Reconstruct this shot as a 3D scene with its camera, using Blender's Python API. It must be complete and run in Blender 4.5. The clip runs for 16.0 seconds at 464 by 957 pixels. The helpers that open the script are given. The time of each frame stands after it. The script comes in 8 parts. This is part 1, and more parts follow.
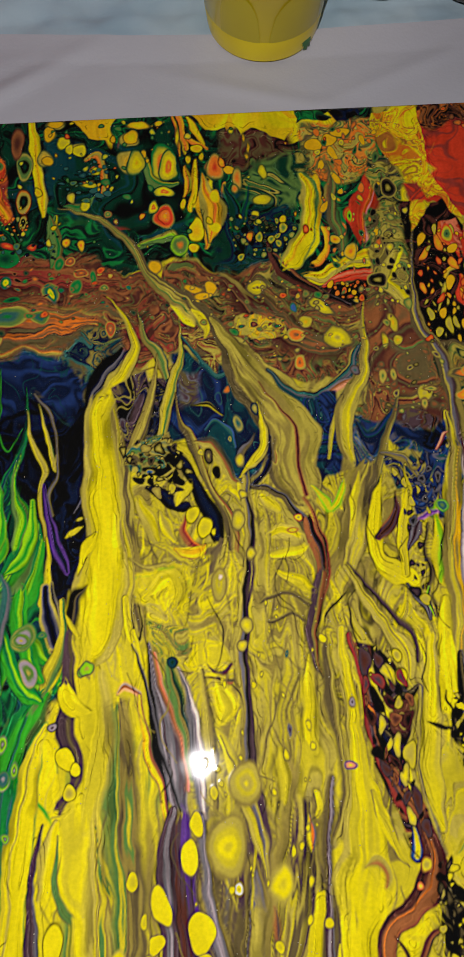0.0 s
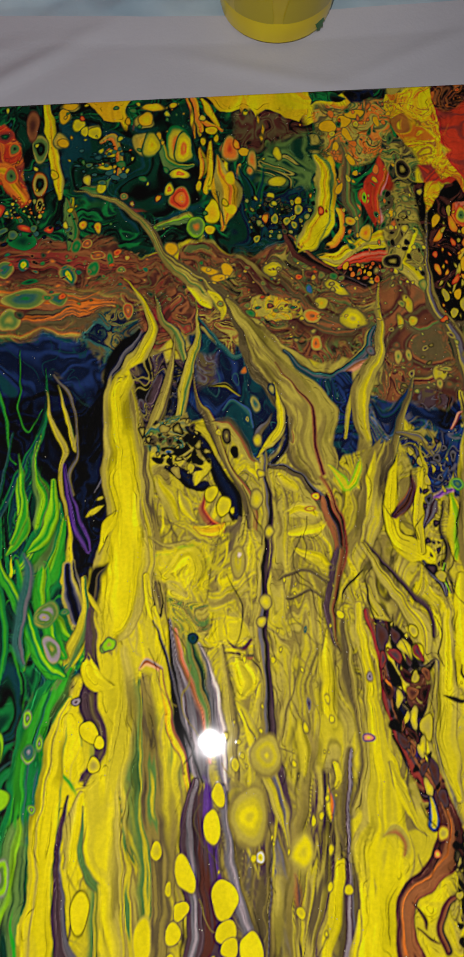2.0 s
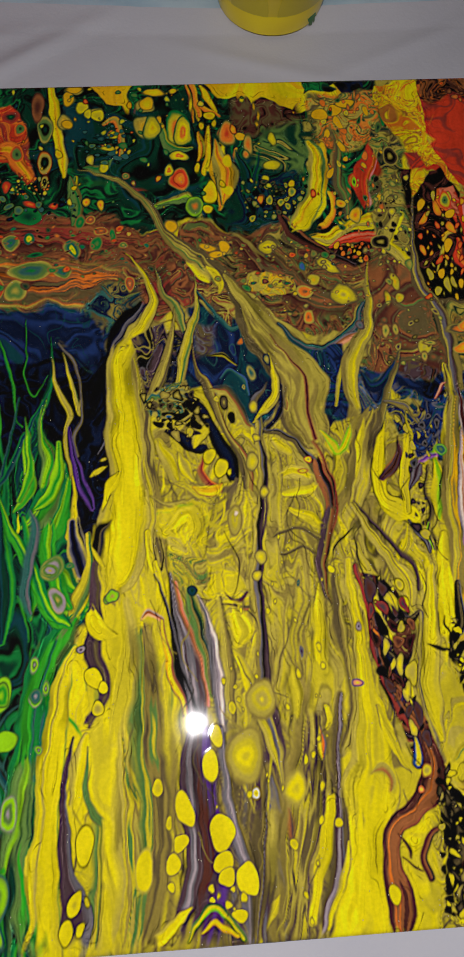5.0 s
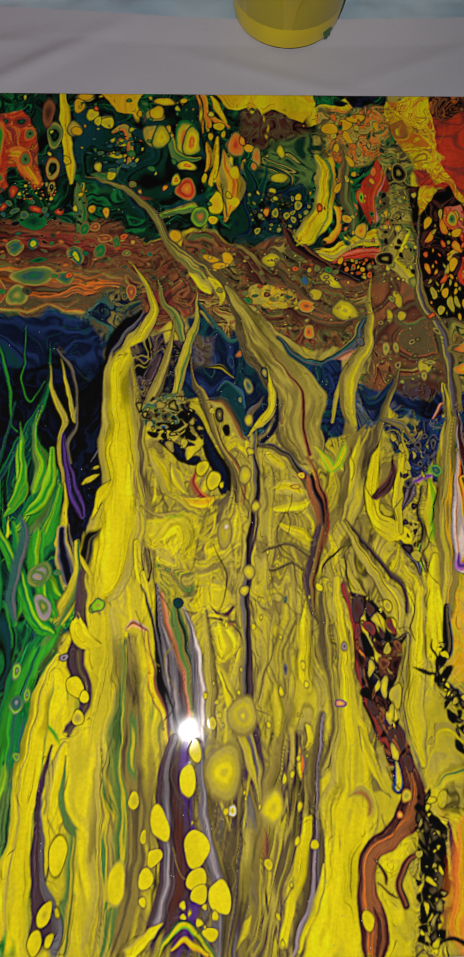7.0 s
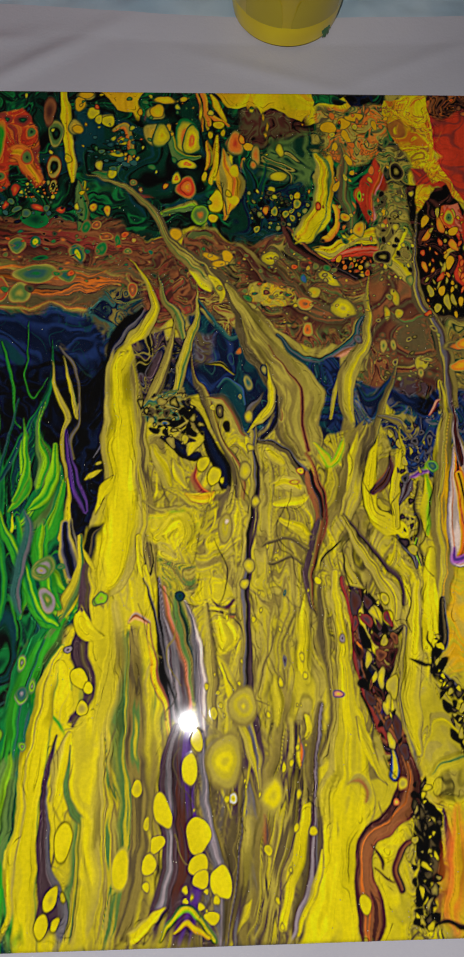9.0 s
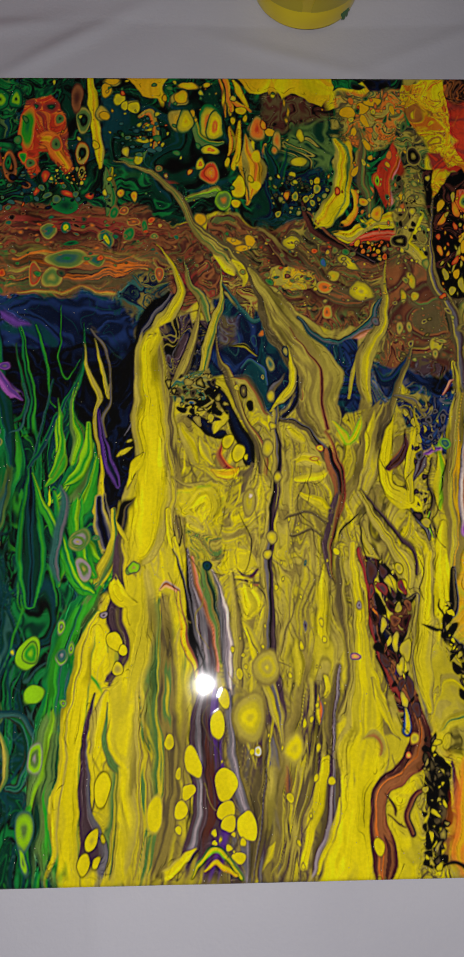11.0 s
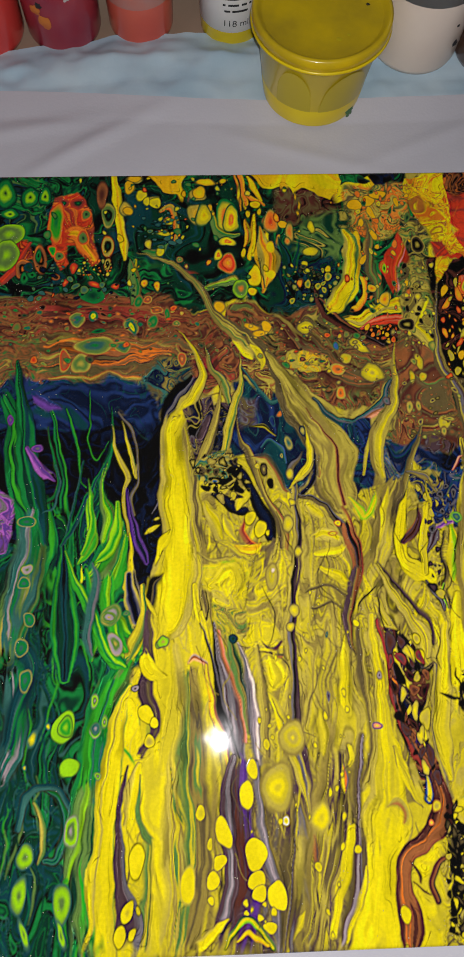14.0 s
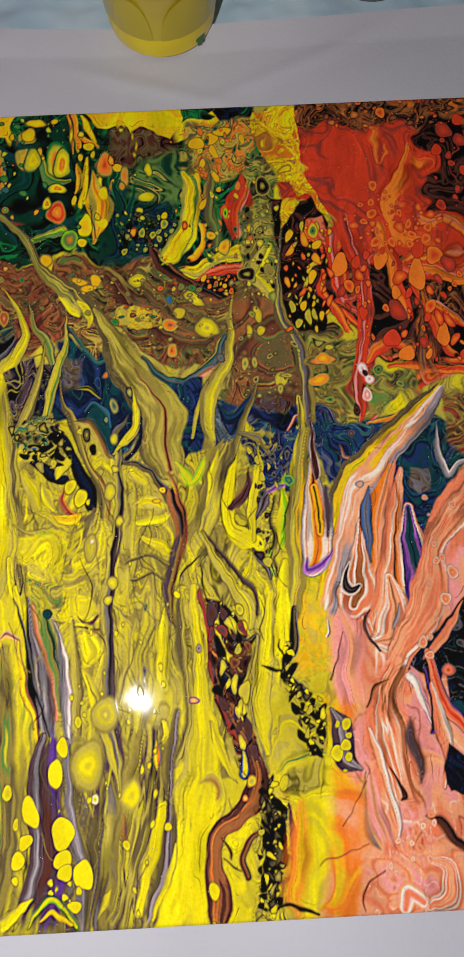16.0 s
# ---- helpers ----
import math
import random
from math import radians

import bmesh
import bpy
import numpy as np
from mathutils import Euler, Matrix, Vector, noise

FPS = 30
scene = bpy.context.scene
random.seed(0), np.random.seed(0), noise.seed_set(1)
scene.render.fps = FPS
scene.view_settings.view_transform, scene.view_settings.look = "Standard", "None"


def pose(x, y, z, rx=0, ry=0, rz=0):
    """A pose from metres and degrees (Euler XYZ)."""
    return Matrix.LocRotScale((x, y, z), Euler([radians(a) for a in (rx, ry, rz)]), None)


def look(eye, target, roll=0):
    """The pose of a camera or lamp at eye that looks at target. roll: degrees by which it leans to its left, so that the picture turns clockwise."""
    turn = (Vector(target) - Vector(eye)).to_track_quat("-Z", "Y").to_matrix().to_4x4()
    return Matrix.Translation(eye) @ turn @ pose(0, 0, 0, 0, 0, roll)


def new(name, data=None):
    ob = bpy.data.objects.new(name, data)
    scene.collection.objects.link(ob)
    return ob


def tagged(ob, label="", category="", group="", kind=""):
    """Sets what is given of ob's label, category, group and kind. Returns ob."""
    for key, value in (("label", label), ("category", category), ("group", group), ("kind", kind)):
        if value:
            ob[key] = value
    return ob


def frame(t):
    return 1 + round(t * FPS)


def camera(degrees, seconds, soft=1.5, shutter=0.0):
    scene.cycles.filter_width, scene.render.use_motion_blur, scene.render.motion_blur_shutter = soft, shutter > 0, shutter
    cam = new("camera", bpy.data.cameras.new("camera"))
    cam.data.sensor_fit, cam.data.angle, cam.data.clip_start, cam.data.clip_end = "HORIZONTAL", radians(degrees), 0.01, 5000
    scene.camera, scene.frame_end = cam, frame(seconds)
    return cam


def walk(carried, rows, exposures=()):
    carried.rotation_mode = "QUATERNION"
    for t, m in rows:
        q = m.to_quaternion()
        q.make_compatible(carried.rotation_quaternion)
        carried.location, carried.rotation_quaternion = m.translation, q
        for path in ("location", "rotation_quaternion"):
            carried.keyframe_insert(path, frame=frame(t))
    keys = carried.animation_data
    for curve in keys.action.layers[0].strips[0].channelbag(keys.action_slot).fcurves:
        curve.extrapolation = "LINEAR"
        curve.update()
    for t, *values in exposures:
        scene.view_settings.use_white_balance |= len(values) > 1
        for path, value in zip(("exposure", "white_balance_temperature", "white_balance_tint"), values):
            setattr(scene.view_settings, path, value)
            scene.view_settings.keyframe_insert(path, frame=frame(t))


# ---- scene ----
cam = camera(35.1, 16.0)
PATH = [
    (0, (-0.012, -0.091, 0.318), (0.026, 0.522, -1.586), 0.2),
    (0.5, (-0.007, -0.088, 0.319), (0.008, 0.507, -1.591), -3.2),
    (1, (-0.01, -0.09, 0.319), (0.013, 0.498, -1.592), -2.7),
    (1.5, (-0.02, -0.094, 0.32), (0.045, 0.505, -1.587), 1.7),
    (2, (-0.02, -0.095, 0.321), (0.016, 0.485, -1.593), 0.1),
    (2.5, (-0.02, -0.088, 0.319), (0.041, 0.493, -1.594), 2.9),
    (3, (-0.028, -0.086, 0.32), (0.036, 0.468, -1.601), 3.3),
    (3.5, (-0.03, -0.109, 0.328), (0.058, 0.474, -1.584), 4.4),
    (4, (-0.031, -0.119, 0.332), (0.076, 0.465, -1.578), 6.0),
    (6.5, (-0.024, -0.113, 0.332), (0.05, 0.483, -1.575), 6.2),
    (7, (-0.021, -0.113, 0.332), (0.044, 0.486, -1.575), 5.4),
    (7.5, (-0.021, -0.108, 0.334), (0.052, 0.474, -1.578), 6.1),
    (8, (-0.022, -0.11, 0.333), (0.051, 0.475, -1.579), 6.3),
    (8.5, (-0.022, -0.112, 0.334), (0.053, 0.476, -1.576), 6.4),
    (11, (-0.031, -0.115, 0.358), (0.021, 0.381, -1.58), 5.2),
    (11.5, (-0.029, -0.113, 0.357), (-0.019, 0.386, -1.58), 0.0),
    (12, (-0.022, -0.112, 0.357), (-0.051, 0.337, -1.592), -5.5),
    (12.5, (-0.026, -0.118, 0.361), (0.053, 0.32, -1.589), 7.8),
    (13, (-0.023, -0.109, 0.362), (0.094, 0.27, -1.598), 13.9),
    (13.5, (-0.025, -0.113, 0.382), (0.077, 0.455, -1.534), 7.2),
    (14, (-0.043, -0.102, 0.381), (0.014, 0.496, -1.526), 3.9),
    (14.5, (-0.024, -0.096, 0.378), (0.016, 0.449, -1.545), 1.9),
    (15, (0.015, -0.097, 0.373), (0.055, 0.402, -1.564), 1.8),
    (15.5, (0.033, -0.099, 0.37), (0.061, 0.389, -1.57), 0.8),
    (16, (0.05, -0.092, 0.365), (0.076, 0.372, -1.581), 0.3),
]
walk(cam, [(t, look(eye, target, roll)) for t, eye, target, roll in PATH],
     [(0, 0.33), (2, 0.22), (4, 0.18), (7, 0.12), (8.5, 0.12), (11, 0.0), (12.5, -0.03), (13, 0.0), (13.5, 0.08), (14, 0.48), (15, 0.55), (16, 0.58)])

# ---- light: the phone's flash beside the lens, in a dim room ----
world = bpy.data.worlds.new("world")
scene.world = world
world.use_nodes = True
world.node_tree.nodes["Background"].inputs["Color"].default_value = (0.9, 0.95, 1.0, 1)
world.node_tree.nodes["Background"].inputs["Strength"].default_value = 0.02

flash = bpy.data.lights.new("flash", "POINT")
flash.energy, flash.shadow_soft_size, flash.color = 5.2, 0.0022, (1.0, 0.97, 0.98)
new("flash", flash).location = (-0.0405, -0.131, 0.42)


# ---- materials ----
def shader(name):
    m = bpy.data.materials.new(name)
    m.use_nodes = True
    return m, m.node_tree.nodes, m.node_tree.links, m.node_tree.nodes["Principled BSDF"]


def plain(name, a, b, rough=0.5, scale=40.0, bump=0.15, bumpscale=200.0, metal=0.0, through_light=0.0, detail=6.0, coat=0.0):
    """Two close tones mixed by noise, with a second fine noise as relief."""
    m, n, k, bsdf = shader(name)
    where = n.new("ShaderNodeTexCoord")
    big, small, mix, rise, spread = n.new("ShaderNodeTexNoise"), n.new("ShaderNodeTexNoise"), n.new("ShaderNodeMix"), n.new("ShaderNodeBump"), n.new("ShaderNodeMapRange")
    big.inputs["Scale"].default_value, big.inputs["Detail"].default_value = scale, detail
    small.inputs["Scale"].default_value, small.inputs["Detail"].default_value = bumpscale, 4.0
    mix.data_type = "RGBA"
    mix.inputs["A"].default_value, mix.inputs["B"].default_value = (*a, 1), (*b, 1)
    spread.inputs["From Min"].default_value, spread.inputs["From Max"].default_value = 0.35, 0.65
    k.new(where.outputs["Object"], big.inputs["Vector"])
    k.new(where.outputs["Object"], small.inputs["Vector"])
    k.new(big.outputs["Fac"], spread.inputs["Value"])
    k.new(spread.outputs["Result"], mix.inputs["Factor"])
    k.new(mix.outputs["Result"], bsdf.inputs["Base Color"])
    k.new(small.outputs["Fac"], rise.inputs["Height"])
    rise.inputs["Strength"].default_value, rise.inputs["Distance"].default_value = bump, 0.0006
    k.new(rise.outputs["Normal"], bsdf.inputs["Normal"])
    bsdf.inputs["Roughness"].default_value, bsdf.inputs["Metallic"].default_value = rough, metal
    bsdf.inputs["Transmission Weight"].default_value = through_light
    bsdf.inputs["Coat Weight"].default_value, bsdf.inputs["Coat Roughness"].default_value = coat, 0.08
    bsdf.inputs["IOR"].default_value = 1.45
    return m


def wet_paint():
    """Glossy poured acrylic: pigment from the mesh, fine grain, mica specks with their sparkle painted in."""
    m, n, k, bsdf = shader("wet_acrylic")
    pigment, where = n.new("ShaderNodeAttribute"), n.new("ShaderNodeTexCoord")
    pigment.attribute_name = "pigment"
    grain, patch, sparkle_flecks = n.new("ShaderNodeTexNoise"), n.new("ShaderNodeTexNoise"), n.new("ShaderNodeTexVoronoi")
    grain.inputs["Scale"].default_value, grain.inputs["Detail"].default_value = 700.0, 5.0
    patch.inputs["Scale"].default_value, patch.inputs["Detail"].default_value = 28.0, 3.0
    sparkle_flecks.inputs["Scale"].default_value = 1100.0
    tone = n.new("ShaderNodeMapRange")
    tone.inputs["From Min"].default_value, tone.inputs["From Max"].default_value = 0.3, 0.7
    tone.inputs["To Min"].default_value, tone.inputs["To Max"].default_value = 0.9, 1.06
    scale = n.new("ShaderNodeVectorMath")
    scale.operation = "SCALE"
    sep, rare, some, both = n.new("ShaderNodeSeparateColor"), n.new("ShaderNodeMath"), n.new("ShaderNodeMath"), n.new("ShaderNodeMath")
    rare.operation, rare.inputs[1].default_value = "GREATER_THAN", 0.982
    some.operation, some.inputs[1].default_value = "GREATER_THAN", 0.5
    both.operation = "MULTIPLY"
    mix = n.new("ShaderNodeMix")
    mix.data_type = "RGBA"
    # pale base colour on the mica specks stands in for their glint
    mix.inputs["B"].default_value = (0.5, 0.46, 0.34, 1)
    near = n.new("ShaderNodeMath")
    near.operation, near.inputs[1].default_value = "LESS_THAN", 0.26
    all3 = n.new("ShaderNodeMath")
    all3.operation = "MULTIPLY"
    for node in (grain, patch, sparkle_flecks):
        k.new(where.outputs["Object"], node.inputs["Vector"])
    k.new(grain.outputs["Fac"], tone.inputs["Value"])
    k.new(pigment.outputs["Color"], scale.inputs[0])
    k.new(tone.outputs["Result"], scale.inputs["Scale"])
    k.new(sparkle_flecks.outputs["Color"], sep.inputs["Color"])
    k.new(sep.outputs["Red"], rare.inputs[0])
    k.new(patch.outputs["Fac"], some.inputs[0])
    k.new(rare.outputs["Value"], both.inputs[0])
    k.new(some.outputs["Value"], both.inputs[1])
    k.new(sparkle_flecks.outputs["Distance"], near.inputs[0])
    k.new(near.outputs["Value"], all3.inputs[0])
    k.new(both.outputs["Value"], all3.inputs[1])
    k.new(all3.outputs["Value"], mix.inputs["Factor"])
    k.new(scale.outputs["Vector"], mix.inputs["A"])
    k.new(mix.outputs["Result"], bsdf.inputs["Base Color"])
    waves, rise = n.new("ShaderNodeTexNoise"), n.new("ShaderNodeBump")
    waves.inputs["Scale"].default_value, waves.inputs["Detail"].default_value = 90.0, 2.0
    k.new(where.outputs["Object"], waves.inputs["Vector"])
    k.new(waves.outputs["Fac"], rise.inputs["Height"])
    rise.inputs["Strength"].default_value, rise.inputs["Distance"].default_value = 0.012, 0.0008
    k.new(rise.outputs["Normal"], bsdf.inputs["Normal"])
    bsdf.inputs["Roughness"].default_value = 0.04
    return m


PAPER = plain("white_paper", (0.54, 0.535, 0.585), (0.50, 0.495, 0.545), 0.75, 9.0, 0.25, 500.0)
PLASTIC = plain("blue_plastic_film", (0.36, 0.50, 0.60), (0.48, 0.60, 0.67), 0.38, 25.0, 0.5, 90.0)
WOOD = plain("tan_tabletop", (0.42, 0.30, 0.22), (0.34, 0.24, 0.17), 0.45, 14.0, 0.2, 150.0)
WALL = plain("wall_paint", (0.62, 0.6, 0.57), (0.56, 0.545, 0.52), 0.85, 3.0, 0.2, 120.0)
FLOORING = plain("floor_laminate", (0.24, 0.17, 0.11), (0.18, 0.125, 0.08), 0.4, 6.0, 0.2, 80.0)
YELLOW_TUB = plain("yellow_tub_plastic", (0.72, 0.55, 0.006), (0.6, 0.45, 0.006), 0.28, 22.0, 0.1, 120.0, coat=0.3)
YELLOW_FILL = plain("yellow_paint_fill", (0.8, 0.62, 0.004), (0.7, 0.52, 0.004), 0.3, 30.0, 0.1, 120.0, coat=0.3)
YELLOW_DULL = plain("dull_yellow_plastic", (0.54, 0.43, 0.012), (0.46, 0.36, 0.01), 0.35, 22.0, 0.1, 120.0, coat=0.3)
YELLOW_LID = plain("cloudy_yellow_lid", (0.62, 0.44, 0.006), (0.46, 0.33, 0.012), 0.3, 50.0, 0.3, 140.0, coat=0.4)
CREAM = plain("cream_paint", (0.78, 0.68, 0.58), (0.72, 0.61, 0.52), 0.4, 18.0, 0.1, 150.0, coat=0.3)
CLOUDY = plain("cloudy_plastic", (0.52, 0.5, 0.47), (0.45, 0.43, 0.42), 0.3, 30.0, 0.1, 150.0, coat=0.3)
BROWN_JAR = plain("brown_jar", (0.085, 0.038, 0.022), (0.055, 0.028, 0.02), 0.3, 30.0, 0.1, 150.0, coat=0.4)
BLUE_SMEAR = plain("blue_paint", (0.02, 0.05, 0.22), (0.015, 0.03, 0.14), 0.3, 30.0, 0.1, 150.0, coat=0.4)
RED_JAR = plain("red_paint_jar", (0.7, 0.06, 0.045), (0.6, 0.045, 0.04), 0.3, 25.0, 0.1, 120.0, coat=0.4)
CRIMSON_JAR = plain("crimson_paint_jar", (0.34, 0.03, 0.045), (0.26, 0.025, 0.05), 0.3, 45.0, 0.1, 120.0, coat=0.4)
CORAL_JAR = plain("coral_paint_jar", (0.66, 0.12, 0.07), (0.58, 0.09, 0.06), 0.3, 25.0, 0.1, 120.0, coat=0.4)
PINK_HAZE = plain("smeared_jar_wall", (0.42, 0.2, 0.17), (0.5, 0.16, 0.12), 0.3, 50.0, 0.1, 120.0, coat=0.4)
LABEL_WHITE = plain("white_label", (0.76, 0.74, 0.72), (0.7, 0.68, 0.67), 0.5, 20.0, 0.05, 200.0)
INK = plain("black_ink", (0.02, 0.02, 0.022), (0.03, 0.03, 0.03), 0.6, 60.0, 0.05, 200.0)
GREEN_SMEAR = plain("green_paint", (0.02, 0.16, 0.03), (0.03, 0.1, 0.02), 0.35, 90.0, 0.2, 300.0, coat=0.4)
RED_SMEAR = plain("red_paint", (0.5, 0.04, 0.06), (0.4, 0.03, 0.05), 0.35, 90.0, 0.2, 300.0)
ORANGE_SMEAR = plain("orange_paint", (0.6, 0.2, 0.03), (0.5, 0.13, 0.03), 0.35, 90.0, 0.2, 300.0)
WET = wet_paint()


# ---- building helpers ----
def part(name, bm, material, parent=None, label="", smooth=True):
    """Links a bmesh as one mesh object, under a thing or a part if one is given."""
    me = bpy.data.meshes.new(name)
    for f in bm.faces:
        f.smooth = smooth
    bm.to_mesh(me)
    bm.free()
    me.materials.append(material)
    ob = new(name, me)
    if parent is not None:
        ob.parent = parent
    return tagged(ob, label)


def thing(name, x, y, z, label, category, group=""):
    ob = new(name)
    ob.location = (x, y, z)
    ob.empty_display_size = 0.02
    return tagged(ob, label, category, group)


def block(x0, x1, y0, y1, z0, z1, bevel=0.0):
    bm = bmesh.new()
    bmesh.ops.create_cube(bm, size=1)
    for v in bm.verts:
        v.co = (x0 + (v.co.x + 0.5) * (x1 - x0), y0 + (v.co.y + 0.5) * (y1 - y0), z0 + (v.co.z + 0.5) * (z1 - z0))
    if bevel:
        bmesh.ops.bevel(bm, geom=bm.edges[:], offset=bevel, segments=3, affect="EDGES", profile=0.5)
    return bm


def lathe(profile, segments=56, start=0.0, end=360.0):
    """A shell turned round the z axis from (radius, height) pairs; a radius of 0 closes it."""
    bm = bmesh.new()
    whole = abs(end - start) > 359.9
    count = segments if whole else segments + 1
    rings = []
    for r, z in profile:
        if r < 1e-6:
            rings.append([bm.verts.new((0, 0, z))])
        else:
            rings.append([bm.verts.new((r * math.cos(a), r * math.sin(a), z)) for a in (radians(start + (end - start) * i / segments) for i in range(count))])
    for a, b in zip(rings, rings[1:]):
        for i in range(segments):
            j = (i + 1) % count
            if len(a) == 1:
                bm.faces.new((a[0], b[j], b[i]))
            elif len(b) == 1:
                bm.faces.new((a[i], a[j], b[0]))
            else:
                bm.faces.new((a[i], a[j], b[j], b[i]))
    bmesh.ops.recalc_face_normals(bm, faces=bm.faces[:])
    return bm


def sheet(xs, ys, height, thick=0.0):
    """A sheet over a grid, z from height(x, y); thick gives it an underside and edges."""
    bm = bmesh.new()
    top = [[bm.verts.new((x, y, height(x, y))) for x in xs] for y in ys]
    for r, s in zip(top, top[1:]):
        for a, b, c, d in zip(r, r[1:], s[1:], s):
            bm.faces.new((a, b, c, d))
    if thick:
        geo = bmesh.ops.extrude_face_region(bm, geom=bm.faces[:])
        for v in geo["geom"]:
            if isinstance(v, bmesh.types.BMVert):
                v.co.z += thick
        bmesh.ops.recalc_face_normals(bm, faces=bm.faces[:])
    return bm


def splash(r, seed, lobes=9):
    """A small flat spatter of paint with an uneven outline."""
    rnd = random.Random(seed)
    bm = bmesh.new()
    mid = bm.verts.new((0, 0, r * 0.16))
    ring = [bm.verts.new((r * q * math.cos(a), r * q * math.sin(a), 0)) for a, q in ((2 * math.pi * i / (lobes * 3), rnd.uniform(0.6, 1.15)) for i in range(lobes * 3))]
    for a, b in zip(ring, ring[1:] + ring[:1]):
        bm.faces.new((mid, a, b))
    return bm


# ---- room and table ----
part("floor", block(-2.0, 2.0, -2.0, 2.0, -0.80, -0.75), FLOORING, smooth=False)
part("ceiling", block(-2.0, 2.0, -2.0, 2.0, 1.75, 1.80), WALL, smooth=False)
part("wall_north", block(-2.0, 2.0, 2.0, 2.1, -0.75, 1.75), WALL, smooth=False)
part("wall_south", block(-2.0, 2.0, -2.1, -2.0, -0.75, 1.75), WALL, smooth=False)
part("wall_east", block(2.0, 2.1, -2.0, 2.0, -0.75, 1.75), WALL, smooth=False)
part("wall_west", block(-2.1, -2.0, -2.0, 2.0, -0.75, 1.75), WALL, smooth=False)
for o in [o for o in scene.objects if o.type == "MESH"]:
    tagged(o, "plain painted " + o.name.split("_")[0] + " of the dim room", o.name.split("_")[0], kind="structure")

table = thing("table", 0, 0, -0.75, "tan wooden work table under paper and plastic sheets", "table")
part("tabletop", block(-0.7, 0.7, -0.5, 0.62, 0.712, 0.747, 0.004), WOOD, table)
for lx in (-0.64, 0.64):
    for ly in (-0.44, 0.56):
        part("leg", block(lx - 0.025, lx + 0.025, ly - 0.025, ly + 0.025, 0.0, 0.7119, 0.003), WOOD, table)


def film_height(x, y):
    crumple = noise.noise((x * 38, y * 50, 3.0)) + 0.6 * noise.noise((x * 90 + 4, y * 110, 8.0))
    ridge = 1 - abs(noise.noise((x * 40 + 30 * y, y * 26 - 18 * x, 1.7))) * 2.0
    lift = 0.0045 * max(0.0, min(1.0, (y - 0.262) / 0.03))
    hump = 0.006 * max(0.0, 1 - abs(y - 0.314) / 0.018)
    return -0.0024 + lift * (0.6 + 0.22 * crumple + 0.3 * ridge) + hump * (0.7 + 0.25 * crumple)


def film_sheet():
    xs = [-0.62 + 0.003 * i for i in range(414)]
    ys = [-0.42 + 0.04 * i for i in range(16)] + [0.2 + 0.0021 * i for i in range(66)]
    bm = sheet(xs, ys, film_height)
    for v in bm.verts:
        if v.co.y > 0.2:
            s = (v.co.y - 0.2) / 0.1365
            far = 0.329 + 0.006 * noise.noise((v.co.x * 8, 2.0, 0)) + 0.003 * noise.noise((v.co.x * 30, 5.0, 0)) - 0.018 * max(0.0, min(1.0, (-0.10 - v.co.x) / 0.09))
            v.co.y = 0.2 + s * (far - 0.2)
    return bm


tagged(part("plastic_sheet", film_sheet(), PLASTIC), "pale blue crumpled plastic sheet covering the table", "plastic sheet")


def paper_height(x, y):
    z = 0.0004 * noise.noise((x * 7, y * 7, 0.5)) + 0.0008 * max(0.0, noise.noise((x * 5 + 2 * y, y * 9, 4.5)))
    for cx, cy, ang, depth, reach in ((-0.115, 0.243, 35, 0.0022, 0.05), (-0.15, 0.255, 12, 0.0016, 0.05), (0.02, 0.236, -20, 0.0010, 0.05), (0.11, 0.25, 25, 0.0010, 0.06)):
        u = (x - cx) * math.cos(radians(ang)) + (y - cy) * math.sin(radians(ang))
        v = -(x - cx) * math.sin(radians(ang)) + (y - cy) * math.cos(radians(ang))
        z += depth * math.exp(-(v / 0.006) ** 2 - (u / reach) ** 2)
    if y < -0.2:
        z += 0.0014 * math.exp(-((x + 0.083 + 0.02 * (y + 0.2)) / 0.0022) ** 2)
    edge = max(0.0, (y - 0.262) / 0.02)
    return 0.0006 + z + 0.0030 * edge * (1 + 0.35 * noise.noise((x * 11, 0, 6.0)))


def paper_sheet():
    xs = [-0.42 + 0.004 * i for i in range(211)]
    ys = [-0.40 + 0.006 * i for i in range(100)] + [0.2 + 0.002 * i for i in range(42)]
    bm = sheet(xs, ys, paper_height)
    for v in bm.verts:
        if v.co.y > 0.2:
            s = (v.co.y - 0.2) / 0.082
            far = 0.2755 - 0.005 * math.exp(-((v.co.x - 0.03) / 0.09) ** 2) + 0.002 * noise.noise((v.co.x * 6, 1.0, 0)) + 0.004 * max(0.0, (abs(v.co.x - 0.03) - 0.08)) / 0.1
            v.co.y = 0.2 + s * (far - 0.2)
    return bm


tagged(part("paper_sheet", paper_sheet(), PAPER), "large creased sheet of white paper under the painting", "paper")


# ---- the painting ----
# ---- the poured paint: pigments laid on a fine grid, in millimetres from the canvas centre ----
GX = np.concatenate([np.arange(-250.0, -172.0, 2.0), np.arange(-172.0, 190.0, 0.33), np.arange(190.0, 250.1, 2.0)])
GY = np.linspace(-203.5, 201.5, 1228)
PX, PY = np.meshgrid(GX, GY)
RGB = np.zeros(PX.shape + (3,))
HEIGHT = np.zeros(PX.shape)


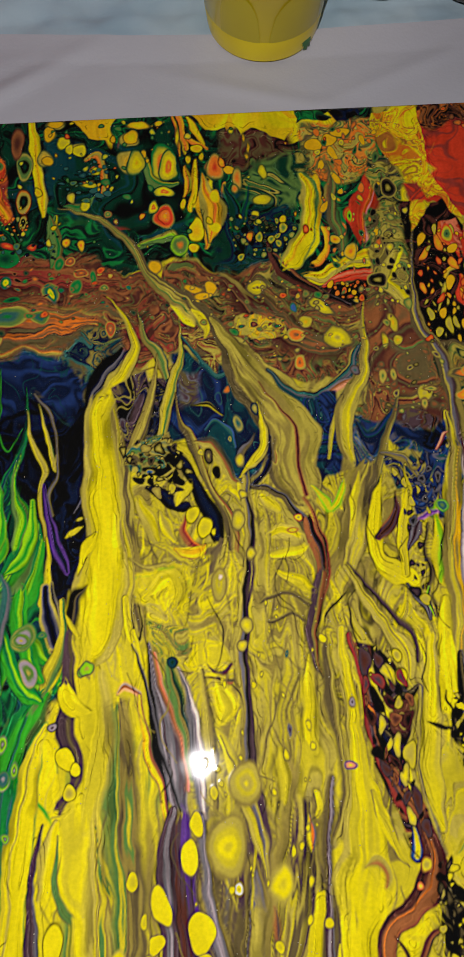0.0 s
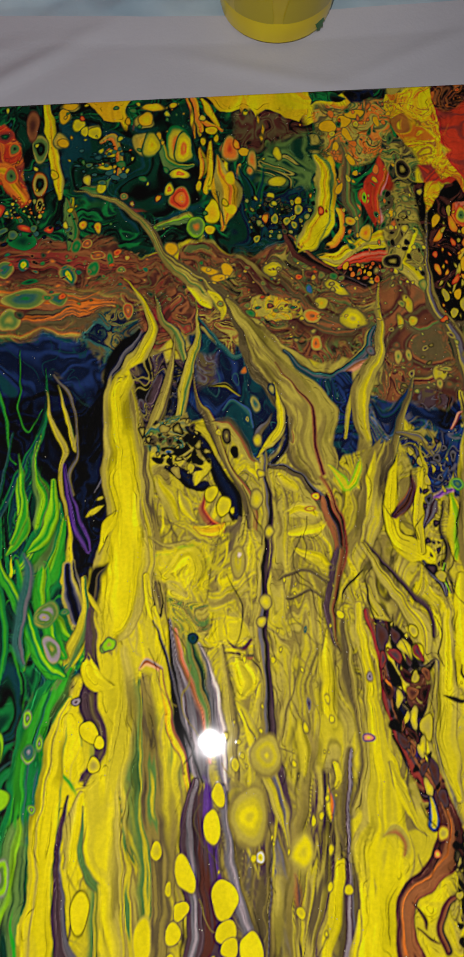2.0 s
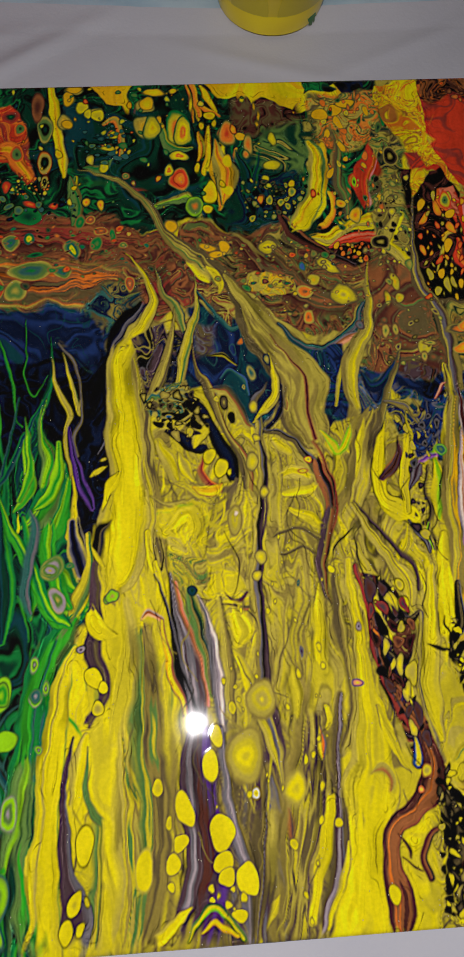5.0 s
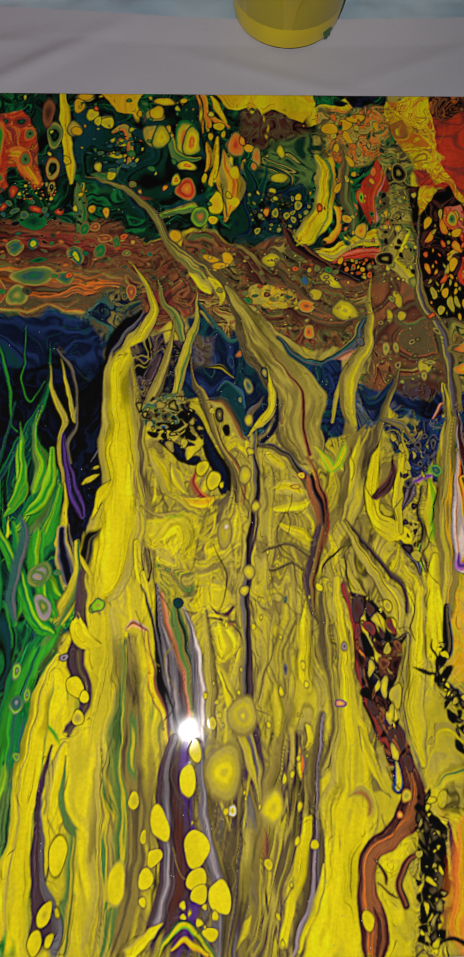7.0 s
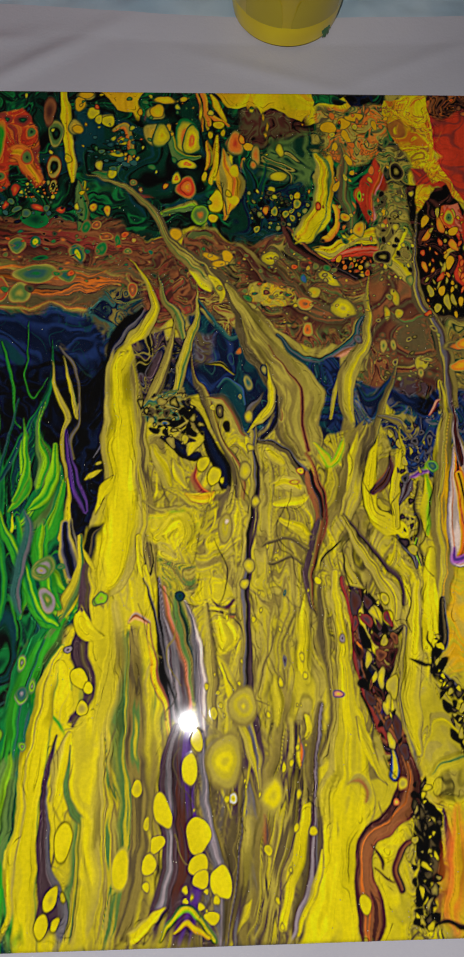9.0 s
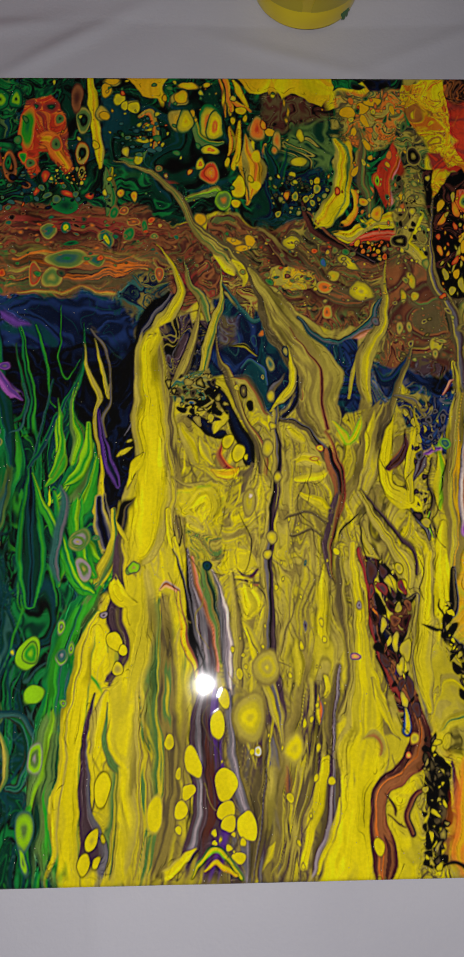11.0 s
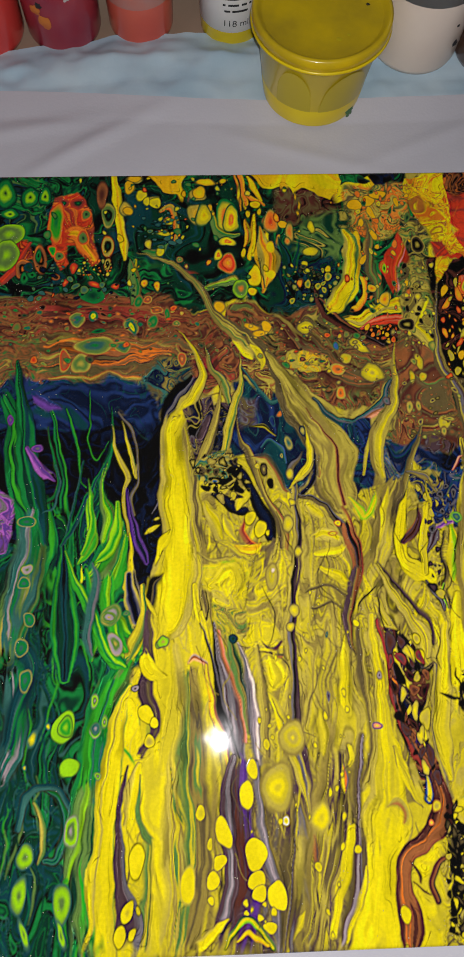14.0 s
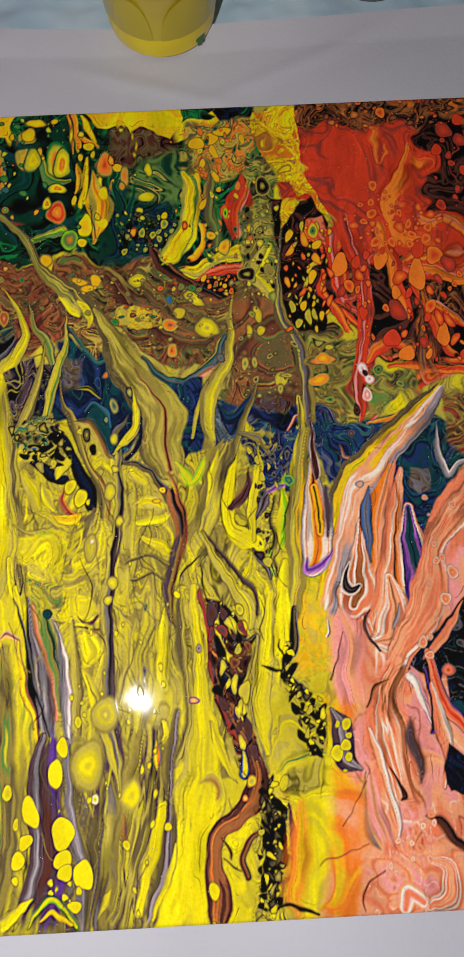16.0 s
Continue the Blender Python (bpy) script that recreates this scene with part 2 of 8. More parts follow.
def linear(r, g, b):
    """Linear colour of a pigment given as 0 to 255 display values."""
    return np.array([(c / 255 / 12.92) if c < 10 else ((c / 255 + 0.055) / 1.055) ** 2.4 for c in (r, g, b)])


PIGMENT = {
    "Y": linear(238, 218, 16), "y": linear(206, 188, 36), "A": linear(240, 182, 22), "k": linear(186, 168, 64),
    "o": linear(144, 126, 56), "u": linear(98, 84, 50), "K": linear(9, 8, 9), "d": linear(78, 58, 62),
    "s": linear(108, 102, 104), "P": linear(164, 148, 150), "G": linear(10, 54, 36), "g": linear(22, 122, 54),
    "h": linear(96, 128, 58), "l": linear(150, 208, 22), "e": linear(52, 158, 34), "t": linear(16, 62, 66),
    "T": linear(52, 100, 90), "B": linear(30, 50, 96), "b": linear(14, 24, 48), "R": linear(214, 62, 34),
    "O": linear(240, 124, 38), "r": linear(154, 92, 50), "n": linear(84, 44, 34), "p": linear(96, 58, 136),
    "v": linear(168, 92, 178), "c": linear(240, 158, 112), "C": linear(230, 124, 84), "w": linear(246, 220, 200),
    "m": linear(236, 148, 140), "W": linear(236, 236, 226), "M": linear(150, 56, 44), "q": linear(62, 96, 150), "i": linear(46, 38, 24),
}


def pigments(codes):
    return np.array([PIGMENT[c] for c in codes])


LATTICE = np.random.RandomState(7).rand(256, 256)


def drift(x, y, seed=0):
    """Smooth noise, 0 to 1, one lattice step per unit."""
    x, y = x + 37.3 * seed, y + 91.7 * seed
    i, j = np.floor(x).astype(int), np.floor(y).astype(int)
    f, g = x - i, y - j
    f, g = f * f * f * (f * (6 * f - 15) + 10), g * g * g * (g * (6 * g - 15) + 10)
    i0, i1, j0, j1 = i & 255, (i + 1) & 255, j & 255, (j + 1) & 255
    a, b, c, d = LATTICE[j0, i0], LATTICE[j0, i1], LATTICE[j1, i0], LATTICE[j1, i1]
    return (a + (b - a) * f) * (1 - g) + (c + (d - c) * f) * g


def billow(x, y, seed=0, octaves=3):
    total, amp, norm = 0.0, 1.0, 0.0
    for o in range(octaves):
        total, norm = total + amp * drift(x * 2 ** o, y * 2 ** o, seed + 5 * o), norm + amp
        amp *= 0.5
    return total / norm


# the slow swirl that all strokes share
DRAWN = np.clip((70 - PY) / 60, 0, 1)
SWX = (1 - DRAWN) * (2.2 * (drift(PX / 9, PY / 12, 1) - 0.5) + 0.8 * (drift(PX / 4, PY / 6, 2) - 0.5)) + DRAWN * (2.2 * (drift(PX / 12, PY / 34, 6) - 0.5) + 0.7 * (drift(PX / 5, PY / 13, 7) - 0.5))
SWY = 2.2 * (drift(PX / 11, PY / 16, 3) - 0.5) + 0.8 * (drift(PX / 4, PY / 8, 4) - 0.5)


def window(x0, x1, y0, y1):
    i0, i1 = np.searchsorted(GX, x0), np.searchsorted(GX, x1)
    j0, j1 = np.searchsorted(GY, y0), np.searchsorted(GY, y1)
    return slice(j0, max(j1, j0)), slice(i0, max(i1, i0))


def step(a, b, v):
    s = np.clip((v - a) / (b - a), 0, 1)
    return s * s * (3 - 2 * s)


def ramp(codes, v, sharp=0.5):
    """Colour at v (0 to 1) along a row of pigments; sharp narrows the blends between them."""
    table = pigments(codes)
    v = np.clip(v, 0, 0.9999) * (len(codes) - 1)
    i = np.floor(v).astype(int)
    f = step(0.5 * sharp, 1 - 0.5 * sharp, v - i)[..., None]
    return table[i] * (1 - f) + table[np.minimum(i + 1, len(codes) - 1)] * f


def lay(win, colour, alpha, rise=0.0):
    RGB[win] += (colour - RGB[win]) * alpha[..., None]
    if rise:
        HEIGHT[win] += rise * alpha


def curve(points):
    """Points (x, y, half width) joined by a smooth curve."""
    p = np.array(points, float)
    ext = np.vstack([2 * p[0] - p[1], p, 2 * p[-1] - p[-2]])
    out = []
    for a, b, c, d in zip(ext, ext[1:], ext[2:], ext[3:]):
        for s in np.linspace(0, 1, 6, endpoint=False):
            out.append(0.5 * (2 * b + (c - a) * s + (2 * a - 5 * b + 4 * c - d) * s * s + (3 * b - a - 3 * c + d) * s ** 3))
    out.append(p[-1])
    out = np.array(out)
    out[:, 2] = np.maximum(out[:, 2], 0.15)
    return out


def inside(points, x, y):
    """Signed distance to a closed outline, positive inside."""
    p = np.array(points, float)
    odd, best = np.zeros(x.shape, bool), np.full(x.shape, 1e9)
    for (ax, ay), (bx, by) in zip(p, np.roll(p, -1, 0)):
        ex, ey = bx - ax, by - ay
        s = np.clip(((x - ax) * ex + (y - ay) * ey) / (ex * ex + ey * ey + 1e-9), 0, 1)
        best = np.minimum(best, (x - ax - s * ex) ** 2 + (y - ay - s * ey) ** 2)
        if abs(ey) > 1e-9:
            odd ^= ((ay > y) != (by > y)) & (x < ax + ex * (y - ay) / ey)
    return np.where(odd, 1, -1) * np.sqrt(best)


def marble(codes, size, points, tall=1.0, warp=1.0, feather=1.5, sharp=0.2, ragged=1.0, seed=0, veins="", vein=0.05, alpha=1.0, rings=2.2, line=0.75):
    """A pool of pigments swirled into each other, inside an outline. tall: how much the swirls are drawn out downwards."""
    p = np.array(points, float)
    m = 4 + feather
    win = window(p[:, 0].min() - m, p[:, 0].max() + m, p[:, 1].min() - m, p[:, 1].max() + m)
    x, y = PX[win], PY[win]
    if x.size == 0:
        return
    d = inside(points, x + ragged * SWX[win], y + ragged * SWY[win])
    qx, qy = x / size, y / (size * tall)
    wx = warp * 2.4 * (drift(qx * 0.55, qy * 0.55, seed + 11) - 0.5)
    wy = warp * 2.4 * (drift(qx * 0.55, qy * 0.55, seed + 17) - 0.5)
    ux = wx + warp * 1.5 * (drift(qx * 1.1 + wx, qy * 1.1 + wy, seed + 23) - 0.5)
    uy = wy + warp * 1.5 * (drift(qx * 1.1 + wx, qy * 1.1 + wy, seed + 27) - 0.5)
    v = drift(qx * 0.9 + ux, qy * 0.9 + uy, seed + 29) + 0.12 * drift(2.6 * qx + 2 * ux, 2.6 * qy + 2 * uy, seed + 33)
    fold = np.abs((v * rings + 0.37 * seed) % 2 - 1)
    col = ramp(codes, fold, sharp)
    tone = drift(2.2 * qx + 3 * ux, 2.2 * qy + 3 * uy, seed + 35)
    col = col * (0.88 + 0.22 * tone)[..., None]
    if line:
        f = (fold * (len(codes) - 1)) % 1
        seen = step(0.35, 0.6, drift(qx * 1.4 + ux, qy * 1.4 + uy, seed + 37))
        dark = (0.6 * line * seen * (1 - step(0.03, 0.2, np.abs(f - 0.5))))[..., None]
        col = col * (1 - dark) + PIGMENT["i"] * dark
    if veins:
        n = drift(1.5 * qx + 2 * ux, 1.5 * qy + 2 * uy, seed + 31)
        for k, code in enumerate(veins):
            near = np.abs(n - (0.22 + 0.56 * (k + 0.5) / len(veins)))
            thick = vein * (0.2 + 1.5 * drift(qx * 0.9 + ux, qy * 0.9, seed + 40 + k))
            f = (1 - step(0.1 * thick, 0.85 * thick, near))[..., None] * 0.75
            col = col * (1 - f) + PIGMENT[code] * f
    lay(win, col, alpha * step(-0.5 * feather, 0.5 * feather, d))


def flow(codes, points, warp=0.6, fine=0.5, rim="i", rimw=0.45, edge=0.35, nest=False, sharp=0.3, rise=0.0, seed=0, fine_lines=1.0):
    """A run of paint along a curve: pigments side by side across it (nest: one inside the other), drawn into fine strands."""
    c = curve(points)
    w = c[:, 2].max() + 3
    win = window(c[:, 0].min() - w, c[:, 0].max() + w, c[:, 1].min() - w, c[:, 1].max() + w)
    x, y = PX[win] + warp * SWX[win], PY[win] + warp * SWY[win]
    if x.size == 0:
        return
    best, side, along, width = np.full(x.shape, 1e9), np.zeros(x.shape), np.zeros(x.shape), np.ones(x.shape)
    run = 0.0
    for a, b in zip(c, c[1:]):
        ex, ey = b[0] - a[0], b[1] - a[1]
        ll = ex * ex + ey * ey + 1e-9
        s = np.clip(((x - a[0]) * ex + (y - a[1]) * ey) / ll, 0, 1)
        dx, dy = x - a[0] - s * ex, y - a[1] - s * ey
        hw = a[2] + s * (b[2] - a[2])
        d = np.sqrt(dx * dx + dy * dy) / hw
        near = d < best
        best = np.where(near, d, best)
        side = np.where(near, np.sign(ex * dy - ey * dx) * d, side)
        along = np.where(near, run + s * math.sqrt(ll), along)
        width = np.where(near, hw, width)
        run += math.sqrt(ll)
    mask = best < 1.3
    if not mask.any():
        return
    across = (1 - best) if nest else 0.5 + 0.5 * side
    many = min(max(0.8 * float(np.mean(c[:, 2])), 1.2), 7.0)
    strand = fine * 0.8 * (drift(across * many + 0.02 * along, along / 34, seed + 51) - 0.5)
    strand = strand + fine * 0.4 * (drift(across * many * 2.3, along / 24, seed + 57) - 0.5)
    col = ramp(codes, across + strand, sharp)
    shade = drift(across * many * 1.9 + 2 * strand, along / 40, seed + 61)
    col = col * (1 - 0.5 * min(fine, 0.9) * step(0.66, 0.9, shade)[..., None])
    lie = side * width * 0.55 + 0.5 * (drift(along / 11, side * 2, seed + 67) - 0.5)
    comb = drift(lie, along / 38, seed + 69)
    thin = (1 - step(0.05, 0.17, np.abs(comb - 0.45))) * step(0.4, 0.7, drift(lie * 0.4, along / 17, seed + 71))
    pale = (1 - step(0.05, 0.16, np.abs(comb - 0.62))) * step(0.45, 0.7, drift(lie * 0.4 + 9, along / 17, seed + 73))
    col = col * (1 - 0.42 * fine_lines * thin + 0.22 * fine_lines * pale)[..., None]
    gap = (1 - best) * width
    if rim:
        kept = step(0.3, 0.62, drift(along / 10 + 3 * np.sign(side), 0 * along, seed + 75))
        thick = rimw * (0.6 + 0.9 * kept)
        f = ((0.25 + 0.7 * kept) * (1 - step(0.1 * thick, 1.1 * thick, gap)))[..., None]
        col = col * (1 - f) + PIGMENT[rim] * f
    alpha = step(-1.3 * edge, 1.3 * edge, gap)
    if not nest:
        torn = 1.6 * (drift(side * many * 0.8 + 7, 0 * along, seed + 65) - 0.35)
        for left, w in ((along, c[0, 2]), (run - along, c[-1, 2])):
            if w > 1.6:
                alpha = alpha * step(-0.1, 0.5, left / (1.6 * w) - torn)
    lay(win, col, alpha, rise)


def stir(reach, size, tall=1.0, steps=5, seed=0, top=204.0, bottom=-204.0, soft=18.0):
    """Drags all paint laid so far along slow eddies: reach in mm, size of the eddies in mm."""
    global RGB, HEIGHT
    x, y = PX.copy(), PY.copy()
    strength = reach / steps * step(bottom - soft, bottom, PY) * step(top + soft, top, PY)
    e = 0.15
    for k in range(steps):
        qx, qy = x / size, y / (size * tall)
        s0 = drift(qx, qy, seed + 81)
        sx = drift(qx + e, qy, seed + 81)
        sy = drift(qx, qy + e, seed + 81)
        x += strength * (sy - s0) / e / tall
        y -= strength * (sx - s0) / e
    x, y = np.clip(x, -249.9, 249.9), np.clip(y, -203.4, 201.4)
    fx, fy = np.interp(x, GX, np.arange(len(GX))), np.interp(y, GY, np.arange(len(GY)))
    i, j = np.minimum(fx.astype(int), len(GX) - 2), np.minimum(fy.astype(int), len(GY) - 2)
    a, b = (fx - i), (fy - j)
    both = np.concatenate([RGB, HEIGHT[..., None]], -1)
    a, b = a[..., None], b[..., None]
    both = (both[j, i] * (1 - a) + both[j, i + 1] * a) * (1 - b) + (both[j + 1, i] * (1 - a) + both[j + 1, i + 1] * a) * b
    RGB, HEIGHT = both[..., :3], both[..., 3]


def glaze():
    """Uneven thickness of the film: slow patches and fine drawn-out streaks."""
    slow = 0.86 + 0.28 * drift(PX / 9 + 0.3 * SWX, PY / 26 + 0.2 * SWY, 91)
    fine = 0.93 + 0.14 * drift(PX / 1.3 + 0.9 * SWX, PY / 13 + 0.3 * SWY, 93)
    olive = 0.55 * step(0.55, 0.85, drift(PX / 5 + 0.5 * SWX, PY / 24, 95)) * step(60, 20, PY)
    gold = (RGB[..., 0] > 0.5) & (RGB[..., 1] > 0.4) & (RGB[..., 2] < 0.1)
    RGB[...] = RGB * (slow * fine)[..., None]
    RGB[...] += (PIGMENT["y"] - RGB) * (olive * gold)[..., None]


def smoothed(field, reach):
    """Running mean over a square, three times over."""
    for _ in range(3):
        for axis in (0, 1):
            pad = [(0, 0), (0, 0)]
            pad[axis] = (reach + 1, reach)
            total = np.cumsum(np.pad(field, pad, mode="edge"), axis)
            n = field.shape[axis]
            far, near = [slice(None)] * 2, [slice(None)] * 2
            far[axis], near[axis] = slice(2 * reach + 1, 2 * reach + 1 + n), slice(0, n)
            field = (total[tuple(far)] - total[tuple(near)]) / (2 * reach + 1)
    return field


def agate():
    """Hair-fine rings that follow the borders of the pools, where pigments have crept into each other."""
    tone = np.sqrt(RGB @ np.array([0.45, 0.5, 0.3]))
    for reach, levels, seed in ((3, 13.0, 101), (7, 24.0, 111)):
        qx, qy = PX / 6 + 0.5 * SWX, PY / (6 + 16 * DRAWN) + 0.3 * SWY
        phase = levels * (smoothed(tone, reach) + 0.05 * drift(qx, qy, seed) + 0.03 * drift(2.3 * qx, 2.3 * qy, seed + 1))
        gy, gx = np.gradient(phase)
        slope = np.sqrt(gx * gx + gy * gy) / 0.33 + 1e-6
        off = np.abs(phase % 1 - 0.5) / slope
        fit = step(0.05, 0.14, slope) * step(1.1, 0.55, slope)
        ty, tx = np.gradient(smoothed(tone, 6))
        fit = fit * step(0.012, 0.045, np.sqrt(tx * tx + ty * ty) / 0.33) * step(0.06, 0.16, tone)
        here = step(0.42, 0.7, drift(PX / 13 + 0.4 * SWX, PY / 21, seed + 2))
        ring = (1 - step(0.08, 0.42, off)) * fit * (0.25 + 0.75 * here)
        dark = (np.floor(phase) % 3 != 0)
        light = tone < 0.33
        gain = np.where(light, 1 + 1.2 * ring * dark, np.where(dark, 1 - 0.48 * ring, 1 + 0.2 * ring))
        RGB[...] = RGB * gain[..., None] + (0.012 * ring * light)[..., None] * np.array([0.5, 1.0, 0.6])


DROPS = []


def cell(*args, **words):
    """Keeps a drop for the end: drops rise through the stirred paint and lie on top of it."""
    DROPS.append((args, words))


def rise_drops():
    for args, words in DROPS:
        drop(*args, **words)
    DROPS.clear()


def drop(codes, x, y, rx, ry, turn=0.0, wob=0.25, rim="", rimw=0.6, edge=0.42, rise=0.03, seed=None):
    """A closed drop of paint, its pigments in rings from the outside in."""
    seed = (x * 0.37 + y * 0.11) if seed is None else seed
    w = max(rx, ry) * 1.5 + 1
    win = window(x - w, x + w, y - w, y + w)
    gx, gy = PX[win], PY[win]
    if gx.size == 0:
        return
    a = math.radians(turn)
    dx, dy = gx - x + 0.4 * SWX[win], gy - y + 0.4 * SWY[win]
    ux, uy = (dx * math.cos(a) + dy * math.sin(a)) / rx, (-dx * math.sin(a) + dy * math.cos(a)) / ry
    r = np.sqrt(ux * ux + uy * uy)
    th = np.arctan2(uy, ux)
    r = r * (1 + wob * (0.30 * np.sin(2 * th + seed) + 0.20 * np.sin(3 * th + 2.3 * seed) + 0.05 * np.sin(5 * th + 4.1 * seed)))
    gap = (1 - r) * min(rx, ry)
    col = ramp(codes, 1 - r + 0.25 * (billow(ux * 1.3, uy * 1.3 + seed, 8) - 0.5), 0.1)
    col = col * (0.88 + 0.2 * drift(ux * 1.1 + seed, uy * 0.8, 14))[..., None]
    if rim:
        thick = rimw * (0.7 + 0.9 * drift(1.2 * th + seed, 0 * th, 15))
        f = 0.85 * (1 - step(0.1 * thick, 1.2 * thick, gap))[..., None]
        col = col * (1 - f) + PIGMENT[rim] * f
    lay(win, col, step(-1.1 * edge, 1.1 * edge, gap), rise)


def hairs(codes, n, points, length=25.0, width=0.3, sway=0.35, down=1.0, seed=0):
    """Hair-thin threads of pigment drawn out along the flow."""
    rnd = random.Random(seed)
    p = np.array(points, float)
    for k in range(n):
        x, y = rnd.uniform(p[:, 0].min(), p[:, 0].max()), rnd.uniform(p[:, 1].min(), p[:, 1].max())
        if inside(points, np.array([x]), np.array([y]))[0] < 0:
            continue
        turn, reach, way = rnd.uniform(-0.3, 0.3), length * rnd.uniform(0.4, 1.5), []
        w = width * rnd.uniform(0.6, 1.9)
        for i in range(5):
            way.append((x, y, w * (0.4, 1.0, 1.1, 0.9, 0.3)[i]))
            turn = 0.6 * turn + rnd.uniform(-sway, sway)
            a = -math.pi / 2 * down + turn + (0 if down else rnd.uniform(-0.2, 0.2))
            x, y = x + reach / 4 * math.cos(a), y + reach / 4 * math.sin(a)
        flow(rnd.choice(codes), way, 1.0, 0.2, "", 0.2, 0.28, seed=k % 9)


def scatter(palette, n, small, large, points, tall=1.2, rim="", rimw=0.4, seed=0, turn=15, wob=0.35):
    """Drops strewn over an outline, the large ones first."""
    rnd = random.Random(seed)
    p = np.array(points, float)
    done = []
    for k in range(n):
        r = large * (small / large) ** (k / max(n - 1, 1)) * rnd.uniform(0.8, 1.2)
        for _ in range(14):
            x, y = rnd.uniform(p[:, 0].min(), p[:, 0].max()), rnd.uniform(p[:, 1].min(), p[:, 1].max())
            if inside(points, np.array([x]), np.array([y]))[0] > 0 and all((x - a) ** 2 + ((y - b) / tall) ** 2 > (r + q) ** 2 * 0.9 for a, b, q in done):
                done.append((x, y, r))
                cell(rnd.choice(palette), x, y, r, r * tall * rnd.uniform(0.8, 1.35), rnd.uniform(-turn, turn), wob, rim, rimw, 0.4, 0.02, rnd.uniform(0, 99))
                break


# grounds
marble("okyokyY", 16, [(-259, 236), (288, 228), (193, -241), (-217, -219)], tall=3.0, ragged=0)
marble("GKGgGKtGK", 10, [(-258, 220), (82, 215), (69, 104), (27, 102), (-5, 110), (-248, 116)], seed=1, feather=2, veins='K', vein=0.09, rings=1.4, line=0.5)
marble("nrnunMnrn", 14, [(-249, 123), (-78, 121), (-30, 107), (-5, 110), (27, 104), (65, 103), (100, 68), (109, 37), (90, 30), (59, 31), (52, 63), (35, 45), (11, 57), (-7, 71), (-32, 69), (-63, 63), (-244, 69)], seed=2, tall=0.5, rings=1.6, veins='hKru', vein=0.06)
marble("nrMrnr", 10, [(-248, 119), (-87, 118), (-46, 107), (-37, 92), (-78, 93), (-246, 97)], seed=3, tall=0.4, feather=3, veins='nhuK', vein=0.06)
marble("runrur", 11, [(-246, 97), (-78, 93), (-47, 90), (-53, 73), (-84, 65), (-244, 71)], seed=4, tall=0.5, rings=1.6, feather=3, veins='kgru', vein=0.07)
marble("unruiunru", 11, [(-30, 107), (27, 103), (65, 99), (100, 65), (91, 30), (62, 29), (52, 56), (35, 43), (11, 57)], seed=5, tall=0.6, rings=1.5, veins='Kkhr', vein=0.07)
# the dark blue shelf and the black hollow under it
marble("BbtBbBq", 10, [(-244, 71), (-84, 67), (-62, 66), (-53, 59), (-66, 43), (-69, 5), (-78, -1), (-238, 4)], seed=6, tall=0.8, feather=2.5, veins='tb', vein=0.05, line=0, rings=1.6)
marble("KKKbKK", 8, [(-241, 42), (-123, 42), (-105, 43), (-87, 44), (-73, 30), (-68, -2), (-70, -32), (-78, -61), (-90, -43), (-104, -25), (-235, -26)], seed=7, tall=1.6, feather=4, veins='b', vein=0.03, line=0)
marble("tTobtT", 7, [(-92, 67), (-64, 70), (-53, 63), (-66, 50), (-81, 47), (-92, 57)], seed=8, feather=3, veins='hb', vein=0.06)
marble("BbtBdb", 7, [(-28, 69), (-10, 58), (4, 44), (11, 32), (12, 14), (5, 5), (-4, 1), (-18, 19), (-27, 29)], seed=9, veins='tTK', vein=0.05, feather=2)
marble("KbKdK", 6, [(-55, 49), (-46, 59), (-32, 55), (-33, 29), (-45, 16), (-52, 26)], seed=10, tall=1.6, veins='ks', vein=0.05)
marble("sdPs", 5, [(-26, 58), (-18, 56), (-17, 48), (-22, 42), (-28, 45)], seed=11, feather=3)
marble("bBtbB", 7, [(32, 40), (44, 38), (46, 26), (42, 7), (37, -1), (30, 4), (33, 27)], seed=12, tall=1.8, veins='Tb', vein=0.05)
marble("tBbBtq", 8, [(45, 31), (96, 31), (114, 24), (117, -2), (86, -4), (76, -16), (56, -6), (48, 13)], seed=13, veins='Tks', vein=0.07)
marble("urGiunr", 11, [(59, 69), (100, 68), (95, 38), (86, 27), (65, 27), (56, 36)], seed=14, feather=3, veins='Kkrh', vein=0.07)
marble("rnruir", 10, [(13, 67), (54, 66), (44, 51), (31, 46), (17, 54)], seed=15, feather=2, veins='khn', vein=0.07)
# lower fields of drawn-out paint
marble("GtGKgG", 7, [(-237, -5), (-104, -25), (-84, -49), (-74, -73), (-87, -86), (-94, -124), (-97, -165), (-92, -207), (-218, -200)], seed=16, tall=2.5, veins='gT', vein=0.05, feather=2, line=0)
marble("eglegl", 6, [(-116, -24), (-104, -25), (-90, -7), (-85, -32), (-81, -58), (-76, -73), (-87, -81), (-98, -72), (-110, -51)], seed=17, tall=1.8, veins='Gtl', vein=0.07, feather=2)
marble("YYyYYy", 9, [(-75, -38), (-45, 29), (-34, 3), (2, -1), (-6, -41), (-36, -74), (-54, -129), (-58, -209), (-96, -207), (-90, -103), (-76, -73)], seed=18, tall=4, veins='ok', vein=0.02, rings=1.0, line=0.2)
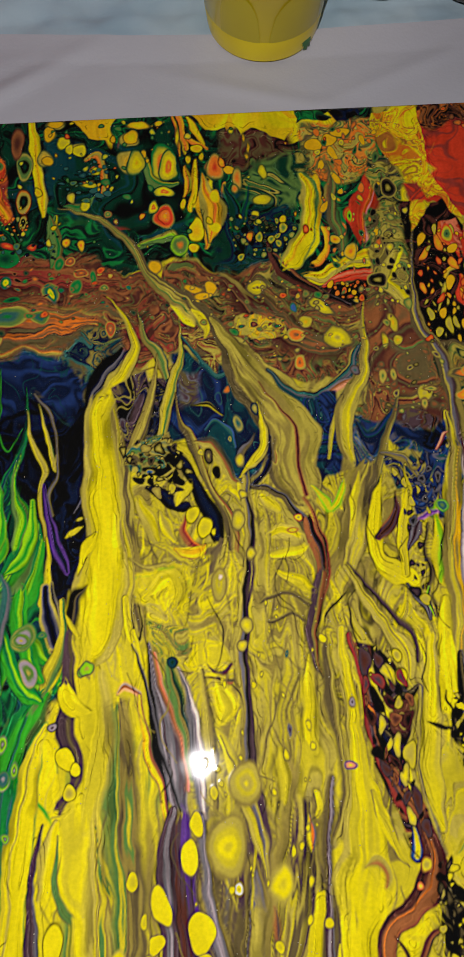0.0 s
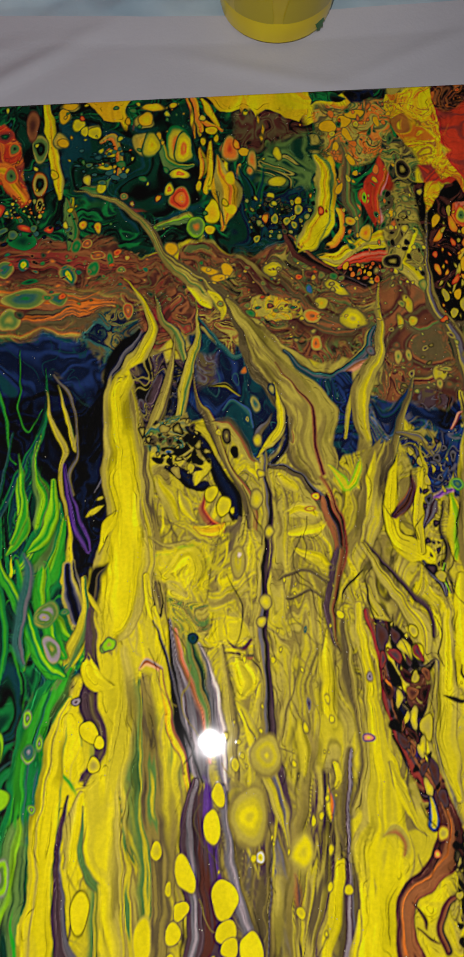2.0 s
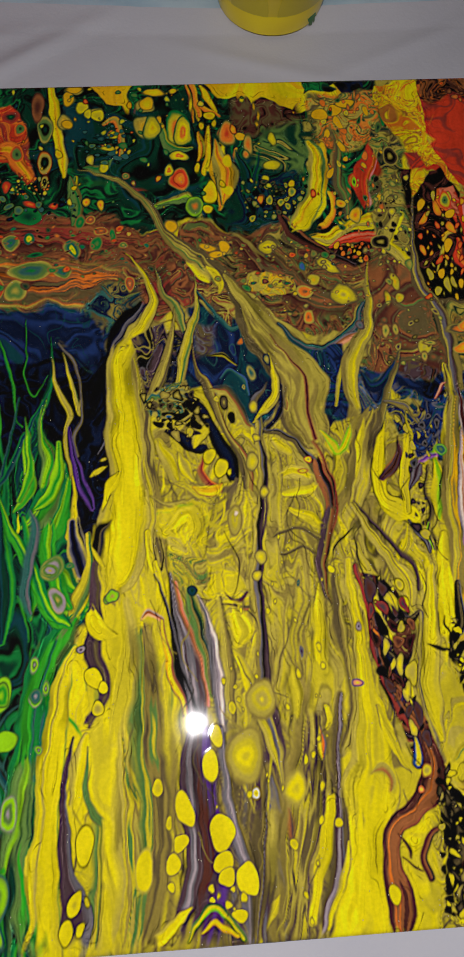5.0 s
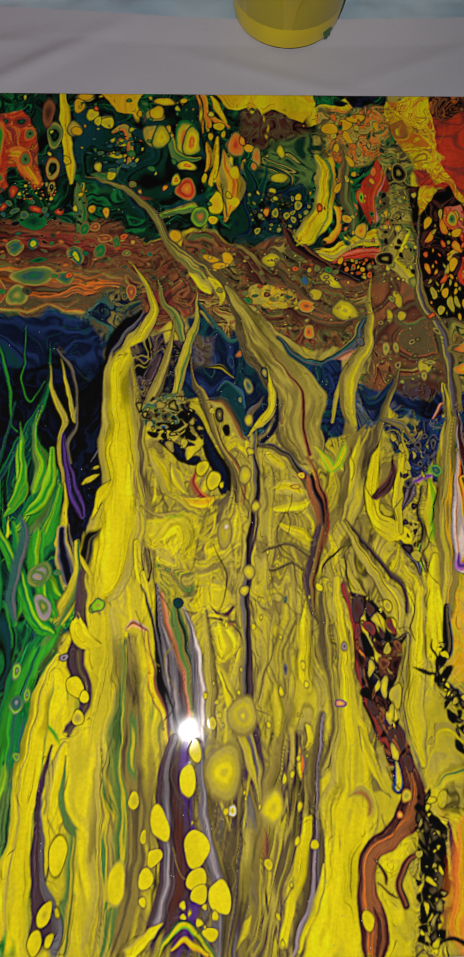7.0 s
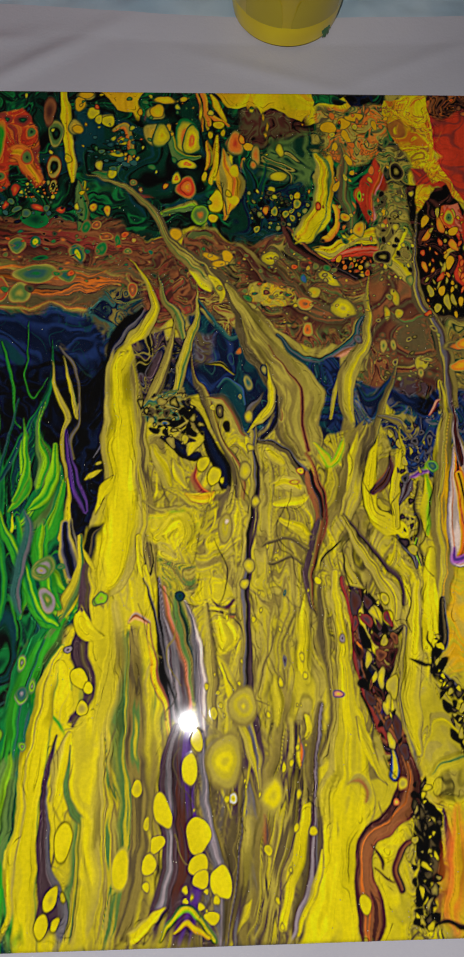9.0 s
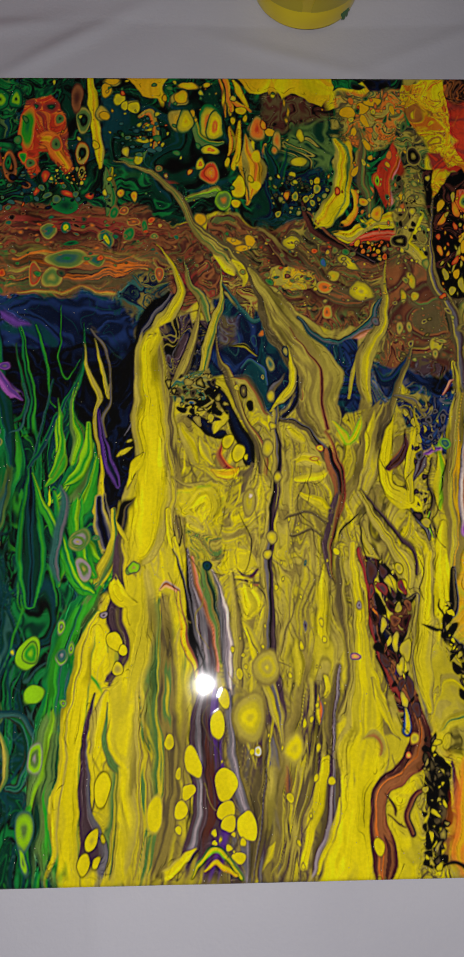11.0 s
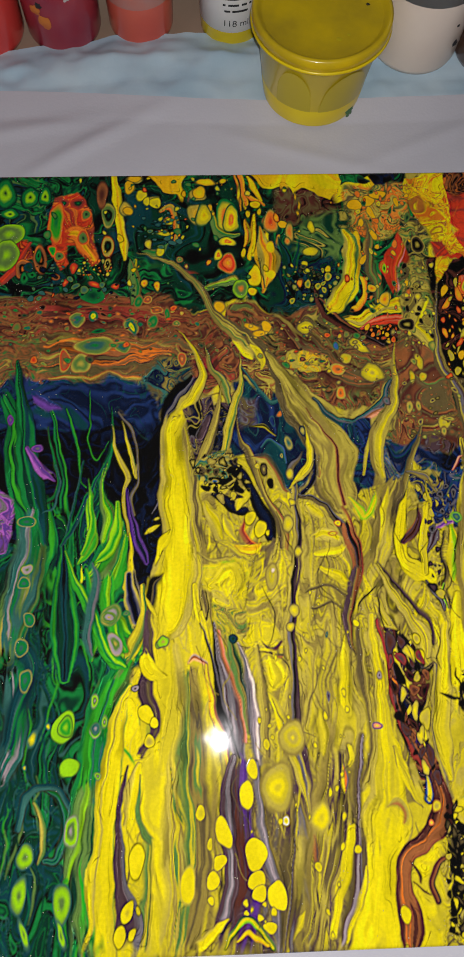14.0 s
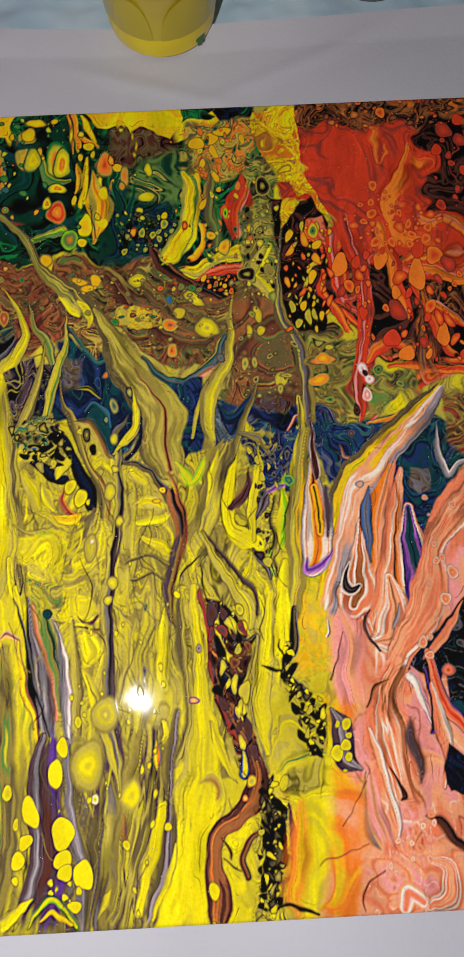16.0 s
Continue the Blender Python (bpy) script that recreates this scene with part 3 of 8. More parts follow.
marble("YyYyhYy", 8, [(-74, -101), (-37, -102), (-35, -210), (-81, -207), (-79, -127)], seed=19, tall=8, feather=14, veins='oh', vein=0.03, rings=1.1, line=0.25)
marble("oyhyoyo", 7, [(-58, -123), (-29, -124), (-33, -210), (-65, -208)], seed=20, tall=9, feather=16, veins='u', vein=0.03, rings=1.3, line=0.3)
marble("kyYkoyk", 8, [(-48, 10), (-4, 2), (-8, -76), (-13, -125), (-27, -125), (-41, -66), (-48, -33)], seed=21, tall=1.3, veins='okd', vein=0.04)
marble("okykoyo", 7, [(-5, 2), (35, 1), (27, -105), (14, -213), (-14, -211), (-10, -104)], seed=22, tall=4.5, veins='uky', vein=0.05)
marble("uosuodu", 6, [(-29, -143), (-20, -119), (-12, -138), (-4, -115), (3, -144), (15, -121), (22, -145), (18, -163), (4, -212), (-33, -210)], seed=23, tall=5, feather=14, veins='kdo', vein=0.05)
marble("kyYkoyk", 7, [(26, 1), (64, 13), (85, -13), (75, -107), (58, -142), (32, -154), (27, -77)], seed=24, tall=2.2, veins='uKo', vein=0.05)
marble("ykYyk", 8, [(60, -95), (82, -96), (91, -143), (79, -153), (57, -147)], seed=25, tall=1.4, veins='okh', vein=0.06)
# bottom gold
marble("YYYyY", 14, [(22, -145), (63, -147), (91, -125), (88, -217), (4, -212)], seed=26, rings=1.0, line=0, tall=2, veins='y', vein=0.02)
marble("YYAYY", 16, [(65, -124), (92, -128), (109, -152), (101, -212), (54, -209)], seed=27, rings=1.0, line=0, feather=6, tall=1.5)
marble("AOAcA", 16, [(82, -74), (102, -72), (106, -152), (93, -178), (101, -212), (75, -210), (85, -153), (96, -141)], seed=28, rings=1.0, line=0, feather=9, veins='O', vein=0.02, tall=1.5)
marble("yAyAk", 8, [(81, -57), (98, -69), (99, -107), (92, -123), (82, -109), (77, -85)], seed=29, rings=1.2, line=0, feather=4, veins='ko', vein=0.04)
marble("cCmcCc", 14, [(98, -58), (125, -18), (167, -8), (268, -13), (228, -223), (90, -216), (100, -188), (105, -162), (99, -136), (107, -116), (96, -99)], seed=30, rings=1.0, line=0, feather=7, tall=1.7, veins='wM', vein=0.02)
marble("mmcm", 10, [(98, -77), (110, -84), (108, -105), (97, -118), (96, -99)], seed=31, rings=1.0, line=0, feather=4)
# red corner
marble("RRMRRR", 14, [(103, 204), (277, 212), (246, 32), (161, 43), (132, 58), (117, 99), (101, 140), (97, 170)], seed=32, feather=2, veins='M', vein=0.02, rings=1.0, line=0)
marble("KnKrK", 7, [(99, 200), (126, 201), (160, 201), (276, 208), (270, 174), (171, 181), (144, 185), (106, 184), (99, 187)], seed=33, line=0, feather=3, veins='rO', vein=0.08)
marble("KKnK", 7, [(168, 185), (272, 184), (259, 106), (179, 121), (170, 131), (167, 147)], seed=34, line=0, feather=3)
marble("KKnKrK", 7, [(110, 116), (125, 117), (133, 99), (150, 108), (158, 97), (255, 82), (246, 32), (167, 39), (137, 44), (126, 58), (114, 65)], seed=35, line=0, feather=3, veins='nR', vein=0.05)
scatter(['RO', 'R', 'OR', 'MR', 'O'], 120, 0.7, 4.5, [(113, 114), (258, 103), (247, 37), (137, 48), (115, 72)], tall=1.5, seed=1, turn=35, rim='K', rimw=0.3)
scatter(['RM', 'R', 'MR'], 60, 0.6, 3.4, [(172, 193), (273, 192), (260, 114), (171, 129)], tall=1.1, seed=2, rim='K', rimw=0.3)
scatter(['OR', 'rO', 'nr'], 50, 0.5, 2.6, [(106, 202), (193, 200), (191, 182), (111, 186)], tall=0.8, seed=3, rim='K', rimw=0.3)
scatter(['RO', 'OR', 'R'], 70, 0.6, 3, [(135, 153), (171, 129), (176, 114), (137, 105), (120, 128)], tall=1.1, seed=4, rim='M', rimw=0.3)
flow("ROOR", [(159.0, 173.0, 2.7), (156.0, 159.0, 5.2), (151.0, 145.0, 4.9), (146.0, 134.0, 4.0)], fine=0.6, edge=2.5, rim='')
flow("ROR", [(140.0, 191.0, 2.4), (141.0, 173.0, 3.1), (143.0, 160.0, 1.8)], edge=2.5, rim='')
flow("RMmRM", [(140.0, 127.0, 2.8), (132.0, 109.0, 4.2), (129.0, 88.0, 3.3), (126.0, 65.0, 3.6), (122.0, 42.0, 4.2), (119.0, 26.0, 3.0), (117.0, 14.0, 0.6)], fine=0.9, rim='r', rimw=0.5)
flow("ROR", [(119.0, 121.0, 2.4), (114.0, 103.0, 3.1), (115.0, 89.0, 3.5), (118.0, 72.0, 3.5), (121.0, 58.0, 1.8)], fine=0.8)
flow("RCR", [(141.0, 120.0, 2.4), (137.0, 109.0, 4.0), (134.0, 99.0, 1.8)], fine=0.6, edge=1.5, rim='')
cell("mWm", 123.0, 43.0, 2.7, 3.6)
cell("mWm", 126.0, 38.0, 2.7, 2.4)
cell("KnK", 124.0, 41.0, 1.5, 1.6)
cell("KnK", 118.0, 22.0, 1.8, 3.2)
cell("KnK", 123.0, 32.0, 1.2, 4.0)
cell("wmw", 124.0, 30.0, 2.1, 3.9)
flow("Rm", [(123.0, 19.0, 1.2), (119.0, 15.0, 0.6)], fine=0.3)
flow("rOnR", [(159.0, 97.0, 0.3), (156.0, 73.0, 0.9), (154.0, 57.0, 1.8), (153.0, 43.0, 4.8), (151.0, 35.0, 4.8)], fine=0.6)
flow("ROC", [(161.0, 77.0, 0.6), (162.0, 63.0, 1.8), (170.0, 49.0, 2.4), (183.0, 42.0, 3.5)], fine=0.6)
flow("CROR", [(132.0, 58.0, 1.5), (142.0, 51.0, 2.7), (155.0, 43.0, 2.7), (173.0, 39.0, 2.1)], fine=0.6)
flow("RCR", [(155.0, 101.0, 3.5), (167.0, 93.0, 4.8), (181.0, 100.0, 5.4), (193.0, 96.0, 6.3)], fine=0.5, edge=0.8)
flow("OCO", [(164.0, 131.0, 2.8), (176.0, 116.0, 3.5), (196.0, 117.0, 4.2)], fine=0.5, edge=1)
# olive bridge under the red corner
marble("uoGoukG", 8, [(97, 60), (123, 63), (120, 16), (110, 14), (95, 18), (92, 40)], seed=36, feather=2, veins='khrA', vein=0.06)
marble("uGohuT", 8, [(126, 45), (155, 38), (151, 31), (125, 19), (123, 26)], seed=37, feather=2, veins='hkr', vein=0.07)
marble("bBtbB", 8, [(95, 21), (122, 13), (134, 16), (127, 3), (107, -17), (99, -11), (97, 8)], seed=38, feather=2, veins='Tps', vein=0.05)
marble("tbBtbt", 9, [(137, 15), (154, 18), (165, 11), (170, -8), (154, -22), (139, -48), (140, -66), (131, -65), (128, -42), (133, -9)], seed=39, feather=2, veins='bTh', vein=0.05)
marble("rnoMn", 8, [(161, 30), (247, 39), (239, -5), (168, -5), (160, 5)], seed=40, feather=3, veins='Kkh', vein=0.06)
cell("kuOk", 102.0, 49.0, 8.8, 3.0, rim='u')
cell("kuOk", 108.0, 50.0, 3.6, 2.1, rim='u')
cell("OA", 104.0, 50.0, 4.2, 2.8, rim='k')
cell("OA", 101.0, 39.0, 4.8, 3.2, rim='k')
cell("kyk", 82.0, 40.0, 3.6, 4.2, rim='u')
cell("kyk", 107.0, 56.0, 2.7, 1.5, rim='u')
cell("GhG", 131.0, 43.0, 2.7, 2.8, rim='k')
cell("GhG", 141.0, 34.0, 1.5, 1.5, rim='k')
cell("GhG", 105.0, 28.0, 1.8, 1.8, rim='k')
# threads
hairs(['u', 'i', 'o', 'u'], 130, [(-51, 4), (87, -1), (62, -210), (-92, -202), (-76, -73)], length=32, width=0.22, seed=1)
hairs(['Y', 'k', 'y'], 90, [(-51, 4), (87, -1), (62, -210), (-92, -202), (-76, -73)], length=30, width=0.32, seed=2)
hairs(['G', 't', 'e', 'h', 'K'], 90, [(-171, -10), (-104, -13), (-76, -73), (-94, -202), (-148, -199)], length=30, width=0.28, seed=3)
hairs(['u', 'h', 'n', 'r', 'G'], 90, [(-177, 114), (-37, 107), (51, 80), (90, 65), (87, 32), (-175, 73)], length=16, width=0.22, down=0, sway=0.6, seed=5)
hairs(['T', 't', 'b'], 30, [(-175, 66), (-63, 63), (-66, 36), (-173, 34)], length=14, width=0.22, down=0, sway=0.9, seed=6)
hairs(['M', 'C', 'w', 'c'], 60, [(99, -46), (177, -27), (153, -205), (99, -202)], length=30, width=0.24, sway=0.5, seed=8)
hairs(['M', 'n', 'O', 'M'], 60, [(104, 185), (205, 184), (188, 55), (114, 65)], length=18, width=0.25, sway=0.8, seed=9)
stir(7.0, 20.0, 0.8, seed=1, bottom=40.0)
stir(7.0, 18.0, 3.0, seed=2, top=20.0)
stir(2.0, 9.0, 1.6, seed=3)
# top edge, orange and green hollows
marble("RORMR", 9, [(-252, 159), (-170, 161), (-145, 157), (-140, 142), (-169, 135), (-250, 137)], seed=41, feather=2, veins='KnG', vein=0.09)
marble("GgGtK", 8, [(-270, 206), (-135, 204), (-130, 178), (-140, 162), (-259, 128)], seed=42, feather=3, veins='Kh', vein=0.06)
cell("GglG", -159.0, 189.0, 6.4, 11.0, rim='G', rimw=0.8)
cell("GglG", -145.0, 186.0, 5.4, 8.0, rim='G', rimw=0.8)
cell("GglG", -136.0, 186.0, 4.4, 6.4, rim='G', rimw=0.8)
cell("GglG", -156.0, 175.0, 5.4, 4.0, rim='G', rimw=0.8)
cell("lhl", -155.0, 161.0, 8.0, 8.0, rim='G', rimw=0.6)
cell("lhl", -156.0, 147.0, 7.5, 10.0, rim='G', rimw=0.6)
cell("lhl", -171.0, 154.0, 5.4, 10.4, rim='G', rimw=0.6)
flow("MRM", [(-159.0, 129.0, 2.8), (-149.0, 142.0, 2.8), (-143.0, 154.0, 1.2)], fine=0.5)
cell("OrKO", -146.0, 138.0, 4.8, 6.4, rim='n')
cell("OrKO", -137.0, 144.0, 3.9, 9.6, rim='n', turn=10.0)
cell("OrKO", -128.0, 132.0, 2.4, 2.4, rim='n')
cell("GgK", -145.0, 132.0, 2.4, 4.8)
cell("GgK", -138.0, 146.0, 1.8, 4.8)
cell("GgK", -141.0, 134.0, 3.2, 2.4)
marble("RROMR", 7, [(-130, 185), (-118, 189), (-109, 176), (-104, 141), (-108, 139), (-118, 154), (-123, 153), (-121, 141), (-126, 137), (-131, 154), (-133, 172)], seed=43, ragged=0.6, veins='MO', vein=0.04)
flow("OAO", [(-122.0, 162.0, 2.8), (-116.0, 160.0, 5.2), (-111.0, 151.0, 3.6), (-106.0, 141.0, 2.0)], fine=0.4, edge=0.6)
cell("RMGg", -125.0, 182.0, 2.7, 3.2, rim='M')
cell("RMGg", -117.0, 181.0, 4.8, 3.6, rim='M')
cell("Oeg", -129.0, 168.0, 5.2, 12.0, rim='R', wob=0.4)
cell("Oeg", -130.0, 150.0, 2.4, 4.0, rim='R', wob=0.4)
cell("RhG", -113.0, 158.0, 3.6, 4.8, rim='O')
cell("RhG", -126.0, 146.0, 3.2, 3.2, rim='O')
cell("RhG", -112.0, 173.0, 2.7, 4.0, rim='O')
cell("khKG", -99.0, 173.0, 4.4, 8.4, rim='G', rimw=0.5)
cell("OkKG", -99.0, 152.0, 3.6, 8.0, rim='K')
cell("OkKG", -99.0, 140.0, 2.1, 4.8, rim='K')
cell("rn", -103.0, 187.0, 3.6, 9.0, rim='n')
scatter(['kY', 'O', 'hk'], 30, 0.5, 1.2, [(-111, 145), (-96, 141), (-97, 131), (-118, 133)], rim='K', seed=5)
flow("YAYk", [(-96.0, 202.0, 2.1), (-94.0, 182.0, 2.8), (-92.0, 163.0, 2.8), (-90.0, 150.0, 2.4), (-89.0, 143.0, 1.2)], fine=0.6, rim='K', rimw=0.6)
flow("hGYk", [(-83.0, 143.0, 1.2), (-84.0, 132.0, 2.4), (-83.0, 121.0, 3.1), (-83.0, 115.0, 1.5)], fine=0.8, rim='G')
cell("A", -87.0, 192.0, 3.6, 4.4, rim='G', rimw=0.7)
cell("A", -88.0, 176.0, 2.7, 3.6, rim='G', rimw=0.7)
cell("A", -84.0, 198.0, 4.8, 2.4, rim='G', rimw=0.7)
cell("Yy", -72.0, 181.0, 3.9, 4.0, rim='G', rimw=0.8, turn=25.0)
cell("Yy", -80.0, 186.0, 3.2, 4.0, rim='G', rimw=0.8)
cell("Yy", -64.0, 168.0, 2.7, 2.4, rim='G', rimw=0.8)
cell("Yy", -67.0, 160.0, 4.4, 1.8, rim='G', rimw=0.8)
cell("Yy", -69.0, 148.0, 2.7, 3.2, rim='G', rimw=0.8)
flow("AYA", [(-74.0, 201.0, 2.8), (-66.0, 195.0, 3.5), (-59.0, 191.0, 3.1), (-57.0, 182.0, 1.6)], rim='G', rimw=0.8, fine=0.3)
flow("Y", [(-63.0, 174.0, 1.0), (-59.0, 171.0, 1.4), (-60.0, 164.0, 0.7)], rim='G', fine=0.3)
scatter(['T', 'tT', 'KG', 'hT'], 40, 0.6, 2.4, [(-84, 174), (-58, 174), (-58, 149), (-84, 150)], tall=0.7, rim='K', seed=6, turn=30)
scatter(['Yy', 'A', 'hY', 'gh'], 40, 0.5, 2.2, [(-87, 200), (-21, 198), (-23, 149), (-57, 149), (-87, 178)], rim='G', seed=7, rimw=0.6)
flow("RrO", [(-52.0, 185.0, 0.7), (-53.0, 174.0, 1.0), (-54.0, 162.0, 1.0)], rim='b', rimw=0.8, fine=0.3)
cell("AY", -46.0, 188.0, 3.9, 4.8, rim='G', rimw=0.7)
cell("AY", -42.0, 195.0, 6.0, 2.8, rim='G', rimw=0.7)
cell("AY", -32.0, 196.0, 2.4, 2.0, rim='G', rimw=0.7)
cell("AY", -23.0, 187.0, 1.2, 6.4, rim='G', rimw=0.7)
cell("hyYA", -44.0, 172.0, 5.4, 7.6, rim='G', rimw=0.8)
cell("gyYOA", -28.0, 169.0, 5.7, 8.4, rim='G', rimw=0.8, wob=0.5)
cell("gyYOA", -31.0, 154.0, 4.8, 3.6, rim='G', rimw=0.8, wob=0.5)
cell("gyYOA", -36.0, 145.0, 2.7, 4.0, rim='G', rimw=0.8, wob=0.5)
flow("hGhk", [(-38.0, 164.0, 1.4), (-41.0, 153.0, 3.1), (-37.0, 143.0, 3.6), (-33.0, 134.0, 3.5)], fine=0.9, rim='G')
marble("ROR", 6, [(-50, 150), (-47, 140), (-46, 133), (-51, 133), (-55, 134), (-52, 142)], ragged=0.5, seed=44, feather=0.6)
flow("b", [(-50.0, 150.0, 0.7), (-53.0, 140.0, 0.7), (-56.0, 133.0, 0.6)], fine=0.2, warp=0.3)
flow("B", [(-49.0, 150.0, 0.8), (-46.0, 140.0, 0.7), (-45.0, 133.0, 0.6)], fine=0.2, warp=0.3)
marble("OROA", 6, [(-38, 136), (-29, 145), (-26, 139), (-30, 130), (-36, 129)], seed=45, feather=1.5, veins='h', vein=0.06)
flow("hlk", [(-44.0, 122.0, 1.5), (-35.0, 127.0, 2.8), (-28.0, 131.0, 2.4), (-24.0, 123.0, 3.5), (-23.0, 116.0, 1.8)], fine=0.8, rim='G')
cell("lhO", -24.0, 123.0, 4.8, 6.4, rim='G')
flow("AYA", [(-21.0, 198.0, 1.4), (-21.0, 189.0, 1.0), (-20.0, 177.0, 1.0)], rim='K', rimw=0.7, fine=0.3)
flow("AYA", [(-17.0, 198.0, 1.0), (-14.0, 189.0, 2.1), (-11.0, 181.0, 1.2)], rim='K', rimw=0.7, fine=0.3)
flow("AYA", [(-20.0, 169.0, 1.0), (-19.0, 158.0, 2.0), (-20.0, 152.0, 1.0)], rim='K', rimw=0.7, fine=0.3)
flow("AYA", [(-15.0, 171.0, 1.0), (-16.0, 158.0, 1.8), (-16.0, 143.0, 1.8)], rim='K', rimw=0.7, fine=0.3)
flow("AYA", [(-24.0, 149.0, 1.4), (-26.0, 136.0, 1.8), (-25.0, 128.0, 0.9)], rim='K', rimw=0.7, fine=0.3)
flow("AYA", [(-10.0, 194.0, 2.1), (-7.0, 198.0, 3.1), (-1.0, 196.0, 5.6)], rim='K', rimw=0.7, fine=0.3)
cell("YA", -16.0, 131.0, 3.9, 6.8, rim='K', rimw=0.6)
cell("YA", -17.0, 121.0, 2.4, 2.8, rim='K', rimw=0.6)
cell("YA", -21.0, 146.0, 1.8, 3.2, rim='K', rimw=0.6)
cell("YA", -18.0, 173.0, 1.5, 2.8, rim='K', rimw=0.6)
cell("YA", -12.0, 174.0, 1.5, 2.4, rim='K', rimw=0.6)
cell("YA", -14.0, 179.0, 3.6, 2.4, rim='K', rimw=0.6, turn=-30.0)
cell("kOR", -5.0, 167.0, 4.5, 8.4, rim='G', rimw=0.8)
flow("AOAY", [(-10.0, 160.0, 2.4), (-10.0, 148.0, 4.9), (-9.0, 137.0, 5.6), (-11.0, 124.0, 2.1), (-12.0, 120.0, 1.0)], fine=0.4, rim='G', rimw=0.7)
cell("Y", -7.0, 132.0, 3.0, 3.0, rim='A')
cell("Y", -6.0, 150.0, 2.4, 3.6, rim='A')
flow("OAG", [(-1.0, 158.0, 1.4), (-2.0, 143.0, 1.8), (-1.0, 131.0, 1.2)], rim='G', fine=0.3)
# top middle
marble("tGtKt", 8, [(-4, 154), (26, 146), (28, 116), (11, 109), (-6, 106)], seed=46, feather=4, veins='GT', vein=0.05)
marble("unKnu", 7, [(-1, 188), (32, 184), (34, 166), (4, 165), (-3, 173)], seed=47, feather=3, veins='Kh', vein=0.07)
marble("YYAY", 9, [(-2, 201), (30, 200), (38, 195), (55, 199), (61, 194), (46, 187), (38, 180), (28, 179), (19, 192), (7, 189), (4, 184)], seed=48, ragged=1.4, veins='G', vein=0.03, feather=0.8)
marble("GgGK", 6, [(24, 194), (33, 197), (50, 199), (56, 195), (41, 192), (32, 190)], seed=49, feather=1)
marble("KKb", 6, [(53, 199), (69, 200), (70, 194), (59, 192)], seed=50, feather=1)
marble("uoOku", 6, [(39, 191), (76, 193), (77, 160), (56, 153), (37, 161)], seed=51, feather=3, veins='KOh', vein=0.08)
cell("A", 2.0, 165.0, 3.2, 2.8, rim='G', rimw=0.6)
cell("A", 45.0, 178.0, 4.4, 4.4, rim='G', rimw=0.6)
cell("A", 53.0, 181.0, 4.0, 4.0, rim='G', rimw=0.6, turn=-30.0)
cell("A", 59.0, 185.0, 4.8, 3.2, rim='G', rimw=0.6)
cell("A", 10.0, 184.0, 0.9, 3.2, rim='G', rimw=0.6)
cell("A", 12.0, 178.0, 0.9, 4.0, rim='G', rimw=0.6)
cell("A", 11.0, 173.0, 0.9, 2.4, rim='G', rimw=0.6)
cell("kO", 6.0, 160.0, 2.7, 6.8, rim='G', rimw=0.8)
cell("kO", 4.0, 154.0, 1.8, 3.2, rim='G', rimw=0.8)
cell("yY", 18.0, 163.0, 2.4, 4.8, rim='G', rimw=0.7)
cell("yY", 17.0, 147.0, 4.8, 3.2, rim='G', rimw=0.7)
cell("yY", 13.0, 139.0, 2.1, 2.1, rim='G', rimw=0.7)
cell("yY", 11.0, 160.0, 0.9, 0.9, rim='G', rimw=0.7)
cell("yY", 4.0, 189.0, 1.5, 2.4, rim='G', rimw=0.7)
marble("GgGh", 7, [(21, 167), (38, 168), (35, 127), (29, 131), (21, 142)], seed=52, feather=4, veins='Kh', vein=0.06)
marble("KbK", 6, [(20, 144), (33, 144), (31, 136), (21, 135)], seed=53, feather=3)
flow("yAYA", [(42.0, 160.0, 2.8), (41.0, 147.0, 5.6), (41.0, 134.0, 4.2), (37.0, 121.0, 4.5), (31.0, 114.0, 4.8), (26.0, 109.0, 4.2), (24.0, 114.0, 1.8)], fine=0.5, rim='h', rimw=0.6)
flow("AO", [(46.0, 130.0, 1.8), (46.0, 119.0, 1.5), (43.0, 112.0, 2.4), (38.0, 109.0, 1.8)], rim='G', fine=0.4)
scatter(['yh', 'hk', 'uG', 'K'], 60, 0.5, 1.8, [(-0, 139), (35, 134), (24, 116), (2, 113)], rim='K', seed=8, turn=40)
scatter(['A', 'O', 'Yk', 'rO', 'hG'], 70, 0.5, 2, [(46, 191), (80, 191), (69, 104), (46, 105), (46, 153)], rim='u', seed=9, turn=30, tall=1.6)
flow("kOk", [(52.0, 164.0, 1.0), (50.0, 153.0, 1.8), (48.0, 141.0, 1.4)], rim='u', fine=0.4)
flow("ROMRr", [(74.0, 162.0, 1.8), (69.0, 150.0, 4.2), (65.0, 139.0, 6.8), (64.0, 128.0, 5.6), (65.0, 119.0, 3.2)], fine=0.9, rim='n', rimw=0.4)
cell("RlG", 58.0, 135.0, 1.5, 4.5, rim='R')
cell("kAO", 57.0, 115.0, 3.3, 5.2, rim='G')
cell("kAO", 50.0, 122.0, 2.8, 2.8, rim='G')
flow("YyA", [(35.0, 103.0, 2.7), (41.0, 101.0, 3.5), (49.0, 106.0, 1.8), (61.0, 107.0, 1.8), (70.0, 112.0, 1.4)], fine=0.4, rim='G', rimw=0.5)
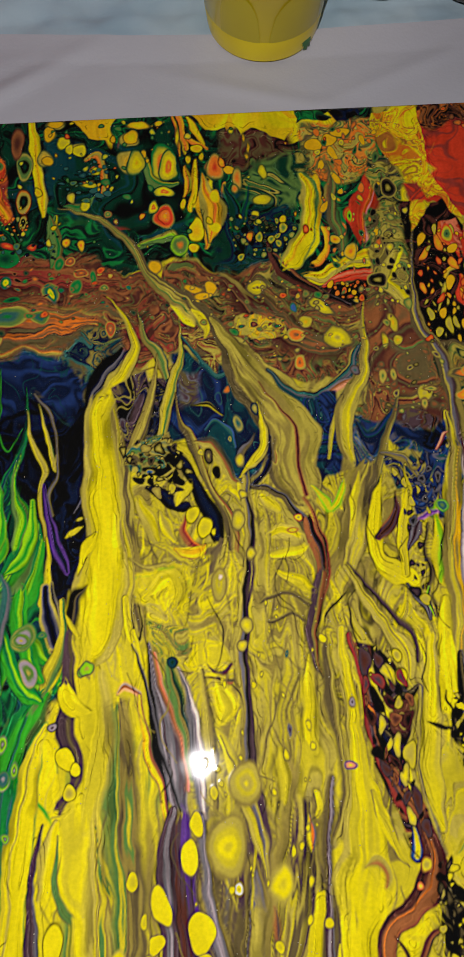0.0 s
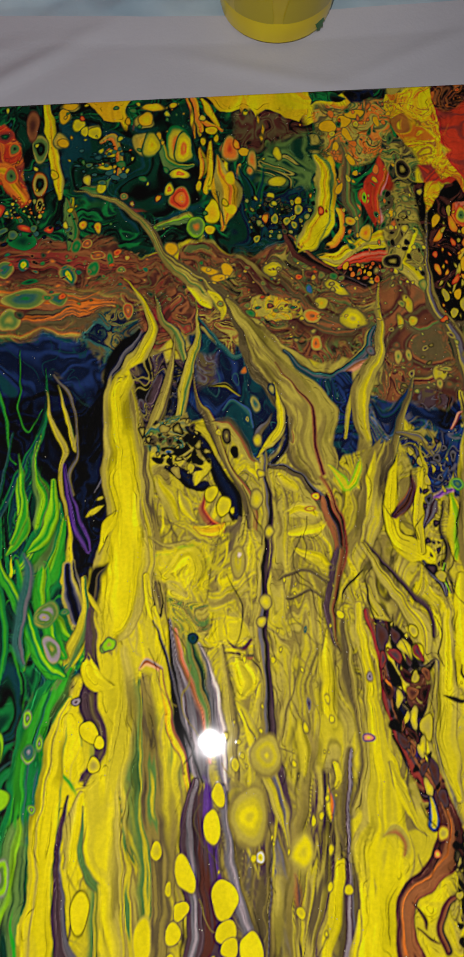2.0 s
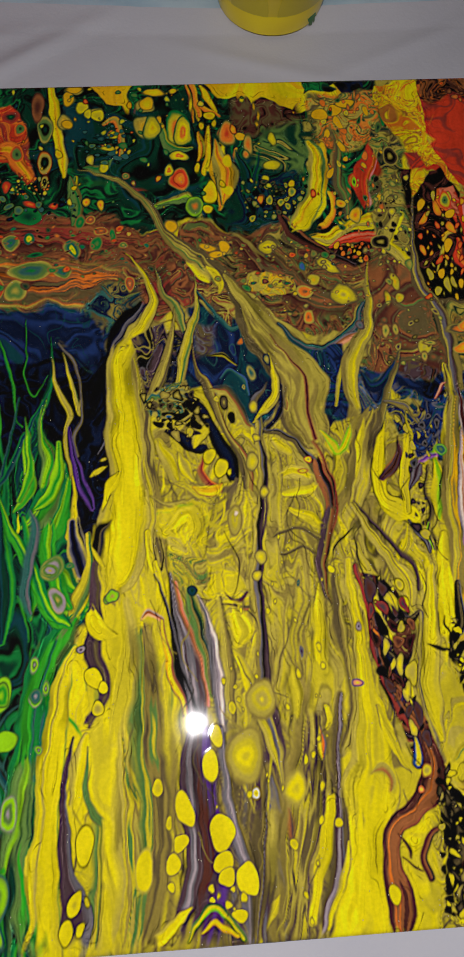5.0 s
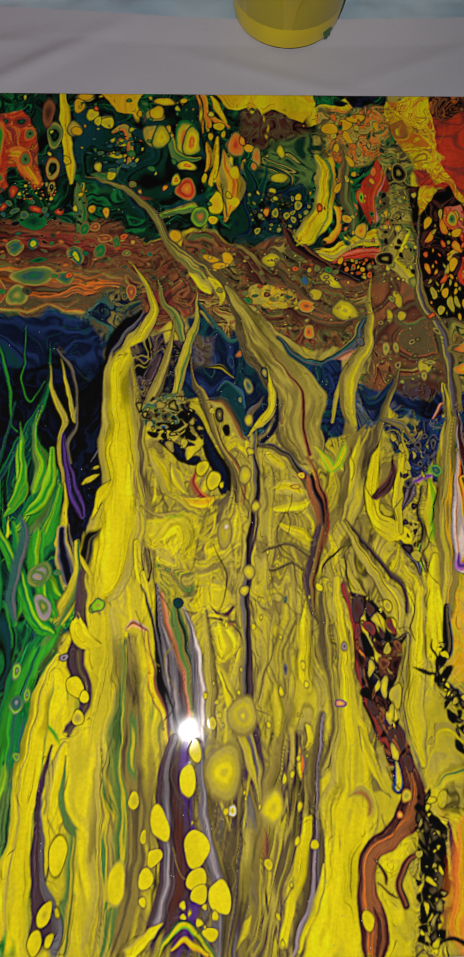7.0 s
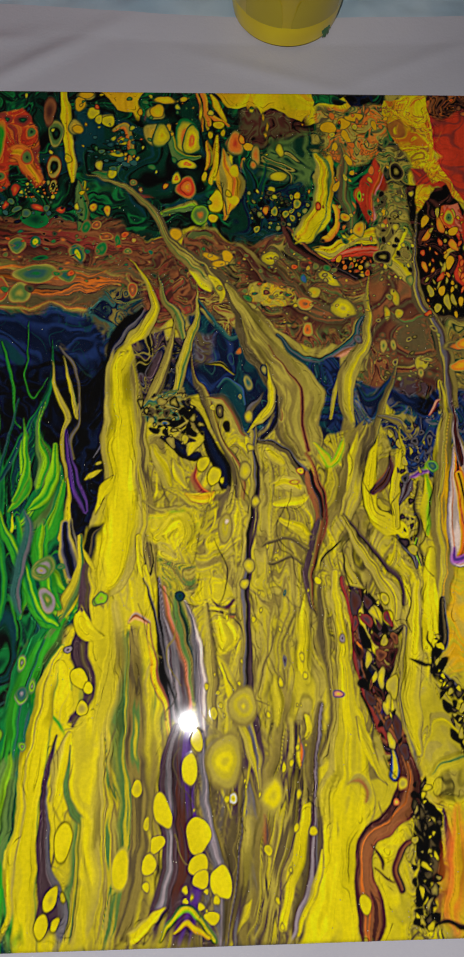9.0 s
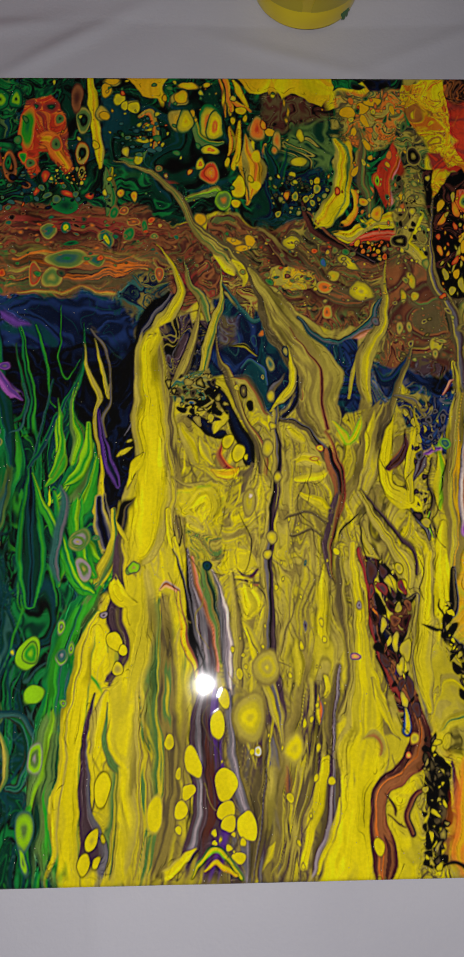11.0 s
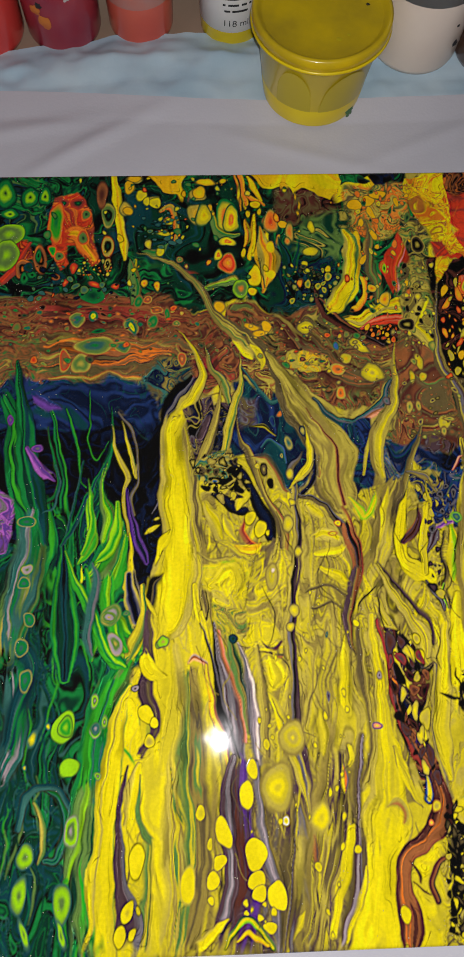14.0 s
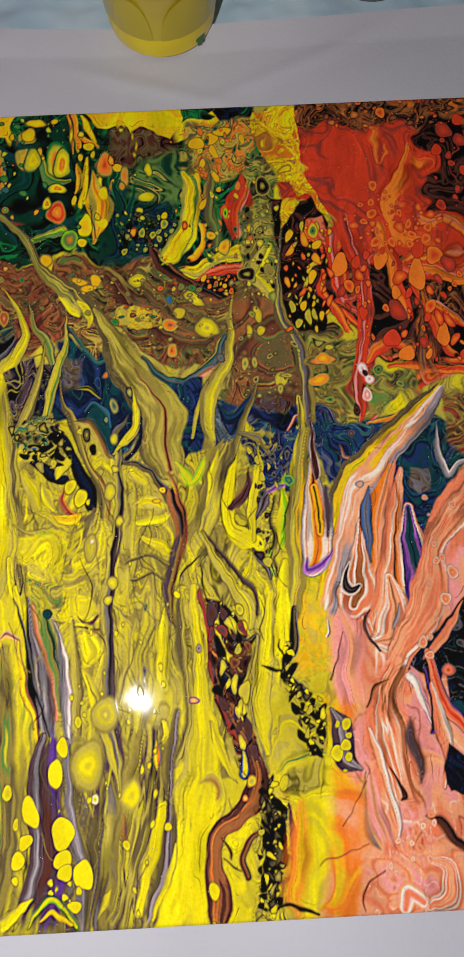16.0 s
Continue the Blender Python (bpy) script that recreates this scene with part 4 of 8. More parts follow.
flow("YhY", [(48.0, 112.0, 1.8), (53.0, 108.0, 1.8), (66.0, 111.0, 2.4), (72.0, 119.0, 1.4)], fine=0.6)
flow("RC", [(42.0, 97.0, 1.0), (52.0, 100.0, 1.4), (62.0, 100.0, 1.8), (69.0, 103.0, 1.4)], fine=0.4)
marble("KKnK", 6, [(41, 96), (65, 99), (62, 89), (56, 85), (47, 91)], seed=54, feather=1.5)
scatter(['OR', 'O', 'A'], 26, 0.5, 1.4, [(44, 98), (62, 98), (59, 88), (48, 91)], rim='K', seed=10)
flow("nKd", [(18.0, 122.0, 1.4), (20.0, 111.0, 2.1), (27.0, 102.0, 2.4), (37.0, 96.0, 2.1), (45.0, 91.0, 1.8), (54.0, 86.0, 1.2)], fine=0.7)
flow("rn", [(20.0, 116.0, 0.6), (30.0, 104.0, 1.0), (42.0, 94.0, 0.6)], fine=0.3)
# large shapes along the top edge
marble("GKGtG", 12, [(-90, 181), (-53, 182), (-32, 198), (-23, 198), (-18, 159), (-23, 114), (-48, 132), (-85, 147)], feather=5, line=0, seed=121, rings=1.3)
marble("hGkGh", 9, [(12, 170), (41, 175), (40, 144), (21, 140), (8, 147)], feather=6, line=0, seed=122)
marble("tbGKt", 9, [(-3, 147), (30, 144), (31, 129), (10, 118), (4, 109), (-8, 112), (-11, 125)], feather=5, line=0, seed=123)
marble("nunKn", 9, [(-2, 190), (33, 193), (35, 177), (-1, 172)], feather=5, line=0, seed=124)
marble("AYYA", 12, [(-79, 202), (-53, 203), (-57, 185), (-66, 187), (-72, 194)], feather=1.0, ragged=1.6, line=0, rings=1, seed=125)
marble("AYA", 12, [(-17, 203), (5, 203), (1, 191), (-9, 189)], feather=1.0, ragged=1.2, line=0, rings=1, seed=126)
marble("AYYA", 12, [(5, 203), (35, 204), (39, 194), (32, 182), (23, 188), (13, 191), (8, 185), (7, 196)], feather=1.0, ragged=1.8, line=0, rings=1, seed=127)
drop("kA", -87.0, 191.0, 4.2, 3.5, rim='G', rimw=0.8)
drop("kA", -84.0, 197.0, 4.5, 2.5, rim='G', rimw=0.8)
drop("kA", -73.0, 183.0, 4.2, 2.9, rim='G', rimw=0.8)
drop("kA", -89.0, 177.0, 3.6, 5.9, rim='G', rimw=0.8)
drop("kA", -47.0, 187.0, 5.2, 4.7, rim='G', rimw=0.8)
drop("kA", -48.0, 173.0, 6.0, 6.8, rim='G', rimw=0.8)
drop("khg", -80.0, 186.0, 3.0, 3.2, rim='G')
flow("OkA", [(-69.0, 176.0, 1.2), (-63.0, 177.0, 2.1), (-60.0, 168.0, 2.0), (-61.0, 155.0, 1.2)], fine=0.4, rim='G', warp=0.5)
drop("OA", -65.0, 169.0, 2.1, 2.2, rim='G')
drop("OA", -68.0, 162.0, 3.0, 1.6, rim='G')
flow("hgo", [(-79.0, 149.0, 0.6), (-73.0, 147.0, 2.4), (-68.0, 149.0, 2.4), (-65.0, 153.0, 0.6)], fine=0.6, rim='G')
drop("gyOA", -31.0, 172.0, 6.6, 10.8, rim='g', rimw=1.0)
flow("hgyh", [(-40.0, 176.0, 0.9), (-37.0, 164.0, 2.4), (-32.0, 158.0, 3.0), (-25.0, 159.0, 1.2)], fine=1.0, rim='G')
flow("OA", [(-21.0, 200.0, 1.6), (-20.0, 188.0, 1.5), (-19.0, 179.0, 1.2)], fine=0.3, rim='K', warp=0.3)
flow("OA", [(-24.0, 200.0, 0.8), (-23.0, 186.0, 0.9), (-23.0, 176.0, 0.6)], fine=0.3, rim='K', warp=0.3)
flow("AO", [(-20.0, 169.0, 0.6), (-20.0, 158.0, 1.2), (-21.0, 150.0, 0.6)], fine=0.3, rim='K', warp=0.3)
flow("AYA", [(-15.0, 166.0, 0.6), (-16.0, 153.0, 1.8), (-18.0, 142.0, 1.2)], fine=0.3, rim='K', warp=0.3)
flow("OA", [(-18.0, 184.0, 1.2), (-15.0, 181.0, 1.5), (-9.0, 179.0, 0.9)], fine=0.3, rim='K', warp=0.3)
flow("kAOAk", [(-12.0, 163.0, 0.9), (-10.0, 153.0, 3.6), (-7.0, 144.0, 6.3), (-8.0, 132.0, 4.2), (-10.0, 124.0, 1.2)], fine=0.4, rim='G', rimw=0.8, warp=0.5)
drop("hRO", -6.0, 168.0, 4.5, 5.7, rim='G', rimw=0.8, turn=-15.0)
drop("hO", 6.0, 160.0, 2.7, 4.8, rim='G', rimw=0.8)
flow("GtKG", [(-1.0, 157.0, 0.9), (3.0, 144.0, 2.7), (4.0, 132.0, 2.4), (9.0, 144.0, 1.2), (12.0, 155.0, 0.6)], fine=0.8, rim='g', edge=0.8)
drop("OROA", -31.0, 139.0, 4.8, 7.0, rim='h', turn=25.0)
flow("hlkh", [(-42.0, 124.0, 0.9), (-34.0, 127.0, 2.4), (-28.0, 129.0, 2.7), (-23.0, 124.0, 2.4), (-22.0, 117.0, 1.8)], fine=0.8, rim='G')
flow("kYAYh", [(37.0, 161.0, 1.5), (41.0, 149.0, 4.2), (39.0, 136.0, 3.9), (35.0, 124.0, 4.8), (29.0, 113.0, 5.4), (25.0, 108.0, 2.4)], fine=0.4, rim='h', rimw=0.8, warp=0.8)
flow("RORmR", [(76.0, 158.0, 2.4), (69.0, 146.0, 5.1), (66.0, 133.0, 5.1), (64.0, 119.0, 2.4)], fine=1.0, edge=2.0, rim='', warp=1.0)
flow("uhouh", [(51.0, 167.0, 1.2), (51.0, 148.0, 2.7), (52.0, 129.0, 2.7), (53.0, 114.0, 1.5)], fine=1.1, edge=1.5, rim='', warp=1.0)
drop("RlG", 58.0, 136.0, 1.8, 4.1, rim='R')
flow("kYAY", [(35.0, 103.0, 1.2), (42.0, 102.0, 3.3), (50.0, 107.0, 3.0), (58.0, 110.0, 2.7), (68.0, 113.0, 4.8)], fine=0.5, rim='u', warp=0.8)
flow("RCRO", [(42.0, 98.0, 0.6), (52.0, 102.0, 1.8), (61.0, 103.0, 1.8), (72.0, 106.0, 0.9)], fine=0.5, rim='n', warp=0.4)
marble("KKnKK", 9, [(73, 131), (83, 142), (90, 140), (89, 127), (92, 125), (98, 137), (105, 141), (107, 129), (98, 114), (90, 93), (85, 82), (76, 93), (76, 114)], feather=1.2, ragged=1.6, line=0, seed=128)
marble("uohKuk", 7, [(70, 125), (79, 125), (87, 114), (83, 100), (71, 104)], feather=3, seed=129)
# calm brown ground of the shelf
flow("nuruno", [(-7.0, 105.0, 3.6), (7.0, 90.0, 7.8), (24.0, 73.0, 9.0), (40.0, 66.0, 7.2), (53.0, 73.0, 2.4)], fine=1.2, edge=3.0, rim='', warp=1.0)
marble("unruru", 17, [(59, 85), (83, 85), (85, 59), (92, 40), (88, 27), (67, 27), (59, 40)], feather=6, line=0.2, rings=1.2, seed=131)
flow("urnrku", [(56.0, 53.0, 0.9), (63.0, 39.0, 3.6), (77.0, 36.0, 4.2), (90.0, 43.0, 1.8)], fine=1.0, edge=1.5, rim='')
flow("uhru", [(66.0, 68.0, 0.9), (76.0, 62.0, 2.7), (87.0, 66.0, 1.2)], fine=0.9, edge=1.5, rim='')
# yellow net beside the red corner
marble("AYYAY", 7, [(76, 196), (97, 200), (100, 182), (101, 165), (106, 146), (113, 128), (109, 128), (102, 142), (96, 141), (90, 126), (87, 126), (90, 142), (86, 154), (82, 170), (74, 186)], seed=55, ragged=2.6, veins='RMR', vein=0.085, feather=0.8)
marble("RMR", 6, [(85, 152), (94, 154), (98, 142), (90, 141)], seed=56, feather=2)
marble("uhkuG", 6, [(71, 171), (82, 169), (86, 154), (85, 142), (75, 137), (70, 152)], seed=57, feather=2, veins='Kk', vein=0.07)
marble("KKKnK", 8, [(82, 139), (90, 141), (88, 126), (98, 140), (105, 137), (113, 125), (110, 110), (109, 78), (105, 65), (90, 65), (81, 79), (80, 104)], seed=58, line=0, ragged=1.3, feather=1, veins='u', vein=0.02)
marble("ukohu", 7, [(66, 137), (83, 139), (84, 115), (83, 90), (71, 90), (65, 104)], seed=59, feather=2.5, veins='Kkh', vein=0.08)
scatter(['kY', 'hk', 'K'], 45, 0.5, 1.8, [(68, 137), (86, 137), (83, 83), (67, 87)], rim='u', seed=11)
scatter(['A', 'OA', 'yk', 'RO'], 60, 0.5, 2.1, [(89, 126), (113, 125), (109, 65), (87, 65)], rim='K', seed=12, tall=1.9, turn=40)
marble("RORC", 6, [(101, 128), (109, 130), (112, 120), (109, 78), (109, 103), (103, 114), (99, 120)], seed=60, feather=1)
cell("OyhG", 104.0, 122.0, 3.0, 5.1, rim='R', rimw=0.7)
flow("Ak", [(105.0, 105.0, 1.6), (101.0, 102.0, 1.2), (100.0, 98.0, 1.0)], rim='K', fine=0.3)
flow("kyA", [(102.0, 98.0, 0.8), (98.0, 91.0, 1.2), (94.0, 82.0, 0.6)], fine=0.3)
flow("kY", [(79.0, 115.0, 2.8), (73.0, 104.0, 3.5), (71.0, 97.0, 2.8), (77.0, 90.0, 3.6), (81.0, 83.0, 1.4)], fine=1, rim='u')
cell("uKk", 68.0, 99.0, 4.2, 4.8, rim='k')
cell("uKk", 79.0, 150.0, 4.2, 5.6, rim='k')
# drops in the brown shelf
cell("khTg", -105.0, 89.0, 11.6, 5.4, rim='r', rimw=0.5)
cell("khTg", -85.0, 101.0, 3.6, 6.0, rim='r', rimw=0.5, turn=25.0)
cell("khTg", -90.0, 88.0, 5.4, 3.2, rim='r', rimw=0.5, turn=-15.0)
cell("khTg", -115.0, 105.0, 4.2, 4.8, rim='r', rimw=0.5)
cell("gG", -107.0, 120.0, 7.2, 5.6, rim='n')
cell("gG", -103.0, 98.0, 4.2, 1.8, rim='n')
cell("GgYl", -85.0, 100.0, 1.8, 5.6, rim='T', turn=20.0)
cell("GgYl", -106.0, 107.0, 2.7, 3.2, rim='T')
cell("GRO", -118.0, 138.0, 3.3, 4.0, rim='G', rimw=1.2)
cell("GRO", -94.0, 126.0, 3.0, 2.7, rim='G', rimw=1.2)
cell("GRO", -122.0, 128.0, 2.1, 3.6, rim='G', rimw=1.2, turn=-20.0)
cell("GRO", -106.0, 127.0, 5.6, 2.4, rim='G', rimw=1.2, turn=-15.0)
cell("GAO", -71.0, 125.0, 2.4, 4.0, rim='G', rimw=1)
cell("GAO", -78.0, 127.0, 2.4, 3.6, rim='G', rimw=1)
cell("RrO", -121.0, 80.0, 3.3, 6.4, rim='k', rimw=0.5)
cell("RrO", -57.0, 80.0, 2.4, 3.9, rim='k', rimw=0.5)
cell("RrO", -71.0, 110.0, 3.3, 2.4, rim='k', rimw=0.5)
cell("RrO", -76.0, 116.0, 2.4, 2.4, rim='k', rimw=0.5)
cell("khk", -112.0, 78.0, 5.4, 6.4, rim='r')
cell("khk", -58.0, 142.0, 1.8, 2.0, rim='r')
cell("khk", -60.0, 102.0, 2.4, 1.8, rim='r')
cell("hgh", -81.0, 116.0, 2.7, 4.0, rim='r')
cell("hgh", -65.0, 108.0, 1.8, 4.8, rim='r')
cell("hgh", -73.0, 103.0, 3.2, 4.2, rim='r')
cell("hgh", -95.0, 89.0, 2.4, 1.5, rim='r')
cell("A", -36.0, 112.0, 2.8, 4.4, rim='u', rimw=0.7, turn=20.0)
cell("A", -19.0, 99.0, 4.2, 2.4, rim='u', rimw=0.7, turn=-20.0)
cell("A", -11.0, 99.0, 3.2, 3.6, rim='u', rimw=0.7, turn=-20.0)
cell("A", -15.0, 95.0, 3.6, 2.4, rim='u', rimw=0.7)
cell("OkA", -57.0, 108.0, 1.5, 1.5, rim='n')
cell("OkA", -62.0, 110.0, 1.8, 1.5, rim='n')
cell("OkA", -54.0, 138.0, 1.2, 1.6, rim='n')
cell("uyYk", 11.0, 98.0, 5.4, 4.4, rim='u', rimw=0.8, turn=-10.0)
cell("uyYk", 46.0, 70.0, 6.8, 6.0, rim='u', rimw=0.8)
cell("uyYk", 40.0, 86.0, 6.8, 3.3, rim='u', rimw=0.8, turn=-35.0)
cell("kyA", 32.0, 79.0, 3.9, 3.2, rim='n', rimw=0.8)
cell("kyA", 72.0, 76.0, 2.7, 5.6, rim='n', rimw=0.8, turn=20.0)
cell("kyA", 67.0, 67.0, 1.8, 4.4, rim='n', rimw=0.8)
cell("kyA", 73.0, 67.0, 2.8, 3.0, rim='n', rimw=0.8)
cell("kyA", 22.0, 71.0, 1.5, 1.5, rim='n', rimw=0.8)
cell("kOr", 27.0, 72.0, 4.0, 3.6, rim='k')
cell("kOr", 28.0, 58.0, 2.4, 3.6, rim='k')
cell("gqq", 27.0, 86.0, 1.8, 2.4, rim='T')
marble("yAky", 5, [(0, 84), (10, 86), (20, 79), (22, 71), (9, 72), (-2, 76)], seed=61, feather=1.2, ragged=2, veins='rk', vein=0.09)
scatter(['uk', 'oh', 'nr', 'kA'], 110, 0.5, 1.9, [(-30, 107), (27, 100), (65, 97), (76, 79), (62, 69), (24, 57), (-0, 71), (-21, 93)], rim='u', seed=13, tall=0.7, turn=60)
scatter(['rO', 'hg', 'nK', 'gT', 'rk'], 80, 0.5, 2, [(-175, 118), (-46, 111), (-50, 90), (-173, 93)], rim='r', seed=14, tall=0.6, turn=30)
scatter(['T', 'tG', 'Kb', 'hT'], 60, 0.5, 2.4, [(-144, 146), (-81, 133), (-81, 119), (-143, 117)], rim='K', seed=15, tall=0.8, turn=40)
scatter(['ur', 'hk', 'kd', 'Ko'], 60, 0.5, 2.2, [(62, 66), (95, 65), (90, 30), (62, 31)], rim='u', seed=16, tall=0.7, turn=60)
cell("rkh", 64.0, 49.0, 2.1, 4.8, rim='u')
cell("rkh", 69.0, 50.0, 1.8, 3.6, rim='u')
cell("rkh", 81.0, 35.0, 1.8, 2.8, rim='u')
cell("rkh", 85.0, 42.0, 3.6, 1.5, rim='u')
# grey feather that becomes the pink run
flow("uksduo", [(88.0, 126.0, 0.2), (85.0, 108.0, 1.0), (83.0, 90.0, 1.8), (84.0, 74.0, 3.1), (90.0, 62.0, 3.0), (94.0, 48.0, 3.5), (95.0, 31.0, 3.5), (95.0, 15.0, 3.3), (95.0, -1.0, 2.7)], fine=0.9, warp=0.4, rim='u', rimw=0.3)
flow("yokoy", [(90.0, 31.0, 1.2), (89.0, 12.0, 3.6), (88.0, -4.0, 4.8), (86.0, -23.0, 4.5), (83.0, -41.0, 3.6), (81.0, -59.0, 2.7), (80.0, -76.0, 2.1)], fine=1, warp=0.6)
flow("hlYk", [(85.0, 9.0, 0.6), (80.0, -4.0, 2.4), (77.0, -19.0, 1.8)], fine=0.8)
# brown shelf drawn out sideways, crimson above and orange below
flow("nMnMrnM", [(-140.0, 108.0, 7.8), (-113.0, 108.0, 8.1), (-89.0, 108.0, 7.2), (-68.0, 106.0, 5.4), (-52.0, 104.0, 2.4)], fine=1.2, edge=2.5, rim='', warp=1.2)
flow("unrOrurk", [(-138.0, 83.0, 12.0), (-112.0, 83.0, 11.4), (-91.0, 83.0, 10.2), (-74.0, 84.0, 6.6), (-62.0, 83.0, 2.4)], fine=1.3, edge=2.0, rim='', warp=1.2)
flow("Or", [(-133.0, 89.0, 0.9), (-112.0, 94.0, 0.9), (-95.0, 93.0, 0.6), (-80.0, 88.0, 0.9), (-72.0, 91.0, 0.3)], fine=0.6, edge=1.0, rim='u')
flow("kO", [(-128.0, 70.0, 0.6), (-114.0, 71.0, 0.9), (-105.0, 69.0, 0.9), (-97.0, 74.0, 0.6), (-88.0, 69.0, 1.2), (-77.0, 70.0, 0.9)], fine=0.6, edge=0.8, rim='r')
flow("rOn", [(-114.0, 80.0, 0.6), (-97.0, 77.0, 0.9), (-82.0, 82.0, 0.9), (-73.0, 80.0, 0.3)], fine=0.6, edge=0.8, rim='')
# dark blue shelf and black hollow
marble("BbBtB", 16, [(-142, 66), (-113, 66), (-102, 67), (-96, 73), (-87, 68), (-79, 66), (-71, 58), (-69, 44), (-74, 31), (-83, 44), (-92, 52), (-100, 41), (-140, 41)], feather=3, line=0, rings=1.3, veins='tb', vein=0.04, seed=81)
marble("tobTut", 8, [(-80, 71), (-72, 78), (-53, 83), (-50, 70), (-63, 58), (-72, 57)], feather=3, veins='hb', vein=0.05, seed=82)
marble("KKKbKK", 9, [(-139, 39), (-102, 39), (-96, 49), (-86, 44), (-76, 34), (-72, 44), (-66, 41), (-66, 10), (-67, -19), (-69, -41), (-80, -39), (-88, 9), (-99, 25), (-103, -7), (-113, -18), (-134, -18)], feather=4, line=0, seed=83, veins='b', vein=0.03)
flow("KbsbsK", [(-50.0, 70.0, 3.0), (-61.0, 58.0, 4.5), (-67.0, 44.0, 2.2), (-69.0, 28.0, 2.4), (-68.0, 13.0, 2.1), (-69.0, 1.0, 1.8), (-73.0, -5.0, 0.6)], edge=0.8, fine=1.0, rim='K')
# green flames
flow("GgG", [(-95.0, 53.0, 0.3), (-94.0, 35.0, 1.2), (-99.0, 16.0, 2.4), (-105.0, 2.0, 2.7), (-111.0, -18.0, 2.7), (-117.0, -35.0, 3.0)], warp=0.2, rim='K', fine=0.7)
flow("Geg", [(-107.0, 63.0, 0.3), (-106.0, 47.0, 0.6), (-107.0, 35.0, 0.6), (-105.0, 27.0, 0.8), (-102.0, 23.0, 0.8), (-99.0, 28.0, 0.4), (-96.0, 33.0, 0.3)], warp=0.2, rim='K', fine=0.4)
flow("geG", [(-119.0, 52.0, 0.6), (-114.0, 38.0, 0.9), (-111.0, 22.0, 0.9), (-110.0, 12.0, 0.4), (-107.0, 9.0, 0.6)], warp=0.2, rim='K', fine=0.4)
flow("gGeg", [(-127.0, 53.0, 0.9), (-122.0, 29.0, 1.6), (-118.0, 10.0, 1.8), (-118.0, -13.0, 3.0)], warp=0.2, rim='K', fine=0.6)
marble("GtGgKG", 9, [(-131, 5), (-111, -7), (-101, 13), (-94, -1), (-85, -35), (-84, -54), (-94, -70), (-124, -69)], feather=5, line=0, seed=84, tall=2.0, veins='eg', vein=0.05)
flow("gelhle", [(-99.0, 21.0, 0.3), (-99.0, 6.0, 1.5), (-95.0, -6.0, 3.9), (-93.0, -17.0, 3.4), (-97.0, -27.0, 4.5), (-103.0, -36.0, 3.0), (-109.0, -40.0, 0.6)], warp=0.4, rim='G', fine=1.1)
flow("lel", [(-106.0, 6.0, 0.3), (-105.0, -9.0, 1.2), (-103.0, -19.0, 2.7), (-105.0, -25.0, 2.7), (-110.0, -31.0, 0.9)], warp=0.3, rim='G', fine=0.6)
flow("egehlg", [(-89.0, -9.0, 1.8), (-89.0, -21.0, 2.8), (-93.0, -33.0, 5.4), (-98.0, -41.0, 4.2), (-105.0, -47.0, 1.8)], warp=0.4, rim='G', fine=1.1)
flow("lYe", [(-108.0, -32.0, 0.3), (-108.0, -39.0, 1.0), (-110.0, -43.0, 0.9)], warp=0.2, rim='G', fine=0.4)
flow("elg", [(-98.0, -38.0, 0.8), (-95.0, -49.0, 2.6), (-90.0, -59.0, 4.8), (-85.0, -66.0, 2.4), (-81.0, -68.0, 1.5)], warp=0.4, rim='G', fine=1.1)
cell("khPk", -93.0, -57.0, 4.5, 6.4, rim='g', rimw=0.8, turn=-25.0)
cell("ThT", -86.0, -56.0, 1.8, 1.5, rim='g')
flow("yky", [(-94.0, 41.0, 0.3), (-93.0, 30.0, 0.9), (-90.0, 22.0, 1.5), (-86.0, 13.0, 1.5), (-88.0, 3.0, 1.2), (-86.0, -10.0, 0.9), (-85.0, -19.0, 0.9)], warp=0.2, rim='K', fine=0.4)
flow("Ykh", [(-89.0, 44.0, 0.3), (-86.0, 31.0, 0.9), (-83.0, 19.0, 1.2), (-82.0, 12.0, 1.0), (-81.0, 19.0, 0.6)], warp=0.2, rim='K', fine=0.3)
flow("uso", [(-91.0, 49.0, 0.3), (-84.0, 38.0, 0.6), (-81.0, 25.0, 0.4), (-81.0, 10.0, 0.6), (-84.0, 1.0, 0.9), (-82.0, -7.0, 0.6)], warp=0.2, rim='', fine=0.3)
flow("pbpb", [(-86.0, 6.0, 0.6), (-83.0, -10.0, 1.6), (-80.0, -22.0, 2.7), (-76.0, -31.0, 1.2)], warp=0.3, rim='', fine=0.6, edge=0.7)
flow("yYk", [(-85.0, -16.0, 0.6), (-84.0, -27.0, 1.2), (-85.0, -38.0, 1.8), (-87.0, -43.0, 1.2)], warp=0.3, rim='b', fine=0.3)
flow("sKbs", [(-83.0, -35.0, 0.8), (-81.0, -49.0, 2.7), (-81.0, -58.0, 1.8), (-82.0, -62.0, 1.2)], warp=0.2, nest=True, rim='k', rimw=0.7, fine=0.3)
